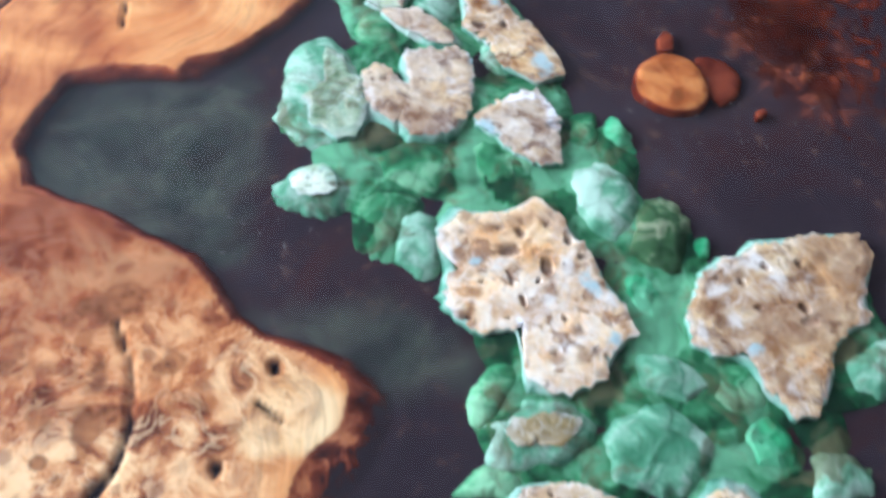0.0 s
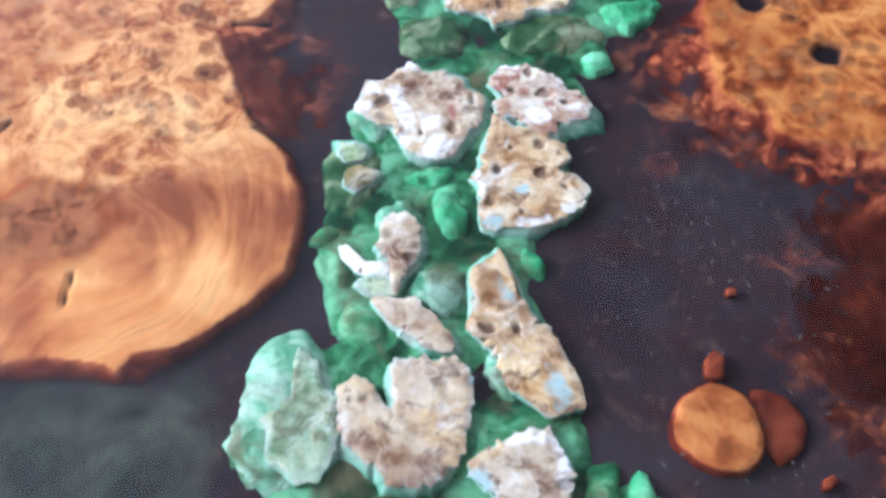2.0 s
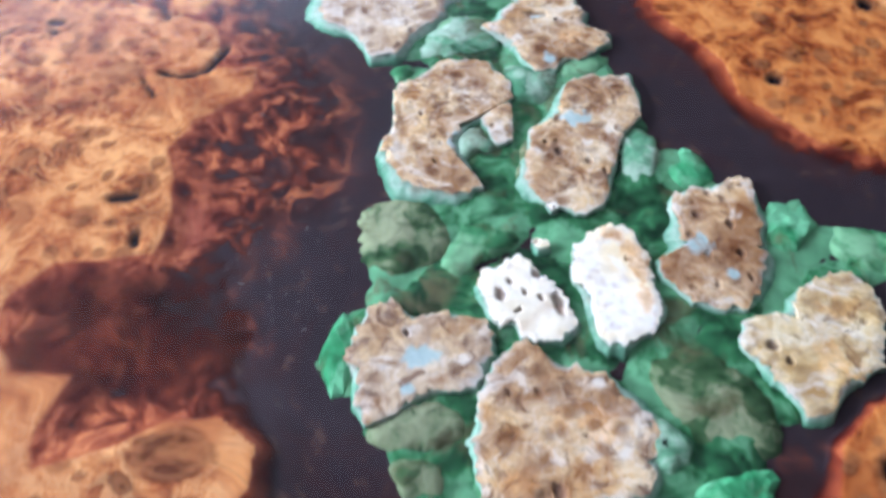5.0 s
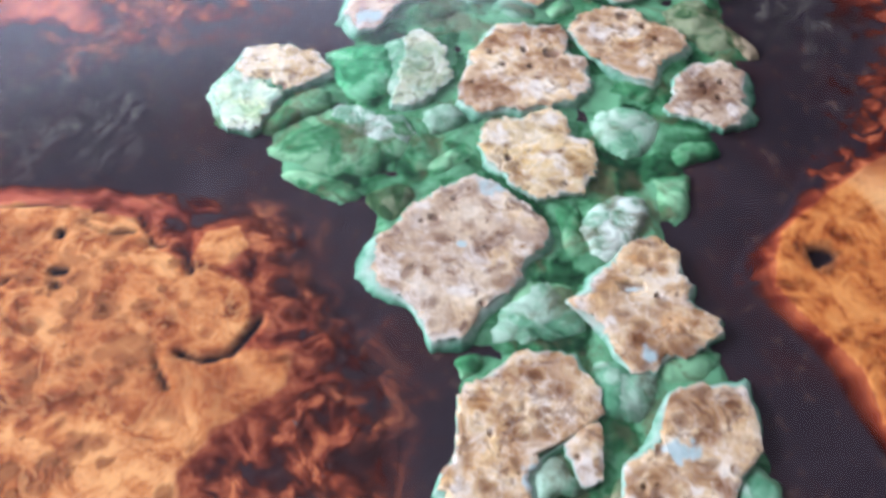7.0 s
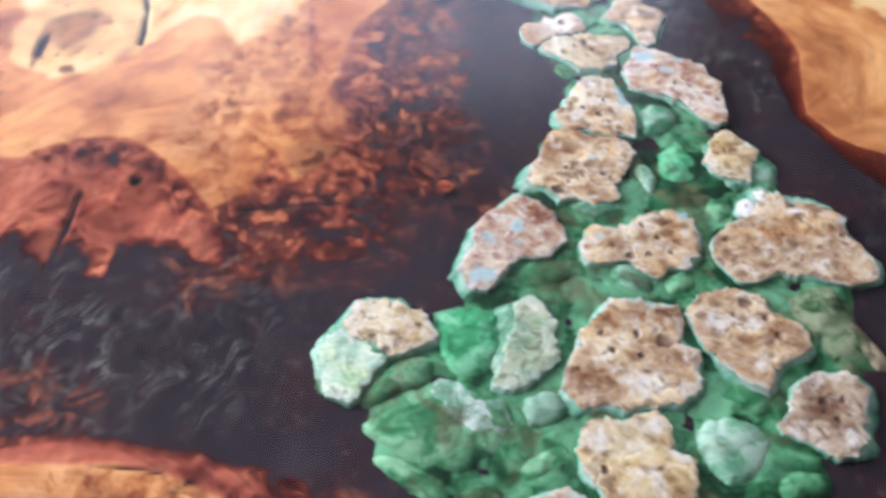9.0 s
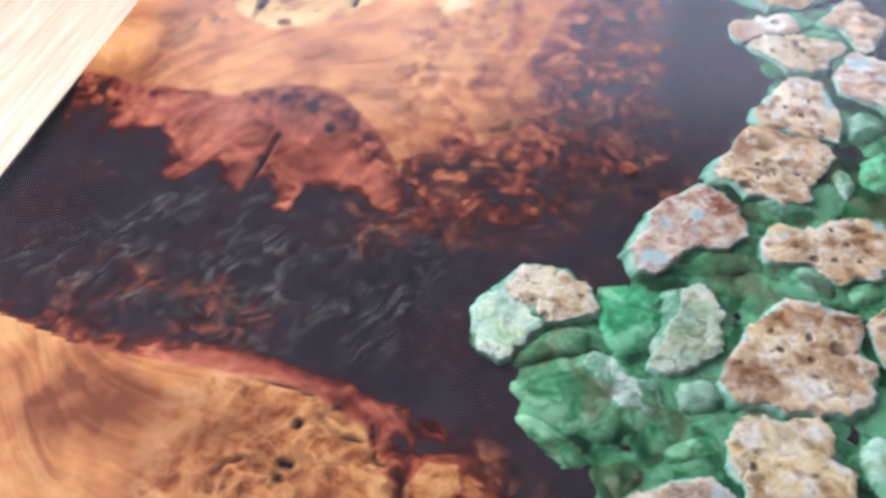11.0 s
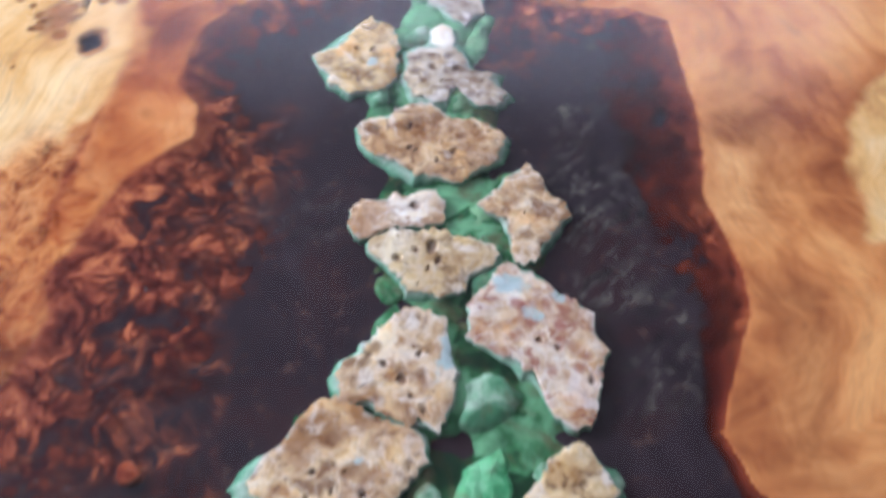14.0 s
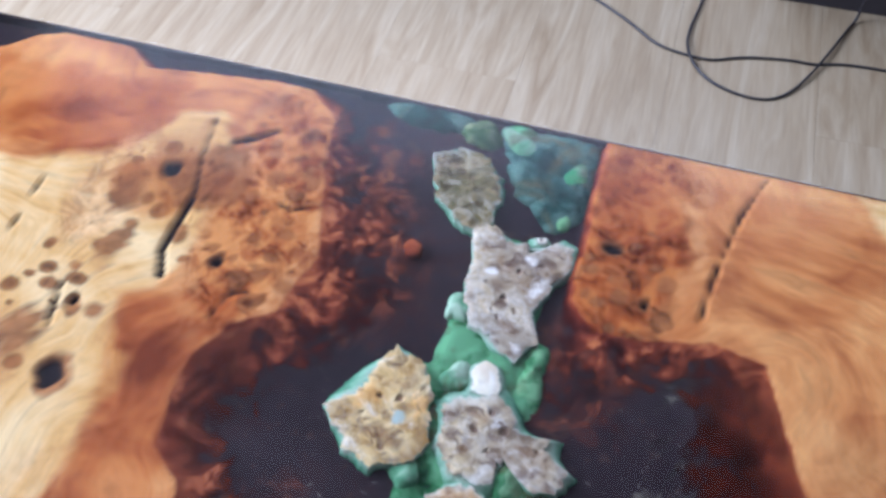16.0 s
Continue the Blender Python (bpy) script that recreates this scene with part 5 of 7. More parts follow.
    quads = np.stack([quad, quad + 1, quad + cols + 1, quad + cols], 1)
    quads = index[quads]
    quads = quads[(quads >= 0).all(1)]
    verts = np.stack([x, y, z + TOP], -1).reshape(-1, 3)[keep.ravel()]
    ob = on_table(mesh_object("wood_slab", verts.tolist(), quads.tolist(), WOOD))
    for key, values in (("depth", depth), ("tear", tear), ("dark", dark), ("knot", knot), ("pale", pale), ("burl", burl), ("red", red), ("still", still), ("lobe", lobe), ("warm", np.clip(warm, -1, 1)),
                        ("bark", oval_mask(BARK, x, y)), ("cloudy", area_mask(CLOUDY, x, y, 0.012, wob)), ("rust", area_mask(RUSTS, x, y, 0.022, 1.5 * wob))):
        attribute(ob, key, values.ravel()[keep.ravel()])
    grain = np.stack([x, y, across], -1).reshape(-1, 3)[keep.ravel()]
    ob.data.attributes.new("grain", "FLOAT_VECTOR", "POINT").data.foreach_set("vector", grain.astype(np.float32).ravel())
    return tagged(ob, label)


wood_slab(LEFT_FACE, LEFT_LOST, [(-213, 748), (-213, -300), (18, -300)], "golden burl slab with a charred live edge, its colour darkened under the resin")
wood_slab(FAR_FACE, FAR_LOST, [(-213, 900)], "orange burl slab with red lobed live edge")
wood_slab(RIGHT_FACE, RIGHT_LOST, [(172, 1278), (520, 1278), (520, -300), (420, -300)], "reddish orange burl slab with a sunken live edge", 0.4)

# dark resin below everything, and the clear polished coat over it
bm = box(bmesh.new(), LEFT + 0.0015, NEAR + 0.0015, TOP - THICK, RIGHT - 0.0015, FAR - 0.0015, TOP - 0.0135)
tagged(on_table(part("resin_bed", bm, DARK, None)), "nearly black tinted resin")
bm = bmesh.new()
for size in ((LEFT, NEAR, TOP - THICK, LEFT + 0.0015, FAR, TOP - 0.001), (RIGHT - 0.0015, NEAR, TOP - THICK, RIGHT, FAR, TOP - 0.001),
             (LEFT + 0.0015, FAR - 0.0015, TOP - THICK, RIGHT - 0.0015, FAR, TOP - 0.001), (LEFT + 0.0015, NEAR, TOP - THICK, RIGHT - 0.0015, NEAR + 0.0015, TOP - 0.001)):
    box(bm, *size)
tagged(on_table(part("edge_band", bm, DARK, None)), "dark polished resin edge")
x, y = np.meshgrid(np.linspace(LEFT + 0.003, RIGHT - 0.003, 180), np.linspace(NEAR + 0.003, FAR - 0.003, 380))
bark, cloudy = oval_mask(BARK, x, y), area_mask(CLOUDY, x, y, 0.012, rough_edge(x, y))
z = TOP - 0.0049 + 0.0001 * noise_grid(x, y, 0.010, 45) * (bark < 0.1) + 0.0002 * bark * noise_grid(x, y, 0.006, 44)
cells = (np.arange(379)[:, None] * 180 + np.arange(179)).ravel()
silt_layer = on_table(mesh_object("silt_layer", np.stack([x, y, z], -1).reshape(-1, 3).tolist(), np.stack([cells, cells + 1, cells + 181, cells + 180], 1).tolist(), DARK))
attribute(silt_layer, "bark", bark)
attribute(silt_layer, "cloudy", cloudy)
attribute(silt_layer, "rust", area_mask(RUSTS, x, y, 0.022, 1.5 * rough_edge(x, y)))
tagged(silt_layer, "dark resin clouded with bark crumbs and grey-green silt")
coat = on_table(mesh_object("clear_coat", [(LEFT, NEAR, TOP), (RIGHT, NEAR, TOP), (RIGHT, FAR, TOP), (LEFT, FAR, TOP)], [(0, 1, 2, 3)], CLEAR, None, False))
tagged(coat, "clear polished resin surface")


def outline(ring, n, ragged, seed):
    """A closed outline round a centre: n radii in metres, from a few given in millimetres."""
    ring = np.array(ring, float) / 1000
    k = np.arange(n) * len(ring) / n
    i, f = np.floor(k).astype(int), k - np.floor(k)
    f = 0.85 * f + 0.15 * f * f * (3 - 2 * f)
    tight = ring[i % len(ring)] * (1 - f) + ring[(i + 1) % len(ring)] * f
    angle = 2 * np.pi * np.arange(n) / n
    ragged = ragged * min(1.0, float(tight.mean()) / 0.017)
    for a, r in enumerate(angle):
        x, y = tight[a] * math.cos(r), tight[a] * math.sin(r)
        tight[a] += ragged * (0.8 * wobble(x, y, 130, seed) + 1.4 * (abs(wobble(x, y, 230, seed + 5)) - 0.3) + 0.8 * (abs(wobble(x, y, 520, seed + 9)) - 0.3))
    return np.maximum(tight, 0.0012), angle


SEED = [0.0]


def lump(name, x, y, radii, angle, profile, top, material, rough, seed, capped):
    """A closed stone body from rings: profile gives (scale of outline, depth below the face)."""
    verts, faces, n, lifts = [], [], len(radii), []
    calm = np.convolve(np.concatenate([radii[-5:], radii, radii[:5]]), np.ones(11) / 11, "valid")
    for scale, grow, down in profile:
        for r, even, a in zip(radii, calm, angle):
            if capped and scale < 1:
                r = even + (r - even) * scale ** 4
            ex, ey = x + r * math.cos(a), y + r * math.sin(a)
            spread = max(0.0, 0.22 + 1.9 * wobble(ex, ey, 34, seed + 2) + 0.6 * wobble(ex, ey, 90, seed + 4))
            rr = max(r * scale + grow * spread, 0.0008)
            px, py = x + rr * math.cos(a), y + rr * math.sin(a)
            h = rough * (wobble(px, py, 70, seed) + 0.6 * wobble(px, py, 190, seed + 3)) * (1.0 if capped else min(1.0, down / 0.004))
            rr2 = 1 + 0.5 * rough / max(rr, 0.01) * wobble(px, py, 140, seed + 7)
            vx, vy = x + rr * rr2 * math.cos(a), y + rr * rr2 * math.sin(a)
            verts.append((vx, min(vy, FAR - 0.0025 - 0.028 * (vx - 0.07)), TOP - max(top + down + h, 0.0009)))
            # shallowness; sets how dark the painted resin tint gets
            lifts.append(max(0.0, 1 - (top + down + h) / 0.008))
    for k in range(len(profile) - 1):
        for i in range(n):
            j = (i + 1) % n
            faces.append((k * n + i, (k + 1) * n + i, (k + 1) * n + j, k * n + j))
    if capped:
        faces.append(tuple(range(n)))
    ob = mesh_object(name, verts, faces, material)
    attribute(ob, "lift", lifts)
    return on_table(ob)


def blobs(px, py, places, x, y, soft, ragged=1.0):
    """How much each point lies in one of the given ovals, with uneven edges."""
    wx, wy = px + x, py + y
    bend = ragged * (0.55 * (noise_grid(wx, wy, 0.0035, 31) - 0.5) + 0.4 * (noise_grid(wx, wy, 0.0016, 32) - 0.5))
    most = np.zeros(px.shape)
    for hx, hy, rx, ry in places:
        if abs(hx - x) < 0.09 and abs(hy - y) < 0.09:
            most = np.maximum(most, np.clip((1.1 - np.hypot((wx - hx) / rx, (wy - hy) / ry) + bend) * soft, 0, 1))
    return most


def sawn_stone(kind, x, y, ring, label):
    """A stone sawn flat at the table's face: a rough body under the resin and a pitted face."""
    SEED[0] += 1.37
    seed, x, y, n = SEED[0], x / 1000, y / 1000, 144
    radii, angle = outline(ring, n, 0.0028, seed)
    size = float(radii.mean())
    wide = np.convolve(np.concatenate([radii[-4:], radii, radii[:4]]), np.ones(9) / 9, "valid")
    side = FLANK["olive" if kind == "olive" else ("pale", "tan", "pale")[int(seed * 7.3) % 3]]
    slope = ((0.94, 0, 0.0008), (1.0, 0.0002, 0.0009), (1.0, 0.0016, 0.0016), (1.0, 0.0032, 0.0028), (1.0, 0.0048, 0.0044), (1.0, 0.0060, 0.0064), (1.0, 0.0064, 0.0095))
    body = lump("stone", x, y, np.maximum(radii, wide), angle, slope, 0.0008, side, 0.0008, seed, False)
    tagged(body, label)
    rng = random.Random(int(seed * 100))
    pits = []
    for _ in range(int(1 + (size * 1000) ** 1.5 * {"tan": 0.02, "amber": 0.02, "cream": 0.015}.get(kind, 0.0))):
        a, r = rng.uniform(0, 2 * math.pi), math.sqrt(rng.random()) * 0.9
        far = float(radii[int(a / 2 / math.pi * n) % n]) * r
        big = rng.choice((0.0006, 0.0008, 0.0010, 0.0013, 0.0018)) * rng.uniform(0.7, 1.3)
        pits.append((x + far * math.cos(a), y + far * math.sin(a), big * rng.uniform(0.7, 1.5), big))
    rings = max(8, int(size / 0.0009))
    k = np.linspace(0, 1, rings)[1:]
    px = np.concatenate([[0.0], np.outer(k, radii * np.cos(angle)).ravel()])
    py = np.concatenate([[0.0], np.outer(k, radii * np.sin(angle)).ravel()])
    rim = np.concatenate([[0.0], np.repeat(np.clip(1 - (1 - k) * size / 0.0028, 0, 1), n)])
    hole = np.maximum(0.7 * blobs(px, py, pits, x, y, 2.0), blobs(px, py, MARKS["hole"], x, y, 3.0))
    crust, teal = blobs(px, py, MARKS["crust"], x, y, 1.8, 1.8), blobs(px, py, MARKS["teal"], x, y, 2.6, 1.4)
    brown, ochre, rust, chalk = (blobs(px, py, MARKS[k], x, y, 1.5, 1.9) for k in ("brown", "ochre", "rust", "chalk"))
    pz = TOP - 0.0004 - 0.0004 * ((seed * 0.618) % 1.0) - 0.0009 * hole - 0.0004 * rim
    verts = np.stack([px + x, py + y, pz], 1)
    faces = [(0, 1 + i, 1 + (i + 1) % n) for i in range(n)]
    for r in range(rings - 2):
        a, b = 1 + r * n, 1 + (r + 1) * n
        faces += [(a + i, b + i, b + (i + 1) % n, a + (i + 1) % n) for i in range(n)]
    face = mesh_object("cut_face", verts.tolist(), faces, CUT[kind], body)
    for key, values in (("rim", rim), ("hole", hole * (1 - teal)), ("crust", crust), ("teal", teal), ("brown", brown), ("ochre", ochre), ("rust", rust), ("chalk", chalk)):
        attribute(face, key, values)


def sunk(kind, x, y, ring, down, label):
    """A rough stone wholly below the polished face."""
    SEED[0] += 1.37
    seed, x, y = SEED[0], x / 1000, y / 1000
    n = 26 if kind == "crystal" else 60
    radii, angle = outline(ring, n, 0.0024, seed)
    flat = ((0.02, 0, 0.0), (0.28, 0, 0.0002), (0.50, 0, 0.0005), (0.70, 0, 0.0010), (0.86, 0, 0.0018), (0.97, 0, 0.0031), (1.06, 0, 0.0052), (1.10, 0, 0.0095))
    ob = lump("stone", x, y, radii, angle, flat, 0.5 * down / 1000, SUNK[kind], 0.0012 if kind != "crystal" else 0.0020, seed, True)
    if kind == "crystal":
        ob.data.polygons.foreach_set("use_smooth", [False] * len(ob.data.polygons))
    tagged(ob, label)


def rubble(x, y, size, seed):
    """Nearest of scattered points: distance from it in cells, and a random number of its own."""
    rng = np.random.RandomState(seed)
    jitter, own = rng.rand(64, 64, 2), rng.rand(64, 64)
    bend = [(noise_grid(x, y, 0.011, seed + k) - 0.5) * 0.007 for k in (1, 2)]
    u, v = (x + bend[0]) / size, (y + bend[1]) / size
    i, j = np.floor(u).astype(int), np.floor(v).astype(int)
    near, tone = np.full(x.shape, 9.0), np.zeros(x.shape)
    for a in (-1, 0, 1):
        for b in (-1, 0, 1):
            k, m = (i + a) % 64, (j + b) % 64
            d = np.hypot(i + a + jitter[k, m, 0] - u, j + b + jitter[k, m, 1] - v)
            tone, near = np.where(d < near, own[k, m], tone), np.minimum(near, d)
    return near, tone


def green_bed(spots):
    """The green resin that fills the gaps between the stones."""
    step = 0.0018
    x, y = np.meshgrid(np.arange(LEFT, RIGHT, step), np.arange(NEAR + 0.2, FAR - 0.002, step))
    near = np.full(x.shape, 9.0)
    for cx, cy, ring in spots:
        dx, dy, ring = x - cx / 1000, y - cy / 1000, np.array(ring, float) / 1000
        turn = np.mod(np.arctan2(dy, dx) / (2 * np.pi), 1.0) * len(ring)
        near = np.minimum(near, np.hypot(dx, dy) - np.interp(turn, np.arange(len(ring) + 1), np.append(ring, ring[0])))

    def grown(mask, times, shrink=False):
        for _ in range(times):
            edge = np.pad(mask, 1, constant_values=shrink)
            views = [edge[1 + i:edge.shape[0] - 1 + i, 1 + j:edge.shape[1] - 1 + j] for i in (-1, 0, 1) for j in (-1, 0, 1)]
            mask = np.logical_and.reduce(views) if shrink else np.logical_or.reduce(views)
        return mask

    closed = grown(grown(near < 0.003, 5), 6, True)
    keep = closed | (near < 0.0008 + 0.003 * (noise_grid(x, y, 0.010, 21) - 0.4))
    taper = sum((~grown(keep, k, True)).astype(float) for k in (1, 2, 3)) / 3
    away, tone = rubble(x, y, 0.019, 26)
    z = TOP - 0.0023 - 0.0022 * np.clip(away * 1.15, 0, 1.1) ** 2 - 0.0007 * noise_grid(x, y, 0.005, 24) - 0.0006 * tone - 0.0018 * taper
    index = -np.ones(x.size, int)
    index[keep.ravel()] = np.arange(keep.sum())
    cols = x.shape[1]
    quad = (np.arange(x.shape[0] - 1)[:, None] * cols + np.arange(cols - 1)).ravel()
    quads = index[np.stack([quad, quad + 1, quad + cols + 1, quad + cols], 1)]
    quads = quads[(quads >= 0).all(1)]
    verts = np.stack([x, y, z], -1).reshape(-1, 3)[keep.ravel()]
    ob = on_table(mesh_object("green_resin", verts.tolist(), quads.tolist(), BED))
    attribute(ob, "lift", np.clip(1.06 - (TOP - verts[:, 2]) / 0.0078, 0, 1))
    attribute(ob, "tone", tone.ravel()[keep.ravel()])
    tagged(ob, "dark green translucent resin between the stones", kind="stuff")


LABEL = {
    "amber": "sawn creamy orange stone with deep brown holes",
    "tan": "sawn tan travertine-like stone with brown pits", "brown": "sawn greyish brown stone face", "cream": "sawn cream-coloured porous stone",
    "mottled": "sawn stone mottled white, tan and rust red", "white": "bright white sawn stone", "whitetan": "white stone with a tan vein, sawn flat", "grey": "sawn grey-brown porous stone",
    "whitegreen": "white and mint green sawn stone", "palegreen": "weathered pale green stone face", "olive": "dull olive brown stone",
}
DEEP = {"milky": "chalky pale green stone just under resin", "rusty": "murky tan stone deep under the resin", "teal": "dark teal stone and resin below the face", "pale": "milky green rough stone under resin", "green": "deep green rough stone under resin", "crystal": "bright emerald glassy chunk under resin", "olive": "mossy olive stone under resin"}
SPOTS = []


def saw(kind, x, y, *ring):
    SPOTS.append((x, y, ring))
    sawn_stone(kind, x, y, ring, LABEL[kind])


def deep(kind, down, x, y, *ring):
    SPOTS.append((x, y, ring))
    sunk(kind, x, y, ring, down, DEEP[kind])


# stones sawn flat with the face: plan centre and twelve radii, in millimetres
saw("amber", 105, 152, 23.9, 24.4, 24.8, 25.7, 26.5, 31, 35.4, 37.6, 35.1, 34.6, 36, 39.3, 39.7, 41.3, 36.3, 29.1, 30.8, 30.3, 30.6, 29.9, 27.9, 24.3, 21.7, 18.7, 16.9, 34.5, 39.1, 41.9, 42.4, 40.1, 36.2, 36.2, 39.6, 33.5, 28.9, 24)
saw("brown", 94, 249, 14.8, 16.7, 21.5, 25.1, 21.9, 22.3, 26.2, 16.2, 11.6, 11.8, 13.3, 17.2, 21.7, 24.9, 24.5, 23.4, 19, 17.2, 15.7, 14.5)
saw("brown", 74, 252, 10.3, 9.6, 9.5, 9.3, 11.7, 16, 15.6, 12.9, 10.6, 9.1, 8.6, 8.9, 9.7, 10.7, 13.2, 16.6, 14.9, 12.4, 10.4, 9.8)
saw("brown", 123, 223, 13.6, 13.9, 14.6, 15.5, 16.5, 18.5, 20.3, 18.8, 17.8, 17.2, 17.2, 17.3, 17.3, 17.8, 18.7, 20, 19.7, 17.7, 15.5, 14.2, 13.4, 13, 13, 13.4, 14.2, 15.6, 17.8, 21, 22.6, 22.4, 20, 18.5, 16.3, 14.8, 14, 13.7)
saw("palegreen", 55, 254, 10.8, 11.2, 11.9, 12.7, 12.7, 13.1, 13.9, 18.2, 24.9, 27.0, 15.5, 12.5, 11.3, 10.7, 10.4, 10.8, 11.6, 13.1, 13.3, 13.4, 13.9, 14.9, 16.5, 17.4, 18.1, 19.5, 20.7, 21.3, 21.1, 18.3, 16.6, 15.0, 13.0, 11.8, 11.1, 10.8)
saw("whitegreen", 39, 215, 7.9, 8.4, 7.9, 8, 7.9, 7.1, 7, 7.6, 8.2, 8.2, 9, 8.4, 8.6, 7.4, 6.8, 6.9, 7.7, 8.1, 8.7, 8.2)
saw("tan", 188, 125, 31.6, 35, 42.9, 44, 38.3, 35.5, 29.7, 26.7, 26, 26.2, 25.4, 25.4, 26.2, 27.8, 30.3, 33.1, 33.6, 34.9, 36.2, 37.6, 30.8, 27.4, 27.2, 29.6, 33, 42.5, 40.9, 31.1, 26.9, 23.3, 21.1, 20.3, 22.3, 25.6, 30.5, 28.4)
saw("olive", 93, 101, 13.6, 10, 8.6, 6.6, 5.8, 5.6, 6, 7.2, 10.3, 11.3, 11.7, 11.1, 7.6, 6.3, 5.8, 5.9, 6.8, 8.5, 9, 10.7)
saw("tan", 92, 74, 17.2, 12.9, 10.8, 9.9, 10, 10.2, 11.3, 12.9, 15.1, 13.8, 13.9, 15.5, 12.4, 9.9, 9, 9, 10, 12.7, 14.3, 14.9)
saw("tan", 140, 62, 10, 9.7, 7.9, 7.3, 7.3, 7, 7.3, 8.6, 8.9, 8.3, 8.5, 9.7, 9, 7.4, 6.9, 7.1, 8, 8, 7.7, 8.3)
saw("brown", 112, 384, 25, 24.6, 23.2, 22.7, 22.9, 23.4, 22.8, 21.7, 20.1, 27.6, 26.8, 24.1, 22.6, 24.5, 27.9, 27.4, 27.3, 28.7, 25.9, 21.5, 18.2, 16.6, 16.1, 18.9, 21.3, 24.7, 28, 27.6, 28.1, 27.4, 24.6, 23.4, 23.2, 23.7, 24.9, 25)
saw("mottled", 159, 383, 18.4, 15.2, 15.2, 15.6, 15.9, 16.5, 16.3, 15.8, 16.8, 19.1, 19.3, 19.3, 22.8, 21.8, 21.3, 20.8, 16.1, 15.1, 17.7, 19, 19.5, 19.2, 18.1, 16.2, 15.4, 16.3, 17.9, 18.9, 19.8, 17, 17.5, 19.5, 22.1, 22.5, 23.1, 21.5)
saw("tan", 146, 343, 15.4, 14.9, 21.5, 22.4, 22.7, 23.5, 24.3, 24.7, 25.7, 27.7, 35.2, 28.3, 21.9, 20.5, 18.9, 16.8, 18.8, 21.4, 20.3, 18.3, 20.1, 23.5, 27.8, 29.8, 26.7, 24.8, 26, 23.8, 23.4, 23.9, 24.9, 25.8, 26.2, 25.5, 24.6, 22.8)
saw("olive", 83, 352, 6.8, 7.4, 6.4, 6.1, 6.4, 6.6, 6, 6.1, 6.9, 6.1, 6, 6.5, 6.4, 6.9, 7.9, 6, 5.4, 5.3, 5.9, 6.4)
saw("palegreen", 82, 365, 4.6, 4.9, 5.2, 4.4, 4.2, 4.4, 5.1, 7, 5.8, 5.1, 4.7, 4.3, 4.3, 4.8, 5, 4.8, 5.1, 6.1, 5.8, 4.9)
saw("tan", 130, 275, 10.8, 10.0, 9.5, 9.5, 9.7, 10.3, 11.4, 13.1, 17.7, 35.6, 33.7, 31.4, 26.9, 20.8, 19.0, 19.6, 19.9, 17.3, 13.5, 12.7, 12.4, 12.4, 12.9, 14.3, 17.1, 21.8, 24.9, 28.9, 32.6, 33.9, 33.5, 26.4, 18.3, 15.7, 14.0, 12.3)
saw("brown", 95, 285, 8.4, 7.7, 7.3, 7.1, 7.2, 7.5, 8.0, 9.0, 10.4, 10.5, 11.0, 11.8, 13.8, 17.7, 19.3, 13.5, 10.4, 8.7, 7.4, 6.4, 5.8, 5.5, 5.4, 5.4, 5.6, 6.0, 6.7, 7.7, 9.5, 12.7, 15.8, 17.7, 16.3, 14.3, 11.5, 9.6)
saw("palegreen", 84, 302, 5.8, 6, 6.4, 5.1, 4.6, 4.6, 5.1, 5.7, 7, 7.4, 6, 5.6, 5.6, 5, 4.9, 4.9, 5.2, 6.1, 7.6, 6.3)
saw("brown", 93, 318, 9.2, 9.4, 10.0, 11.0, 12.7, 13.7, 14.9, 16.3, 15.6, 15.5, 13.1, 11.4, 10.0, 8.7, 7.9, 7.4, 7.2, 7.2, 7.5, 6.9, 6.4, 6.1, 6.1, 6.2, 6.5, 9.7, 21.5, 15.3, 12.5, 11.3, 10.6, 9.8, 9.1, 8.7, 8.6, 8.8)
saw("white", 81, 311, 9.3, 5.8, 4.0, 3.5, 3.2, 3.0, 2.9, 3.0, 3.1, 3.3, 3.7, 5.7, 12.2, 13.1, 10.5, 8.8, 6.9, 5.8, 5.2, 4.8, 4.5, 4.2, 4.0, 3.9, 4.0, 4.2, 4.5, 5.1, 5.4, 5.6, 6.0, 6.7, 7.9, 9.3, 9.0, 9.0)
saw("white", 96, 330, 1.8, 1.2, 1, 1, 1, 1.1, 1.5, 2.5, 3.7, 2.5, 2.1, 1.7, 1.4, 1.2, 1.2, 1.4, 1.8, 2.9, 3.2, 4)
saw("tan", 160, 460, 32.9, 30.9, 27.9, 26.7, 28.7, 27.6, 26.7, 26.7, 29.3, 34.9, 38.2, 34.2, 33.5, 29.2, 30, 28.2, 26.6, 26.9, 28.2, 30.2, 32.1, 33.5, 32.5, 29.2, 29.1, 33.3, 31.5, 30.4, 26.9, 26.4, 30, 33.6, 33.6, 30.8, 32.3, 33.1)
saw("brown", 119, 498, 27.1, 28.9, 28.2, 23.5, 20.9, 19.4, 18.7, 17.1, 15.6, 17.7, 26.6, 26.3, 24.4, 23, 22.1, 21.3, 22.5, 23.5, 21.7, 20.9, 22, 25.2, 27.8, 30.4, 27.1, 19.7, 15.8, 15.5, 15.7, 16.9, 19.1, 21.8, 24.2, 24.2, 22.4, 24.5)
saw("white", 162, 514, 13.7, 13.8, 13.8, 13.3, 13.2, 13.5, 15.1, 17.4, 20.2, 20.3, 20.1, 17.8, 18.8, 20.3, 20, 19.5, 16.7, 15.1, 14.6, 15, 15.7, 14.9, 14.3, 12.2, 13.5, 16.3, 17.3, 18.7, 19.6, 20.8, 21.1, 21.6, 20, 19.2, 15.9, 14.1)
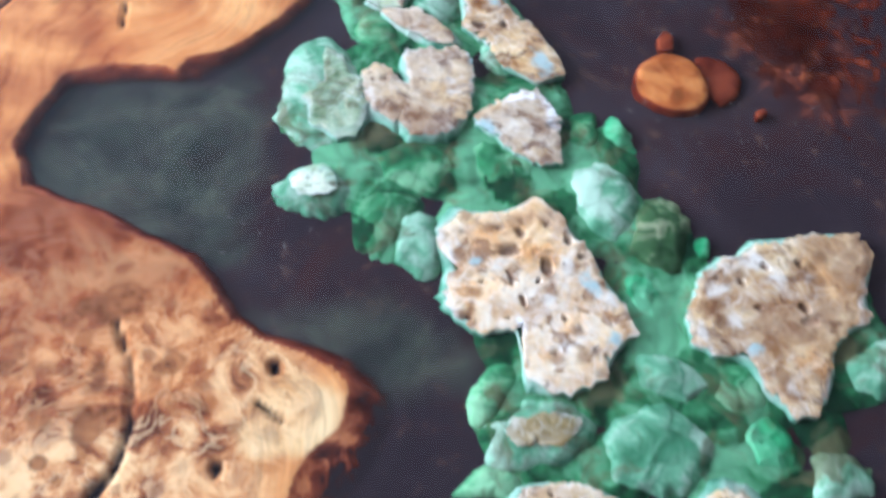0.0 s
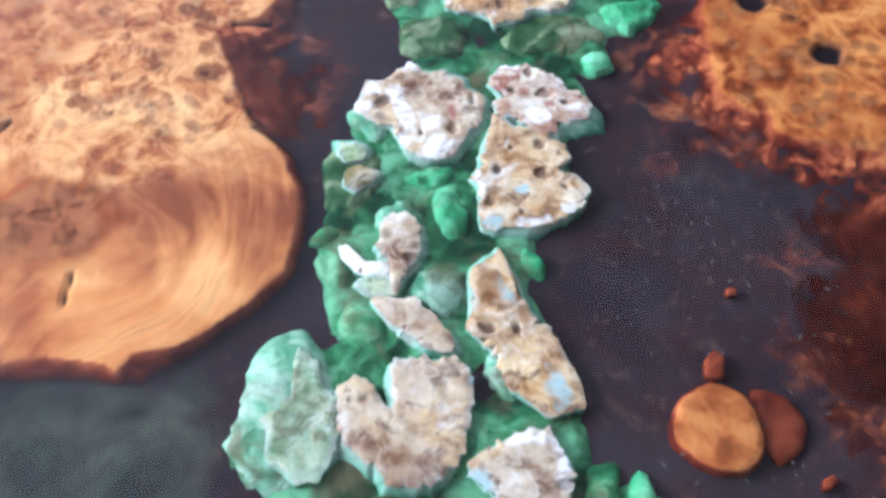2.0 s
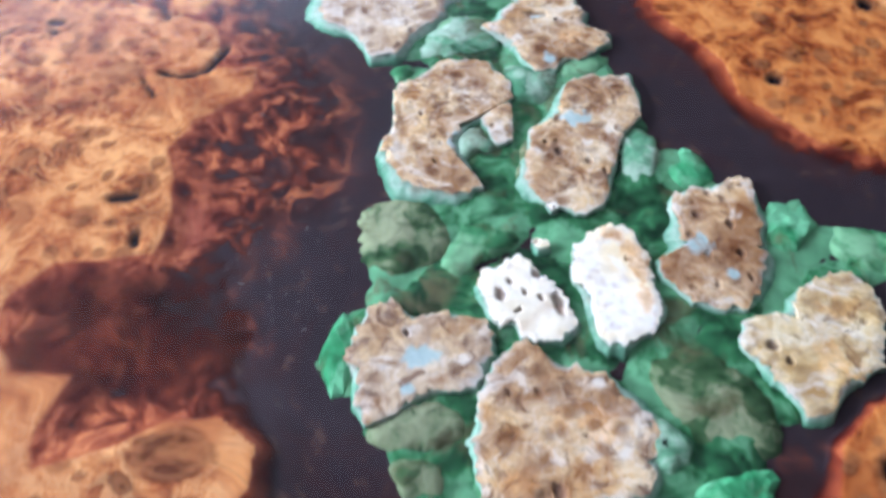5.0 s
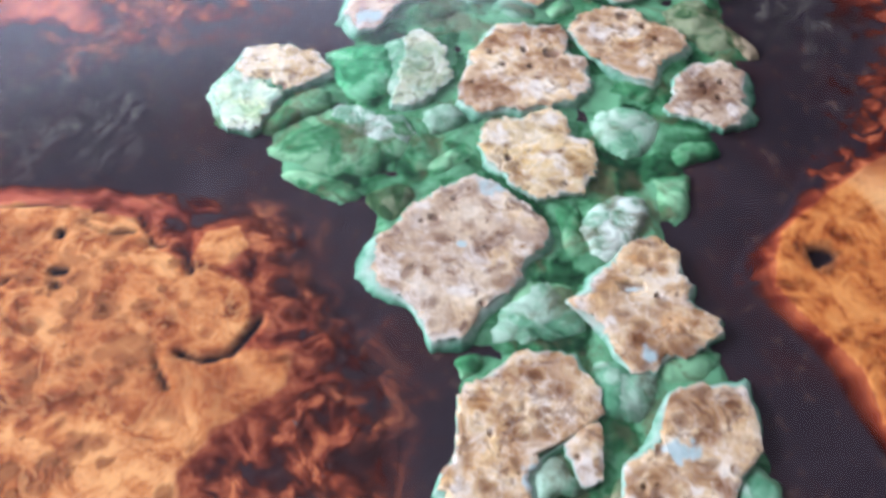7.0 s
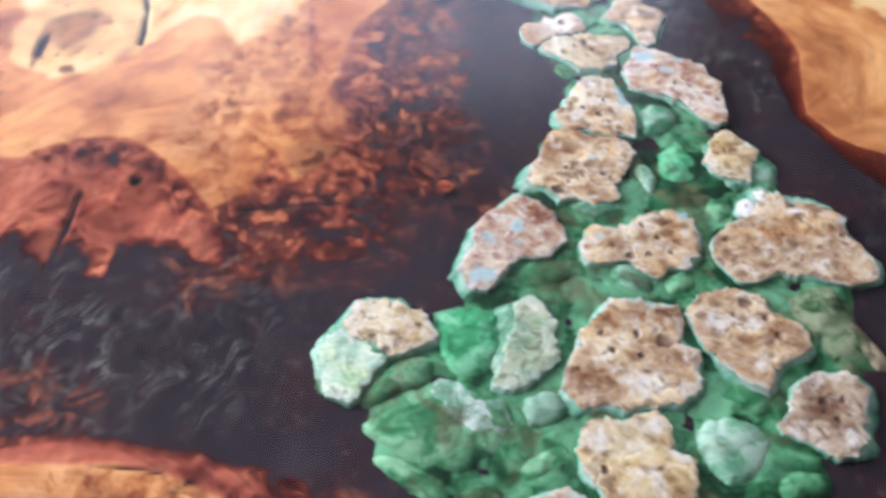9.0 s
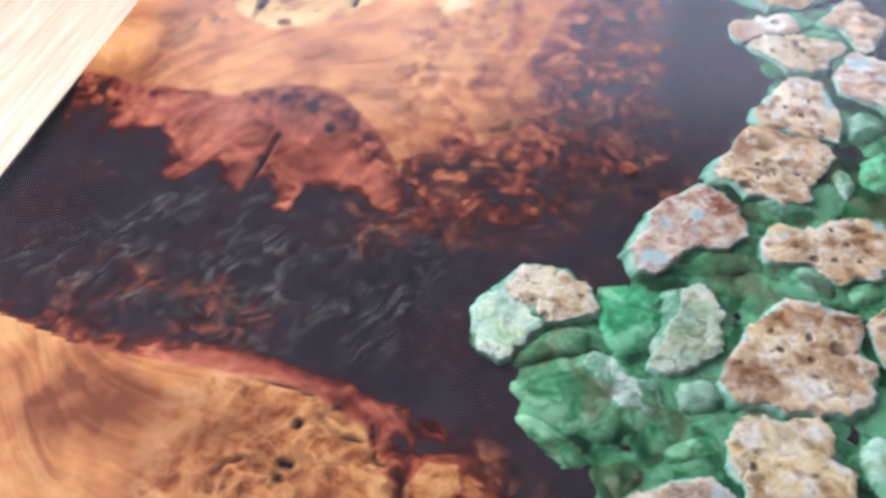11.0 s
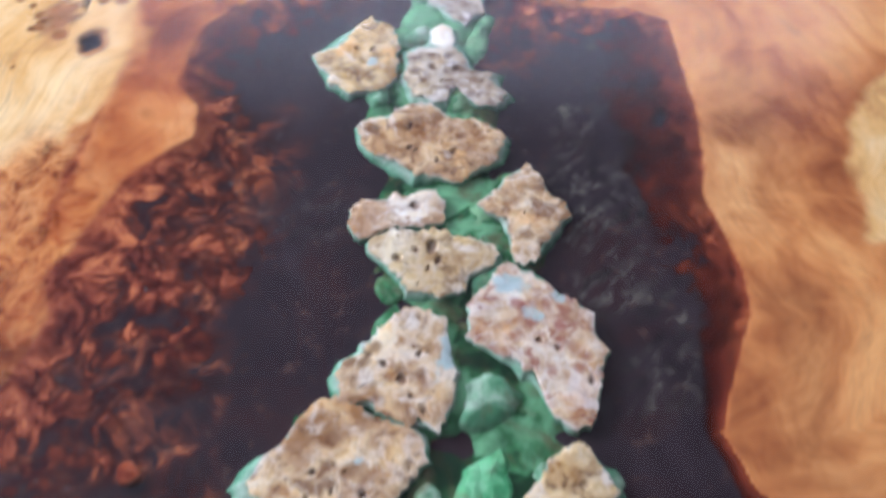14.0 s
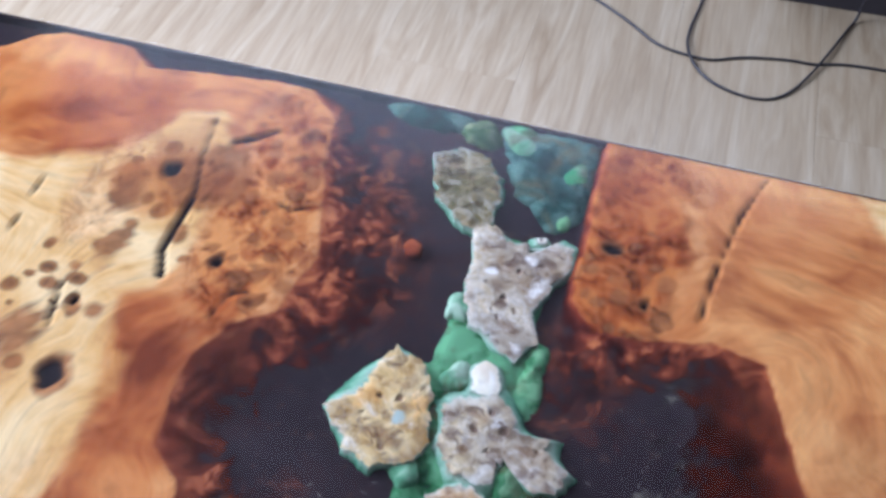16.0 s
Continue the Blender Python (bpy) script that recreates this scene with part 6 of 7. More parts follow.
saw("white", 197, 516, 13.6, 13.9, 14.7, 16.5, 19.1, 21.3, 26.2, 27, 27, 26.8, 24.8, 23.1, 23.3, 18.9, 17.9, 17.5, 17.1, 14.8, 13.5, 13, 13, 13.9, 17.2, 21.2, 25.8, 27.9, 28.6, 26.8, 24.7, 23.8, 22, 20, 17.2, 15.6, 14.4, 13.8)
saw("tan", 240, 527, 17.2, 18.3, 20.5, 24, 29.6, 38.3, 35.5, 27.9, 28.2, 28.5, 26.4, 27.2, 22.8, 18.1, 15.7, 14.2, 13.4, 13, 13.3, 26.2, 28.2, 28.5, 29.6, 30.5, 31.7, 32.5, 30.5, 28.9, 27.2, 24.6, 22.6, 20.1, 18.6, 17.8, 17.2, 16.9)
saw("cream", 261, 480, 24.8, 27.1, 28.8, 32.9, 34.1, 33.6, 29.7, 25.8, 23.4, 22, 16.5, 13.8, 12.1, 15.5, 20.7, 24.4, 26.9, 29.9, 30.7, 27.2, 24.9, 28, 27.1, 31.3, 34.8, 29.3, 25.8, 21.2, 19.3, 18.7, 19.5, 21.9, 21.5, 21.5, 22, 23.1)
saw("tan", 140, 602, 14.8, 17.7, 44.6, 50.1, 51.5, 52.5, 49.2, 46.1, 34.4, 33.6, 31.0, 25.9, 17.5, 14.9, 13.9, 13.4, 13.2, 14.1, 15.6, 18.2, 18.4, 19.2, 20.4, 22.1, 24.5, 28.1, 30.4, 32.7, 34.2, 36.3, 37.7, 17.2, 14.8, 13.4, 12.6, 13.1)
saw("tan", 205, 589, 17, 24.5, 29.2, 35.5, 39.1, 44.2, 39.3, 39, 36.9, 31.2, 22.5, 16.7, 16.6, 17.1, 18.2, 20, 23.1, 22.7, 22.8, 24.2, 28.1, 32.3, 36.8, 40.6, 39.5, 41.3, 40.2, 33.5, 22.9, 20.2, 18.6, 17.6, 16.2, 15.5, 15.3, 15.6)
saw("white", 174, 538, 3.3, 3.2, 2.5, 2.3, 2.3, 2.5, 2.7, 3, 3.7, 3.6, 2.9, 2.6, 2.6, 2.9, 2.7, 2.5, 2.6, 2.9, 3.8, 3.4)
saw("white", 183, 555, 2.4, 2.4, 2.7, 2.4, 2, 1.8, 1.8, 2.1, 2.7, 2.6, 2.2, 2.1, 2.2, 2.6, 2.5, 2, 1.9, 1.9, 2.2, 2.7)
saw("brown", 142, 694, 34.3, 36.9, 36.9, 36.6, 35.7, 37.5, 39.9, 41, 37.6, 33.5, 31, 29.9, 29.9, 28.6, 27.2, 28.3, 32.2, 33.5, 34.3, 35.4, 34.8, 33.4, 31.8, 33.4, 36.5, 45.6, 42.7, 36.8, 29.5, 27.3, 27.2, 27.3, 27.1, 26, 26.8, 30.4)
saw("tan", 209, 661, 14.1, 17.2, 19.8, 22, 22.5, 29.3, 30.1, 34, 32.7, 30.4, 26, 22.7, 21.3, 21.8, 23.9, 21.8, 22, 28.6, 26.6, 22.2, 19.9, 21.9, 24.4, 26.4, 29.1, 32.3, 29.7, 25.2, 24.2, 25.7, 26.2, 25.5, 27.8, 28.5, 27, 16.5)
deep("milky", 0.9, 206, 700, 12.3, 14.4, 17.3, 18.7, 21.0, 22.0, 20.2, 19.2, 18.3, 17.2, 16.7, 16.3, 15.1, 14.4, 14.2, 14.0, 14.2, 14.9, 16.2, 16.0, 15.9, 16.3, 17.3, 18.0, 17.9, 18.3, 17.2, 14.9, 13.5, 12.7, 12.3, 11.2, 10.5, 10.3, 10.3, 10.9)
saw("cream", 183, 743, 24.3, 25.2, 21, 16.8, 20.8, 24.7, 28, 28.2, 25.8, 23.4, 20.9, 22.1, 25.5, 27.6, 27.4, 27.3, 26.2, 25.8, 23.6, 22.3, 21.2, 20.3, 21.1, 23.3, 23.8, 25.7, 26.6, 25, 24.6, 25.8, 28.2, 25.9, 25.3, 25.3, 24.6, 24.2)
saw("tan", 186, 797, 31.5, 27.9, 20.6, 27.2, 33.7, 36.5, 34.3, 30.1, 31, 32, 32.3, 29.5, 27.4, 25.3, 25, 26, 26.5, 24.6, 26.3, 29.7, 34.9, 36.7, 37.4, 36.5, 29.5, 27.9, 27.1, 26.5, 26.5, 26.6, 27.7, 29.9, 31, 32, 30.6, 29.3)
saw("tan", 238, 812, 27.5, 26.5, 23.5, 21.4, 20.2, 19.6, 21, 23.7, 23.5, 23.6, 26.6, 27.5, 25.9, 26.4, 28.1, 26.9, 25.7, 24.5, 24, 23.4, 22.9, 21.4, 20.7, 21.4, 22.6, 23.7, 27.1, 29, 28.3, 24.7, 22.5, 21, 21.5, 25.3, 27.6, 29.5)
saw("brown", 267, 772, 16.2, 18, 20.7, 23.2, 23.7, 23.3, 22.6, 21.9, 21.1, 21, 19.6, 18.6, 18.2, 17.1, 16.7, 16.5, 16.4, 16.7, 17.6, 20, 25.5, 23.5, 21.4, 19.6, 19.2, 19.8, 21.5, 23.2, 21.1, 19.9, 19.5, 19.7, 17.5, 15.6, 14.7, 15.2)
deep("rusty", 1.5, 292, 810, 4.0, 3.3, 3.1, 3.4, 4.6, 8.8, 19.4, 13.5, 8.3, 6.5, 5.6, 5.5, 6.2, 8.1, 14.4, 15.3, 10.8, 6.2)
saw("tan", 269, 866, 35.4, 30.7, 30.5, 34.3, 33.4, 33.1, 32.2, 28.7, 24.5, 33, 34.3, 29.9, 27.5, 27, 26.9, 29.1, 32, 34.1, 39.4, 41.3, 40.8, 40.7, 39.8, 32.2, 21.3, 19.8, 19, 18.9, 19.3, 20.4, 26.6, 32.5, 37.2, 42.3, 41.1, 38.3)
saw("white", 250, 888, 4.9, 4.8, 5.3, 5.8, 6.5, 6.9, 5.6, 5.2, 4.5, 4.1, 4.2, 4.7, 6.1, 6.5, 6.2, 6.5, 5.4, 4.8, 4.8, 5.3)
saw("white", 259, 897, 3.8, 3.9, 3.8, 4, 4.6, 3.7, 3.4, 3.5, 3.9, 4, 3.5, 3.4, 3.7, 4.4, 4, 4, 4.3, 3.5, 3.3, 3.3)
saw("tan", 198, 863, 26.9, 27.2, 27.6, 28.2, 28.6, 28.2, 26, 22.3, 20.5, 18.4, 16.8, 15.6, 14.7, 14.4, 14.8, 15.9, 28.7, 29.4, 32.2, 35, 32.9, 28.7, 18.5, 17.2, 16.5, 17.5, 19.8, 20.6, 21.6, 20.6, 20.3, 22, 23.5, 24.6, 25, 25.7)
saw("mottled", 132, 862, 26.9, 27.4, 26.7, 26.5, 27.2, 28.2, 29.9, 30.2, 30.2, 27.8, 22.8, 21.6, 21.4, 20.9, 19.9, 19.5, 18.3, 17.3, 17, 17.6, 20.2, 25.7, 32.1, 35.2, 37.6, 35, 21.1, 16.1, 14.7, 14.2, 14.1, 14.5, 17.2, 20.1, 22.4, 23.5)
saw("cream", 77, 808, 19.9, 18.8, 18.4, 17.1, 13.8, 13.3, 13.3, 13.3, 13.1, 13.2, 13.8, 14.9, 15.8, 17.2, 19.6, 20.0, 19.9, 19.9, 19.7, 20.1, 17.6, 15.2, 13.3, 12.1, 11.5, 12.1, 13.2, 15.0, 17.1, 15.9, 15.6, 15.8, 16.5, 17.8, 22.6, 21.9)
saw("whitegreen", 60, 785, 13.6, 15.5, 18.1, 16.3, 15.2, 14.8, 14.8, 15.6, 17.0, 19.4, 21.2, 20.5, 19.9, 18.1, 17.1, 16.4, 14.7, 13.8, 13.3, 13.2, 13.3, 13.7, 14.7, 15.6, 17.0, 19.2, 19.0, 17.8, 16.8, 15.3, 14.4, 13.1, 12.3, 11.9, 11.9, 12.5)
saw("palegreen", 137, 802, 15.1, 15.2, 15.5, 16.2, 17.6, 19.8, 22.9, 25.5, 26.4, 25.0, 19.3, 11.6, 8.5, 7.4, 6.8, 6.4, 6.2, 6.3, 6.5, 7.0, 7.8, 9.1, 10.9, 14.2, 26.3, 26.6, 26.2, 23.4, 21.0, 19.2, 18.2, 18.0, 18.2, 17.7, 16.2, 15.4)
deep("milky", 0.9, 113, 766, 20.2, 19.4, 17.8, 17.0, 9.5, 5.8, 5.8, 11.0, 15.4, 15.9, 17.0, 18.3, 19.7, 22.0, 21.4, 21.5, 22.3, 20.5, 18.1, 16.7, 14.5, 13.2, 12.4, 12.2, 12.4, 13.1, 14.3, 15.9, 17.8, 21.0, 20.8, 19.5, 19.5, 20.1, 21.0, 20.3)
saw("tan", 169, 914, 24.8, 24.7, 30.6, 31.7, 30.1, 28.4, 25.7, 24.3, 24, 24.6, 27.4, 27.9, 27.2, 27.2, 26.8, 23.9, 22.8, 23.8, 25.8, 27.7, 29.6, 29.6, 26.8, 26.8, 26.3, 25, 25, 25.9, 27.7, 29.2, 29.4, 28.4, 22.5, 22.5, 22.8, 23.7)
saw("tan", 180, 958, 19.7, 18.4, 17.8, 17.9, 18.5, 19.8, 22.4, 26.3, 26.3, 27.1, 27.1, 24.4, 22.8, 20.5, 18.6, 17.6, 17.1, 17.3, 20.7, 23.3, 24.1, 24.7, 26.1, 23, 20.8, 20, 20.8, 22, 22.4, 22.7, 21.4, 27.2, 25.4, 23.1, 21.8, 21.2)
saw("mottled", 226, 983, 25.5, 21.9, 21.3, 22.6, 22.9, 22.6, 22.8, 21.9, 21.8, 23, 25.6, 29.3, 34, 35.3, 32.3, 31.3, 31.3, 29.6, 28.8, 27.5, 25.5, 21.9, 18.5, 15.8, 14.7, 14.7, 15.2, 16.2, 21, 34.2, 39.9, 39.6, 33.2, 29.3, 27, 25.8)
saw("cream", 178, 1008, 21.1, 25.8, 26, 24.4, 20.9, 17.2, 16, 15.6, 15.2, 14.8, 14.7, 15, 15.1, 15.7, 17.1, 19.9, 23.4, 26.1, 26.2, 23.9, 20.6, 17.9, 16.3, 15.9, 16.6, 17.8, 17.3, 17.4, 17.7, 18.6, 19.2, 19.4, 18.9, 17.4, 17.2, 18.6)
saw("whitetan", 158, 1027, 20.6, 19.7, 19.4, 19.8, 19.4, 19.2, 16.8, 14.2, 10.9, 10.1, 9.6, 9.5, 9.7, 9.9, 10.2, 10.8, 11.8, 17, 18.1, 19.2, 19.5, 19.7, 19.6, 20.2, 18.6, 11.8, 9.9, 8.8, 8.1, 7.7, 7.7, 8.3, 9.2, 10.7, 12.4, 15.3)
saw("tan", 209, 1040, 15.9, 17.5, 17.4, 17.2, 15.8, 14.6, 14.3, 14.7, 18.2, 22.9, 24.9, 23, 19.9, 17.7, 16.9, 17, 17.7, 19.2, 20.9, 17.1, 12.4, 10.6, 9.4, 10.2, 12, 14.7, 16.9, 26.5, 28.4, 25.1, 18.6, 17.1, 16, 15, 14.6, 15)
saw("tan", 161, 1069, 30.3, 32, 31.7, 28.4, 24.8, 21.3, 18.4, 16.2, 15.5, 18.8, 20.8, 23.5, 24, 24.7, 24.9, 25.3, 26, 31.5, 34.5, 32, 29.8, 26.3, 21.4, 19.8, 19.6, 20.2, 19.9, 19.5, 19.9, 21.1, 22.9, 25.7, 26.4, 27.3, 28.3, 29.1)
saw("cream", 248, 925, 13, 16.2, 14.7, 15.1, 17.4, 20.3, 16.9, 14.7, 13, 12.8, 13.4, 15.5, 15.3, 16.5, 16.9, 17.7, 18.4, 15, 12.9, 12.3)
saw("cream", 117, 1112, 18.5, 17.4, 16.9, 17, 17.6, 19.1, 21.6, 24.8, 25.3, 26.8, 28.7, 24.7, 19.8, 16.6, 14.6, 14.8, 15.5, 16.8, 19.5, 24.4, 22.2, 20.9, 20.4, 20.5, 21.2, 22.6, 23.3, 24.4, 22.6, 21.7, 22.1, 23.7, 22.7, 21.5, 19.9, 19)
saw("grey", 159, 1109, 21.9, 19.6, 18.2, 13.3, 11.2, 10.9, 11.2, 12.8, 15.6, 17.9, 20.5, 20.2, 20.1, 21.3, 23.8, 24.8, 24.5, 22.2, 20.9, 20.3, 19.8, 19.8, 18.9, 17.9, 17.4, 17.4, 17.9, 17.8, 16.3, 8.2, 7.9, 7.8, 24.8, 28.1, 28.7, 28.3)
saw("white", 149, 1135, 5.5, 5.3, 5.7, 6.9, 7.6, 8.1, 8.4, 7.1, 6.8, 7, 6, 5.8, 6.2, 7.4, 7.2, 7.7, 7.9, 7.8, 8.4, 6.3)
saw("grey", 145, 1180, 18.1, 18.5, 19.4, 28.0, 33.9, 35.1, 32.5, 20.5, 25.6, 24.3, 25.8, 34.3, 35.1, 30.2, 21.5, 18.6, 17.2, 16.4, 16.2, 16.5, 16.4, 16.8, 17.8, 19.3, 21.3, 24.4, 24.9, 26.2, 32.2, 37.0, 32.2, 29.4, 19.5, 17.3, 17.0, 17.9)
saw("white", 155, 1208, 2.1, 2.2, 2.6, 2.6, 2, 1.7, 1.6, 1.7, 2.1, 2.9, 2.4, 2.2, 2.3, 2.6, 2.2, 1.9, 1.8, 1.9, 2.3, 2.3)
saw("tan", 173, 603, 5.4, 5.6, 6.2, 7.0, 8.4, 11.0, 12.9, 11.8, 11.3, 10.1, 9.1, 8.5, 8.3, 8.3, 8.5, 8.1, 7.2, 6.7, 6.5, 6.4, 6.5, 6.9, 7.5, 8.4, 9.7, 11.7, 11.6, 10.9, 10.6, 10.0, 7.9, 6.7, 6.0, 5.5, 5.3, 5.3)


# stones wholly under the resin: kind, depth, plan centre and ten radii, in millimetres
deep("pale", 2, 50, 261, 18, 19, 24, 32, 29, 19, 17, 18, 22, 27, 31, 28, 26, 19)
deep("pale", 2, 38, 212, 14, 14, 12, 11, 12, 12, 16, 15, 13, 11, 11, 14, 14, 15)
deep("green", 4, 60, 194, 12, 18, 15, 14, 14, 17, 12, 11, 13, 15, 19, 14, 10, 10)
deep("pale", 2, 71, 181, 8, 9, 14, 14, 13, 11, 9, 9, 11, 12, 15, 15, 11, 8)
deep("pale", 2, 142, 184, 13, 15, 17, 18, 18, 16, 12, 12, 14, 16, 21, 19, 14, 13)
deep("olive", 2.5, 157, 165, 12, 14, 17, 19, 16, 11, 10, 12, 16, 16, 20, 16, 12, 11)
deep("crystal", 3, 157, 211, 5, 5, 6, 12, 10, 7, 6, 6, 7, 7, 8, 11, 9, 5)
deep("green", 4, 79, 215, 15, 12, 12, 16, 15, 17, 21, 15, 14, 13, 12, 14, 21, 19)
deep("green", 4, 111, 209, 14, 10, 9, 10, 14, 17, 13, 13, 15, 12, 11, 13, 13, 17)
deep("crystal", 3, 143, 141, 6, 6, 8, 13, 12, 12, 7, 6, 6, 8, 14, 12, 12, 8)
deep("pale", 2, 91, 101, 19, 18, 14, 13, 12, 14, 18, 17, 21, 14, 12, 11, 13, 19)
deep("pale", 2, 127, 87, 20, 17, 18, 17, 17, 17, 18, 18, 21, 16, 15, 16, 18, 18)
deep("pale", 2, 140, 110, 11, 9, 9, 9, 10, 13, 12, 12, 9, 8, 9, 11, 11, 14)
deep("crystal", 3, 163, 81, 7, 8, 10, 11, 14, 9, 8, 8, 10, 10, 10, 12, 11, 8)
deep("pale", 2, 209, 97, 13, 13, 15, 10, 8, 9, 11, 12, 15, 12, 11, 9, 9, 10)
deep("pale", 2, 180, 65, 10, 10, 10, 9, 10, 10, 9, 10, 14, 9, 8, 8, 10, 11)
deep("green", 4, 81, 118, 8, 13, 14, 12, 8, 6, 7, 9, 11, 16, 10, 7, 6, 6)
deep("crystal", 3, 170, 156, 3, 5, 6, 5, 5, 4, 3, 3, 5, 6, 5, 5, 3, 3)
deep("green", 4, 145, 218, 6, 8, 12, 9, 9, 8, 6, 7, 9, 10, 9, 10, 8, 6)
deep("green", 4, 74, 88, 12, 8, 6, 6, 7, 8, 10, 15, 7, 5, 5, 6, 10, 10)
deep("green", 4, 160, 101, 10, 10, 12, 11, 13, 11, 10, 11, 11, 12, 12, 10, 12, 13)
deep("olive", 2.5, 124, 552, 19, 22, 20, 20, 20, 22, 17, 17, 21, 21, 22, 19, 19, 19)
deep("green", 4, 150, 542, 17, 20, 15, 13, 14, 11, 10, 12, 20, 21, 8, 7, 8, 10)
deep("crystal", 3, 95, 505, 2, 3, 11, 19, 10, 7, 7, 9, 11, 14, 21, 8, 3, 2)
deep("olive", 2.5, 116, 472, 16, 19, 11, 9, 9, 10, 16, 19, 14, 11, 10, 10, 12, 18)
deep("olive", 2.5, 112, 454, 8, 8, 7, 7, 7, 11, 10, 7, 7, 8, 7, 8, 11, 10)
deep("olive", 2.5, 123, 427, 17, 16, 15, 15, 14, 16, 16, 15, 17, 15, 15, 14, 17, 15)
deep("olive", 2.5, 174, 420, 24, 20, 17, 14, 14, 16, 19, 25, 22, 15, 13, 13, 15, 23)
deep("olive", 2.5, 215, 465, 19, 17, 18, 20, 25, 29, 21, 16, 15, 18, 22, 26, 28, 22)
deep("crystal", 3, 211, 429, 13, 18, 12, 8, 8, 9, 14, 15, 15, 13, 13, 10, 10, 11)
deep("crystal", 3, 244, 567, 9, 9, 10, 14, 10, 10, 11, 11, 10, 11, 12, 10, 11, 12)
deep("pale", 2, 225, 575, 9, 11, 17, 20, 15, 9, 8, 8, 10, 16, 23, 12, 9, 9)
deep("crystal", 3, 271, 531, 12, 14, 17, 14, 14, 10, 9, 9, 13, 18, 14, 9, 8, 9)
deep("green", 4, 300, 514, 20, 13, 12, 13, 16, 20, 19, 17, 14, 12, 12, 16, 20, 18)
deep("pale", 2, 195, 450, 8, 8, 7, 8, 12, 8, 6, 6, 7, 11, 9, 9, 8, 7)
deep("crystal", 3, 189, 401, 6, 7, 9, 6, 6, 6, 9, 7, 7, 8, 7, 6, 7, 7)
deep("crystal", 3, 115, 333, 7, 8, 10, 14, 15, 9, 8, 7, 8, 10, 15, 15, 9, 8)
deep("crystal", 3, 110, 350, 13, 12, 7, 6, 6, 7, 13, 14, 10, 8, 6, 6, 7, 11)
deep("green", 4, 70, 313, 6, 6, 8, 12, 10, 10, 9, 7, 7, 7, 9, 12, 10, 8)
deep("green", 4, 77, 288, 10, 9, 8, 9, 12, 12, 12, 10, 8, 8, 10, 10, 13, 11)
deep("crystal", 3, 141, 305, 4, 3, 4, 5, 9, 5, 4, 4, 5, 5, 6, 9, 6, 5)
deep("pale", 2, 107, 298, 10, 12, 11, 10, 11, 13, 11, 11, 10, 10, 12, 12, 13, 10)
deep("crystal", 3, 68, 328, 7, 8, 8, 4, 3, 3, 4, 7, 8, 6, 5, 4, 4, 4)
deep("olive", 2.5, 81, 355, 13, 14, 21, 18, 18, 15, 12, 12, 14, 20, 18, 18, 14, 13)
deep("pale", 2, 96, 325, 10, 11, 12, 17, 16, 15, 10, 9, 9, 12, 18, 17, 12, 10)
deep("pale", 2, 90, 380, 6, 6, 7, 7, 9, 13, 9, 6, 5, 5, 7, 11, 13, 8)
deep("pale", 2, 123, 261, 6, 6, 6, 8, 12, 9, 8, 6, 6, 6, 9, 11, 9, 7)
deep("green", 4, 171, 666, 15, 17, 15, 16, 13, 13, 15, 15, 20, 14, 12, 12, 16, 16)
deep("pale", 2, 192, 627, 13, 16, 12, 12, 15, 16, 11, 11, 12, 17, 14, 14, 14, 12)
deep("olive", 2.5, 180, 581, 4, 5, 9, 18, 8, 5, 4, 5, 6, 13, 19, 8, 5, 4)
deep("pale", 2, 169, 661, 16, 15, 16, 17, 17, 14, 15, 19, 21, 15, 13, 13, 16, 22)
deep("crystal", 3, 189, 632, 6, 6, 7, 8, 8, 9, 9, 7, 6, 7, 7, 8, 10, 9)
deep("green", 4, 189, 701, 5, 6, 8, 22, 19, 8, 6, 5, 6, 9, 22, 19, 8, 6)
deep("green", 4, 234, 713, 7, 10, 15, 10, 9, 9, 8, 7, 9, 14, 11, 9, 8, 7)
deep("green", 4, 218, 633, 11, 17, 8, 6, 6, 7, 12, 12, 13, 10, 7, 7, 8, 10)
deep("green", 4, 139, 643, 5, 7, 7, 5, 5, 6, 6, 5, 5, 7, 6, 5, 5, 5)
deep("pale", 2, 67, 797, 20, 30, 25, 21, 22, 20, 20, 24, 24, 30, 27, 20, 16, 15)
deep("crystal", 1.6, 115, 802, 12.5, 14.4, 18.3, 18.9, 19.4, 20.2, 22.0, 24.0, 20.8, 17.5, 16.1, 16.5, 17.9, 19.0, 18.7, 16.8, 14.0, 12.4)
deep("pale", 2, 136, 804, 15, 17, 20, 25, 22, 21, 15, 13, 15, 22, 24, 23, 17, 16)
deep("green", 1.6, 103, 759, 30.3, 31.3, 27.6, 25.0, 24.1, 23.2, 22.6, 25.0, 27.9, 35.5, 27.7, 24.3, 22.7, 24.0, 21.8, 22.2, 24.6, 29.5)
deep("pale", 2, 146, 769, 11, 9, 10, 10, 9, 9, 11, 10, 10, 11, 9, 9, 9, 10)
deep("pale", 2, 224, 754, 16, 19, 16, 17, 17, 17, 16, 15, 15, 18, 20, 15, 14, 16)
deep("green", 4, 249, 738, 15, 15, 9, 8, 8, 7, 8, 12, 18, 8, 6, 5, 6, 9)
deep("green", 4, 90, 736, 9, 6, 5, 5, 7, 12, 19, 9, 6, 6, 6, 7, 14, 19)
deep("olive", 2.5, 119, 724, 11, 11, 10, 10, 9, 9, 12, 10, 9, 10, 14, 9, 8, 8)
deep("green", 4, 145, 744, 12, 14, 16, 7, 6, 5, 6, 10, 17, 14, 7, 6, 6, 7)
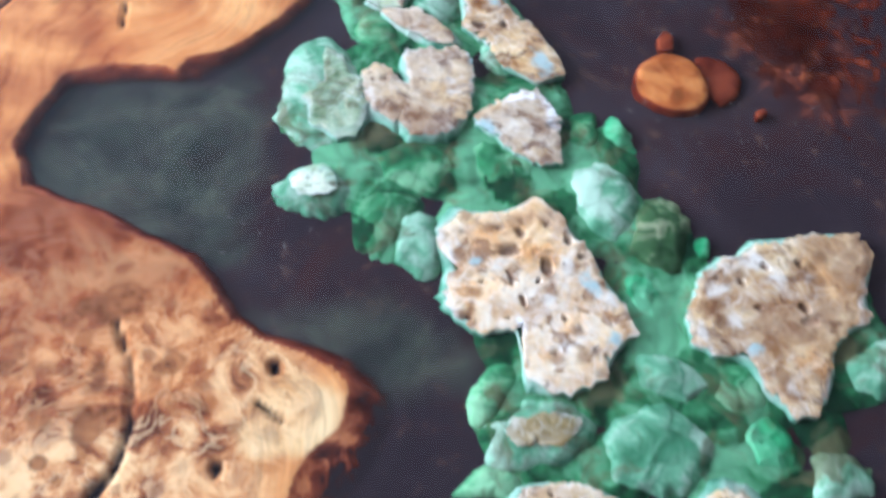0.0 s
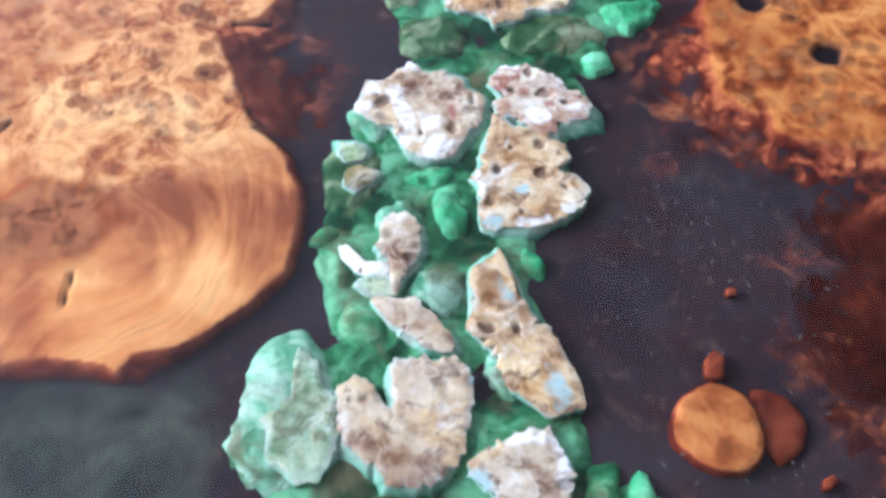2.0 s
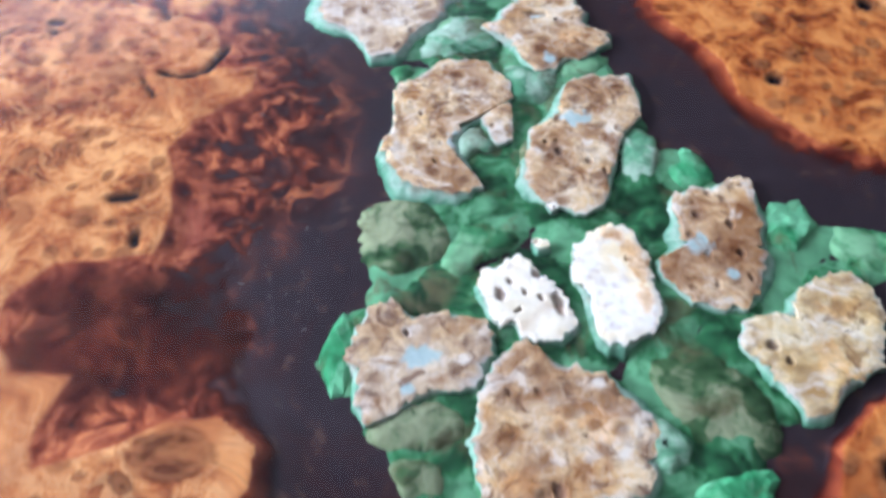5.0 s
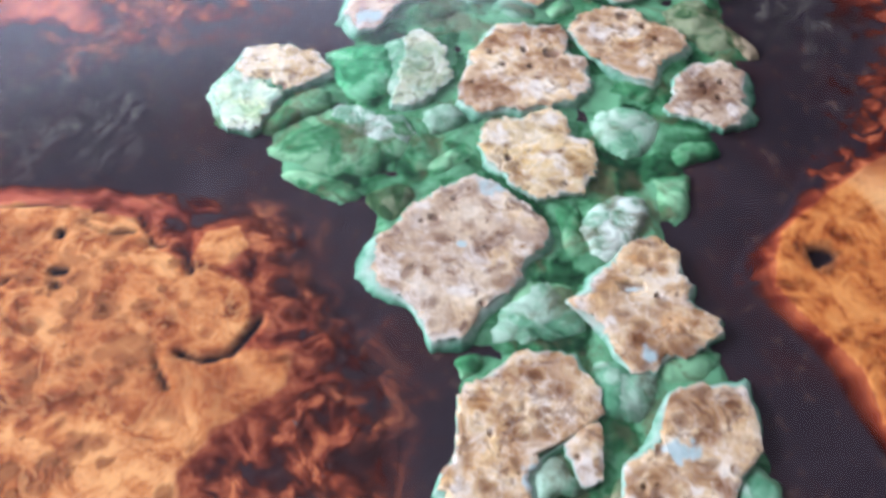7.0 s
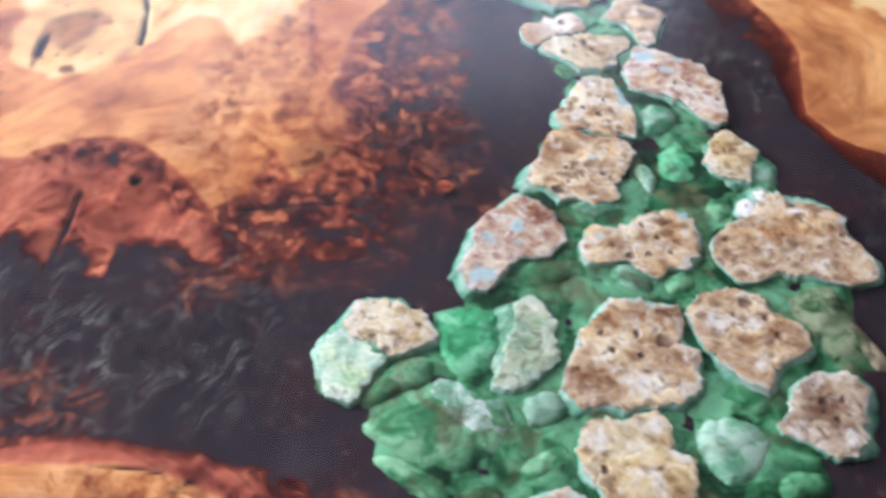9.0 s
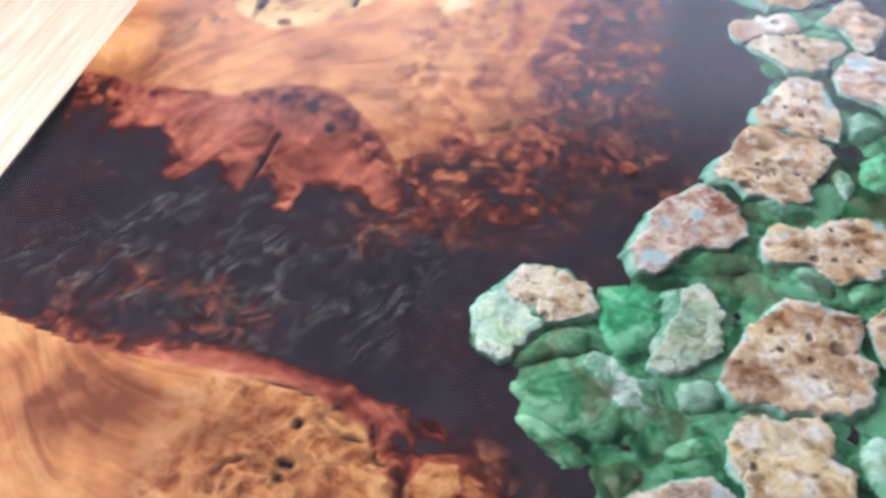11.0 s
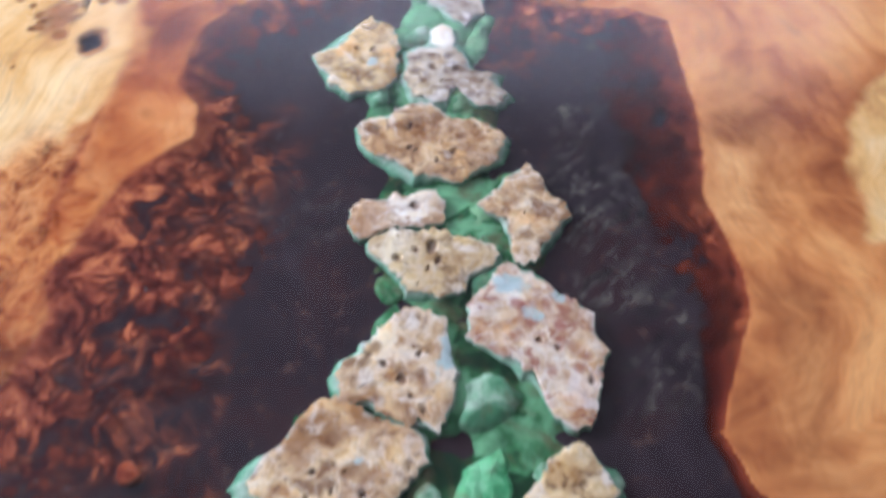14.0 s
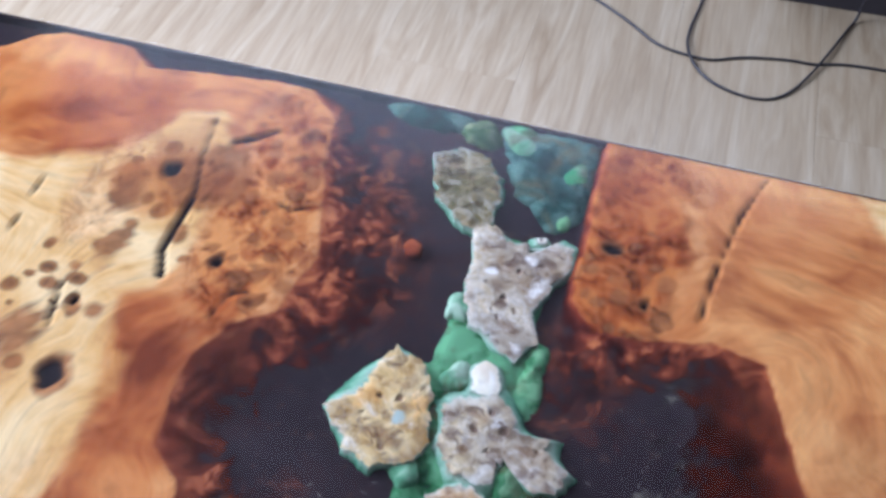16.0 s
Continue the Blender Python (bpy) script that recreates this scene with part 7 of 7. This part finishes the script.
deep("green", 4, 235, 717, 8, 11, 15, 13, 13, 14, 9, 8, 9, 12, 17, 14, 10, 8)
deep("olive", 2.5, 279, 821, 13, 11, 13, 24, 22, 22, 25, 14, 13, 14, 20, 22, 27, 19)
deep("green", 4, 234, 779, 12, 10, 9, 10, 9, 10, 14, 13, 8, 7, 7, 10, 13, 11)
deep("green", 4, 149, 844, 17, 19, 17, 10, 9, 9, 11, 15, 22, 13, 11, 10, 9, 11)
deep("pale", 2, 190, 842, 10, 9, 8, 8, 9, 11, 13, 9, 9, 9, 8, 8, 11, 11)
deep("green", 4, 212, 841, 9, 9, 11, 8, 7, 7, 8, 11, 9, 10, 8, 7, 7, 10)
deep("pale", 2, 213, 953, 11, 13, 11, 13, 12, 11, 13, 10, 10, 13, 13, 12, 13, 10)
deep("crystal", 3, 219, 919, 11, 11, 13, 20, 14, 13, 14, 12, 12, 14, 15, 18, 14, 12)
deep("pale", 2, 202, 909, 6, 5, 6, 8, 11, 9, 8, 6, 5, 6, 8, 12, 8, 8)
deep("pale", 2, 176, 886, 14, 11, 8, 5, 5, 5, 7, 16, 9, 7, 7, 6, 6, 8)
deep("pale", 2, 251, 922, 21, 18, 19, 17, 16, 20, 24, 21, 17, 16, 20, 18, 20, 22)
deep("green", 4, 165, 992, 9, 7, 6, 7, 8, 7, 9, 7, 6, 6, 8, 8, 7, 7)
deep("green", 4, 190, 1036, 11, 8, 8, 9, 9, 10, 12, 9, 8, 10, 9, 8, 8, 11)
deep("pale", 2, 203, 1004, 8, 14, 13, 11, 8, 7, 8, 11, 11, 12, 13, 8, 7, 6)
deep("green", 4, 238, 890, 8, 9, 13, 10, 9, 10, 8, 9, 11, 10, 12, 9, 9, 9)
deep("pale", 2, 131, 1091, 5, 5, 7, 8, 6, 6, 7, 7, 6, 6, 8, 7, 7, 6)
deep("green", 4, 166, 1098, 8, 8, 9, 10, 8, 7, 9, 9, 8, 8, 11, 9, 9, 10)
deep("pale", 2, 138, 1134, 7, 6, 7, 10, 7, 6, 5, 7, 8, 8, 8, 6, 6, 8)
deep("pale", 2, 130, 1166, 6, 5, 5, 6, 9, 8, 6, 5, 6, 7, 6, 7, 10, 7)
deep("crystal", 3, 132, 1274, 7, 7, 9, 11, 10, 11, 12, 8, 7, 7, 10, 12, 14, 8)
deep("pale", 2, 163, 1253, 4, 4, 6, 8, 6, 6, 6, 4, 4, 5, 8, 6, 6, 5)
saw("olive", 116, 1231, 14.6, 14.1, 15.4, 17.2, 20.2, 23.2, 24.6, 25.0, 18.8, 15.9, 15.4, 15.6, 15.0, 16.4, 24.3, 27.5, 21.1, 16.3)
deep("teal", 2.2, 145, 1244, 12, 11, 13, 18, 14, 14, 18, 13, 11, 12, 16, 16, 15, 16)
deep("teal", 2.2, 156, 1269, 11, 12, 12, 9, 8, 10, 16, 11, 10, 10, 11, 10, 11, 12)
deep("olive", 2.5, 114, 1267, 9, 8, 9, 12, 10, 9, 12, 12, 9, 9, 8, 9, 12, 12)
# the next three stand in for patches of green resin, built as sunk stones
deep("teal", 2.2, 151, 1253, 20, 21, 30, 29, 29, 35, 30, 21, 18, 19, 25, 41, 31, 22)
deep("green", 4, 166, 1144, 4, 5, 6, 15, 17, 8, 6, 5, 6, 10, 16, 20, 7, 5)
deep("teal", 2.2, 89, 1274, 21, 20, 10, 8, 8, 9, 15, 25, 17, 11, 10, 10, 13, 17)
deep("green", 4, 162, 1226, 3, 3, 5, 14, 7, 4, 3, 3, 4, 7, 9, 9, 4, 3)
deep("green", 4, 165, 1144, 3, 3, 4, 8, 9, 5, 4, 4, 4, 4, 8, 10, 6, 3)
deep("green", 2, 81, 780, 13.3, 19.2, 21.4, 16.6, 11.8, 8.5, 7.3, 6.9, 7.1, 8.4, 12.0, 20.0, 15.6, 10.2, 7.6, 6.8, 7.2, 8.8)
deep("pale", 1.6, 132, 1266, 8.9, 7.8, 7.5, 6.6, 6.7, 7.7, 10.5, 12.0, 10.8, 7.3, 6.1, 5.8, 6.3, 7.8, 10.4, 13.8, 13.4, 11.8)
deep("crystal", 1.8, 162, 1249, 4.8, 5.1, 6.2, 9.2, 8.3, 6.8, 6.3, 5.7, 5.3, 5.6, 6.8, 7.5, 8.8, 8.7, 7.5, 7.4, 6.4, 5.2)
deep("pale", 1.0, 160, 594, 9.9, 7.4, 8.7, 12.3, 11.9, 9.9, 8.8, 8.8, 8.4, 7.7, 8.0, 9.6, 8.0, 5.6, 4.7, 5.0, 8.3, 12.6)
deep("pale", 1.4, 193, 449, 8.5, 9.0, 9.6, 10.3, 12.9, 16.0, 9.2, 6.3, 5.4, 5.4, 6.1, 8.2, 10.7, 10.1, 9.2, 8.2, 8.3, 9.2)

green_bed([spot for spot in SPOTS if spot[1] < 1215])


def chip(depth, lobe, x, y, *ring):
    """A piece of wood caught in the resin."""
    SEED[0] += 1.37
    seed, x, y, n = SEED[0], x / 1000, y / 1000, 40
    radii, angle = outline(ring, n, 0.0008, seed)
    k = np.array([0.25, 0.5, 0.75, 0.94, 1.0, 1.03])
    down = np.array([0, 0.0, 0.0001, 0.0003, 0.0010, 0.005]) + 0.0010 + 0.006 * depth
    px, py = np.concatenate([[0.0], np.outer(k, radii * np.cos(angle)).ravel()]), np.concatenate([[0.0], np.outer(k, radii * np.sin(angle)).ravel()])
    pz = TOP - np.concatenate([[down[0]], np.repeat(down, n)])
    faces = [(0, 1 + i, 1 + (i + 1) % n) for i in range(n)]
    for r in range(len(k) - 1):
        a, b = 1 + r * n, 1 + (r + 1) * n
        faces += [(a + i, b + i, b + (i + 1) % n, a + (i + 1) % n) for i in range(n)]
    ob = on_table(mesh_object("wood_chip", np.stack([px + x, py + y, pz], 1).tolist(), faces, WOOD))
    # rim gets extra depth, which paints the resin's darkening round the chip
    deepness = np.concatenate([[depth], np.repeat(depth + np.clip((k - 0.95) * 6, 0, 1), n)])
    for key, values in (("depth", deepness), ("tear", 0 * px), ("dark", 0 * px), ("knot", 0 * px), ("pale", 0 * px), ("burl", 0 * px + 0.7), ("red", 0 * px + 0.8), ("still", 0 * px), ("warm", 0 * px + 0.65), ("lobe", 0 * px + lobe), ("bark", 0 * px), ("cloudy", 0 * px), ("rust", 0 * px)):
        attribute(ob, key, values)
    grain = np.stack([px, py, np.hypot(px, py) + 0.3 * px], -1)
    ob.data.attributes.new("grain", "FLOAT_VECTOR", "POINT").data.foreach_set("vector", grain.astype(np.float32).ravel())
    tagged(ob, "orange brown wood chip caught in the resin")


chip(0.0, 0, 187, 232, 14.1, 15.3, 16.3, 15.7, 15.3, 15.6, 14.9, 15.3, 16.9, 15.5)
chip(0.12, 0, 193, 254, 3.5, 5.3, 6.3, 4.1, 3.8, 3.5, 5.0, 5.3, 5.0, 3.3)
chip(0.32, 0, 207, 231, 9.4, 9.4, 11.4, 14.2, 8.3, 6.2, 7.2, 14.4, 11.4, 9.6)
chip(0.15, 0, 216, 209, 2.9, 3.3, 2.3, 1.8, 2.1, 2.4, 3.1, 2.4, 1.6, 1.7)
chip(0.1, 0, 103, 1190, 3.8, 4.3, 3.9, 5.2, 4.6, 4.0, 3.4, 4.4, 4.6, 4.7)
chip(0.12, 0, 99, 896, 4.9, 3.7, 3.9, 4.7, 4.5, 4.2, 3.8, 4.2, 4.5, 4.3)
chip(0.2, 0, 208, 282, 2.0, 2.3, 1.6, 1.8, 2.0, 1.9, 2.5, 1.6, 1.7, 2.1)


def crumbs():
    """Tiny pale crumbs hanging in the dark resin."""
    rng = random.Random(5)
    verts, faces = [], []
    for cx, cy, rx, ry, count in CRUMBS:
        for _ in range(count):
            a, r = rng.uniform(0, 2 * math.pi), math.sqrt(rng.random())
            x, y, z = cx + rx * r * math.cos(a), cy + ry * r * math.sin(a), TOP - rng.uniform(0.0015, 0.0044)
            long, wide, turn = rng.choice((0.0004, 0.0005, 0.0008, 0.0014)), rng.uniform(0.0002, 0.0005), rng.uniform(0, 3.14)
            first = len(verts)
            for i in range(7):
                b = 2 * math.pi * i / 7
                u, v = long * math.cos(b) * rng.uniform(0.6, 1.2), wide * math.sin(b) * rng.uniform(0.6, 1.2)
                verts.append((x + u * math.cos(turn) - v * math.sin(turn), y + u * math.sin(turn) + v * math.cos(turn), z - 0.0004))
            verts.append((x, y, z))
            faces += [(first + i, first + (i + 1) % 7, first + 7) for i in range(7)]
    tagged(on_table(mesh_object("resin_crumbs", verts, faces, FLAKE)), "tiny pale crumbs floating in dark resin", kind="stuff")


crumbs()


def table_leg(x, y):
    bm = bmesh.new()
    box(bm, x - 0.03, y - 0.03, 0.006, x + 0.03, y + 0.03, TOP - THICK, 0.004)
    box(bm, x - 0.045, y - 0.045, 0.0, x + 0.045, y + 0.045, 0.006, 0.002)
    tagged(on_table(part("leg", bm, STEEL, None)), "black square steel leg")


for lx in (LEFT + 0.07, RIGHT - 0.07):
    for ly in (NEAR + 0.1, FAR - 0.16):
        table_leg(lx, ly)


# the table's far end is cut slightly out of square
for ob in table.children:
    if ob.name.split(".")[0] in ("clear_coat", "edge_band", "resin_bed", "silt_layer", "wood_slab"):
        co = np.empty(len(ob.data.vertices) * 3, np.float32)
        ob.data.vertices.foreach_get("co", co)
        co = co.reshape(-1, 3)
        co[:, 1] -= 0.028 * (co[:, 0] - 0.07) * np.clip((co[:, 1] - 1.20) / 0.078, 0, 1)
        ob.data.vertices.foreach_set("co", co.ravel())


# ---- beyond the table ----
def cable(points, label, radius=0.0024):
    curve = bpy.data.curves.new("cable", "CURVE")
    curve.dimensions, curve.bevel_depth, curve.bevel_resolution = "3D", radius, 3
    line = curve.splines.new("NURBS")
    line.points.add(len(points) - 1)
    for p, (x, y, z) in zip(line.points, points):
        p.co = (x, y, z, 1)
    line.use_endpoint_u, line.order_u = True, 3
    curve.materials.append(BLACK)
    tagged(new("cable", curve), label, "cable", "cables on the floor")


R = 0.0026
cable([(-0.30, 2.62, R), (-0.12, 2.52, R), (0.048, 2.416, R), (0.123, 2.361, R), (0.169, 2.316, R), (0.223, 2.303, R), (0.266, 2.299, R), (0.31, 2.323, R), (0.393, 2.338, R), (0.43, 2.334, R), (0.484, 2.353, R), (0.60, 2.350, R), (0.80, 2.40, R), (1.05, 2.43, R)], "thin black cable lying along the floor")
cable([(0.245, 2.60, R), (0.233, 2.468, R), (0.217, 2.364, R), (0.222, 2.306, 3 * R), (0.252, 2.256, R), (0.305, 2.226, R), (0.362, 2.222, R), (0.400, 2.256, R), (0.439, 2.333, 3 * R), (0.482, 2.448, R), (0.494, 2.474, R), (0.497, 2.4765, 0.03), (0.499, 2.4765, 0.12), (0.500, 2.4765, 0.40)], "black cable looped over another on the floor")


def low_cabinet():
    base = tagged(new("low_cabinet"), "low dark laminate cabinet standing on the oak floor", "cabinet")
    base.location = (0.96, 2.72, 0)
    part("plinth", box(bmesh.new(), -0.6, -0.215, 0, 0.8, 0.22, 0.07, 0.002), CABINET, base)
    part("body", box(bmesh.new(), -0.6, -0.21, 0.07, 0.8, 0.22, 0.48, 0.003), CABINET, base)
    for k in range(2):
        door = part("door", box(bmesh.new(), -0.597 + k * 0.7, -0.229, 0.075, 0.097 + k * 0.7, -0.211, 0.475, 0.002), CABINET, base)
        part("handle", box(bmesh.new(), 0.05 + k * 0.05, -0.245, 0.22, 0.06 + k * 0.05, -0.229, 0.33, 0.002), STEEL, door)


low_cabinet()


def window(name, m, wide, high):
    """A white frame with a middle bar, set in the wall's opening."""
    ob = tagged(new(name), "white framed window, assumed and out of view", "window", kind="structure")
    ob.matrix_world = m
    w, h = wide / 2, high / 2
    for size in ((-w, -0.03, -h, -w + 0.06, 0.03, h), (w - 0.06, -0.03, -h, w, 0.03, h), (-w + 0.06, -0.03, -h, w - 0.06, 0.03, -h + 0.06),
                 (-w + 0.06, -0.03, h - 0.06, w - 0.06, 0.03, h), (-0.03, -0.03, -h + 0.06, 0.03, 0.03, h - 0.06)):
        part("window_frame", box(bmesh.new(), *size, 0.004), FRAME, ob)


# neither window is seen; both are assumed, to let in daylight
window("window_1", pose(-2.28, 1.3, 1.55, 0, 0, 90), 2.0, 1.4)
window("window_2", pose(-0.35, 3.08, 1.75), 2.3, 1.5)
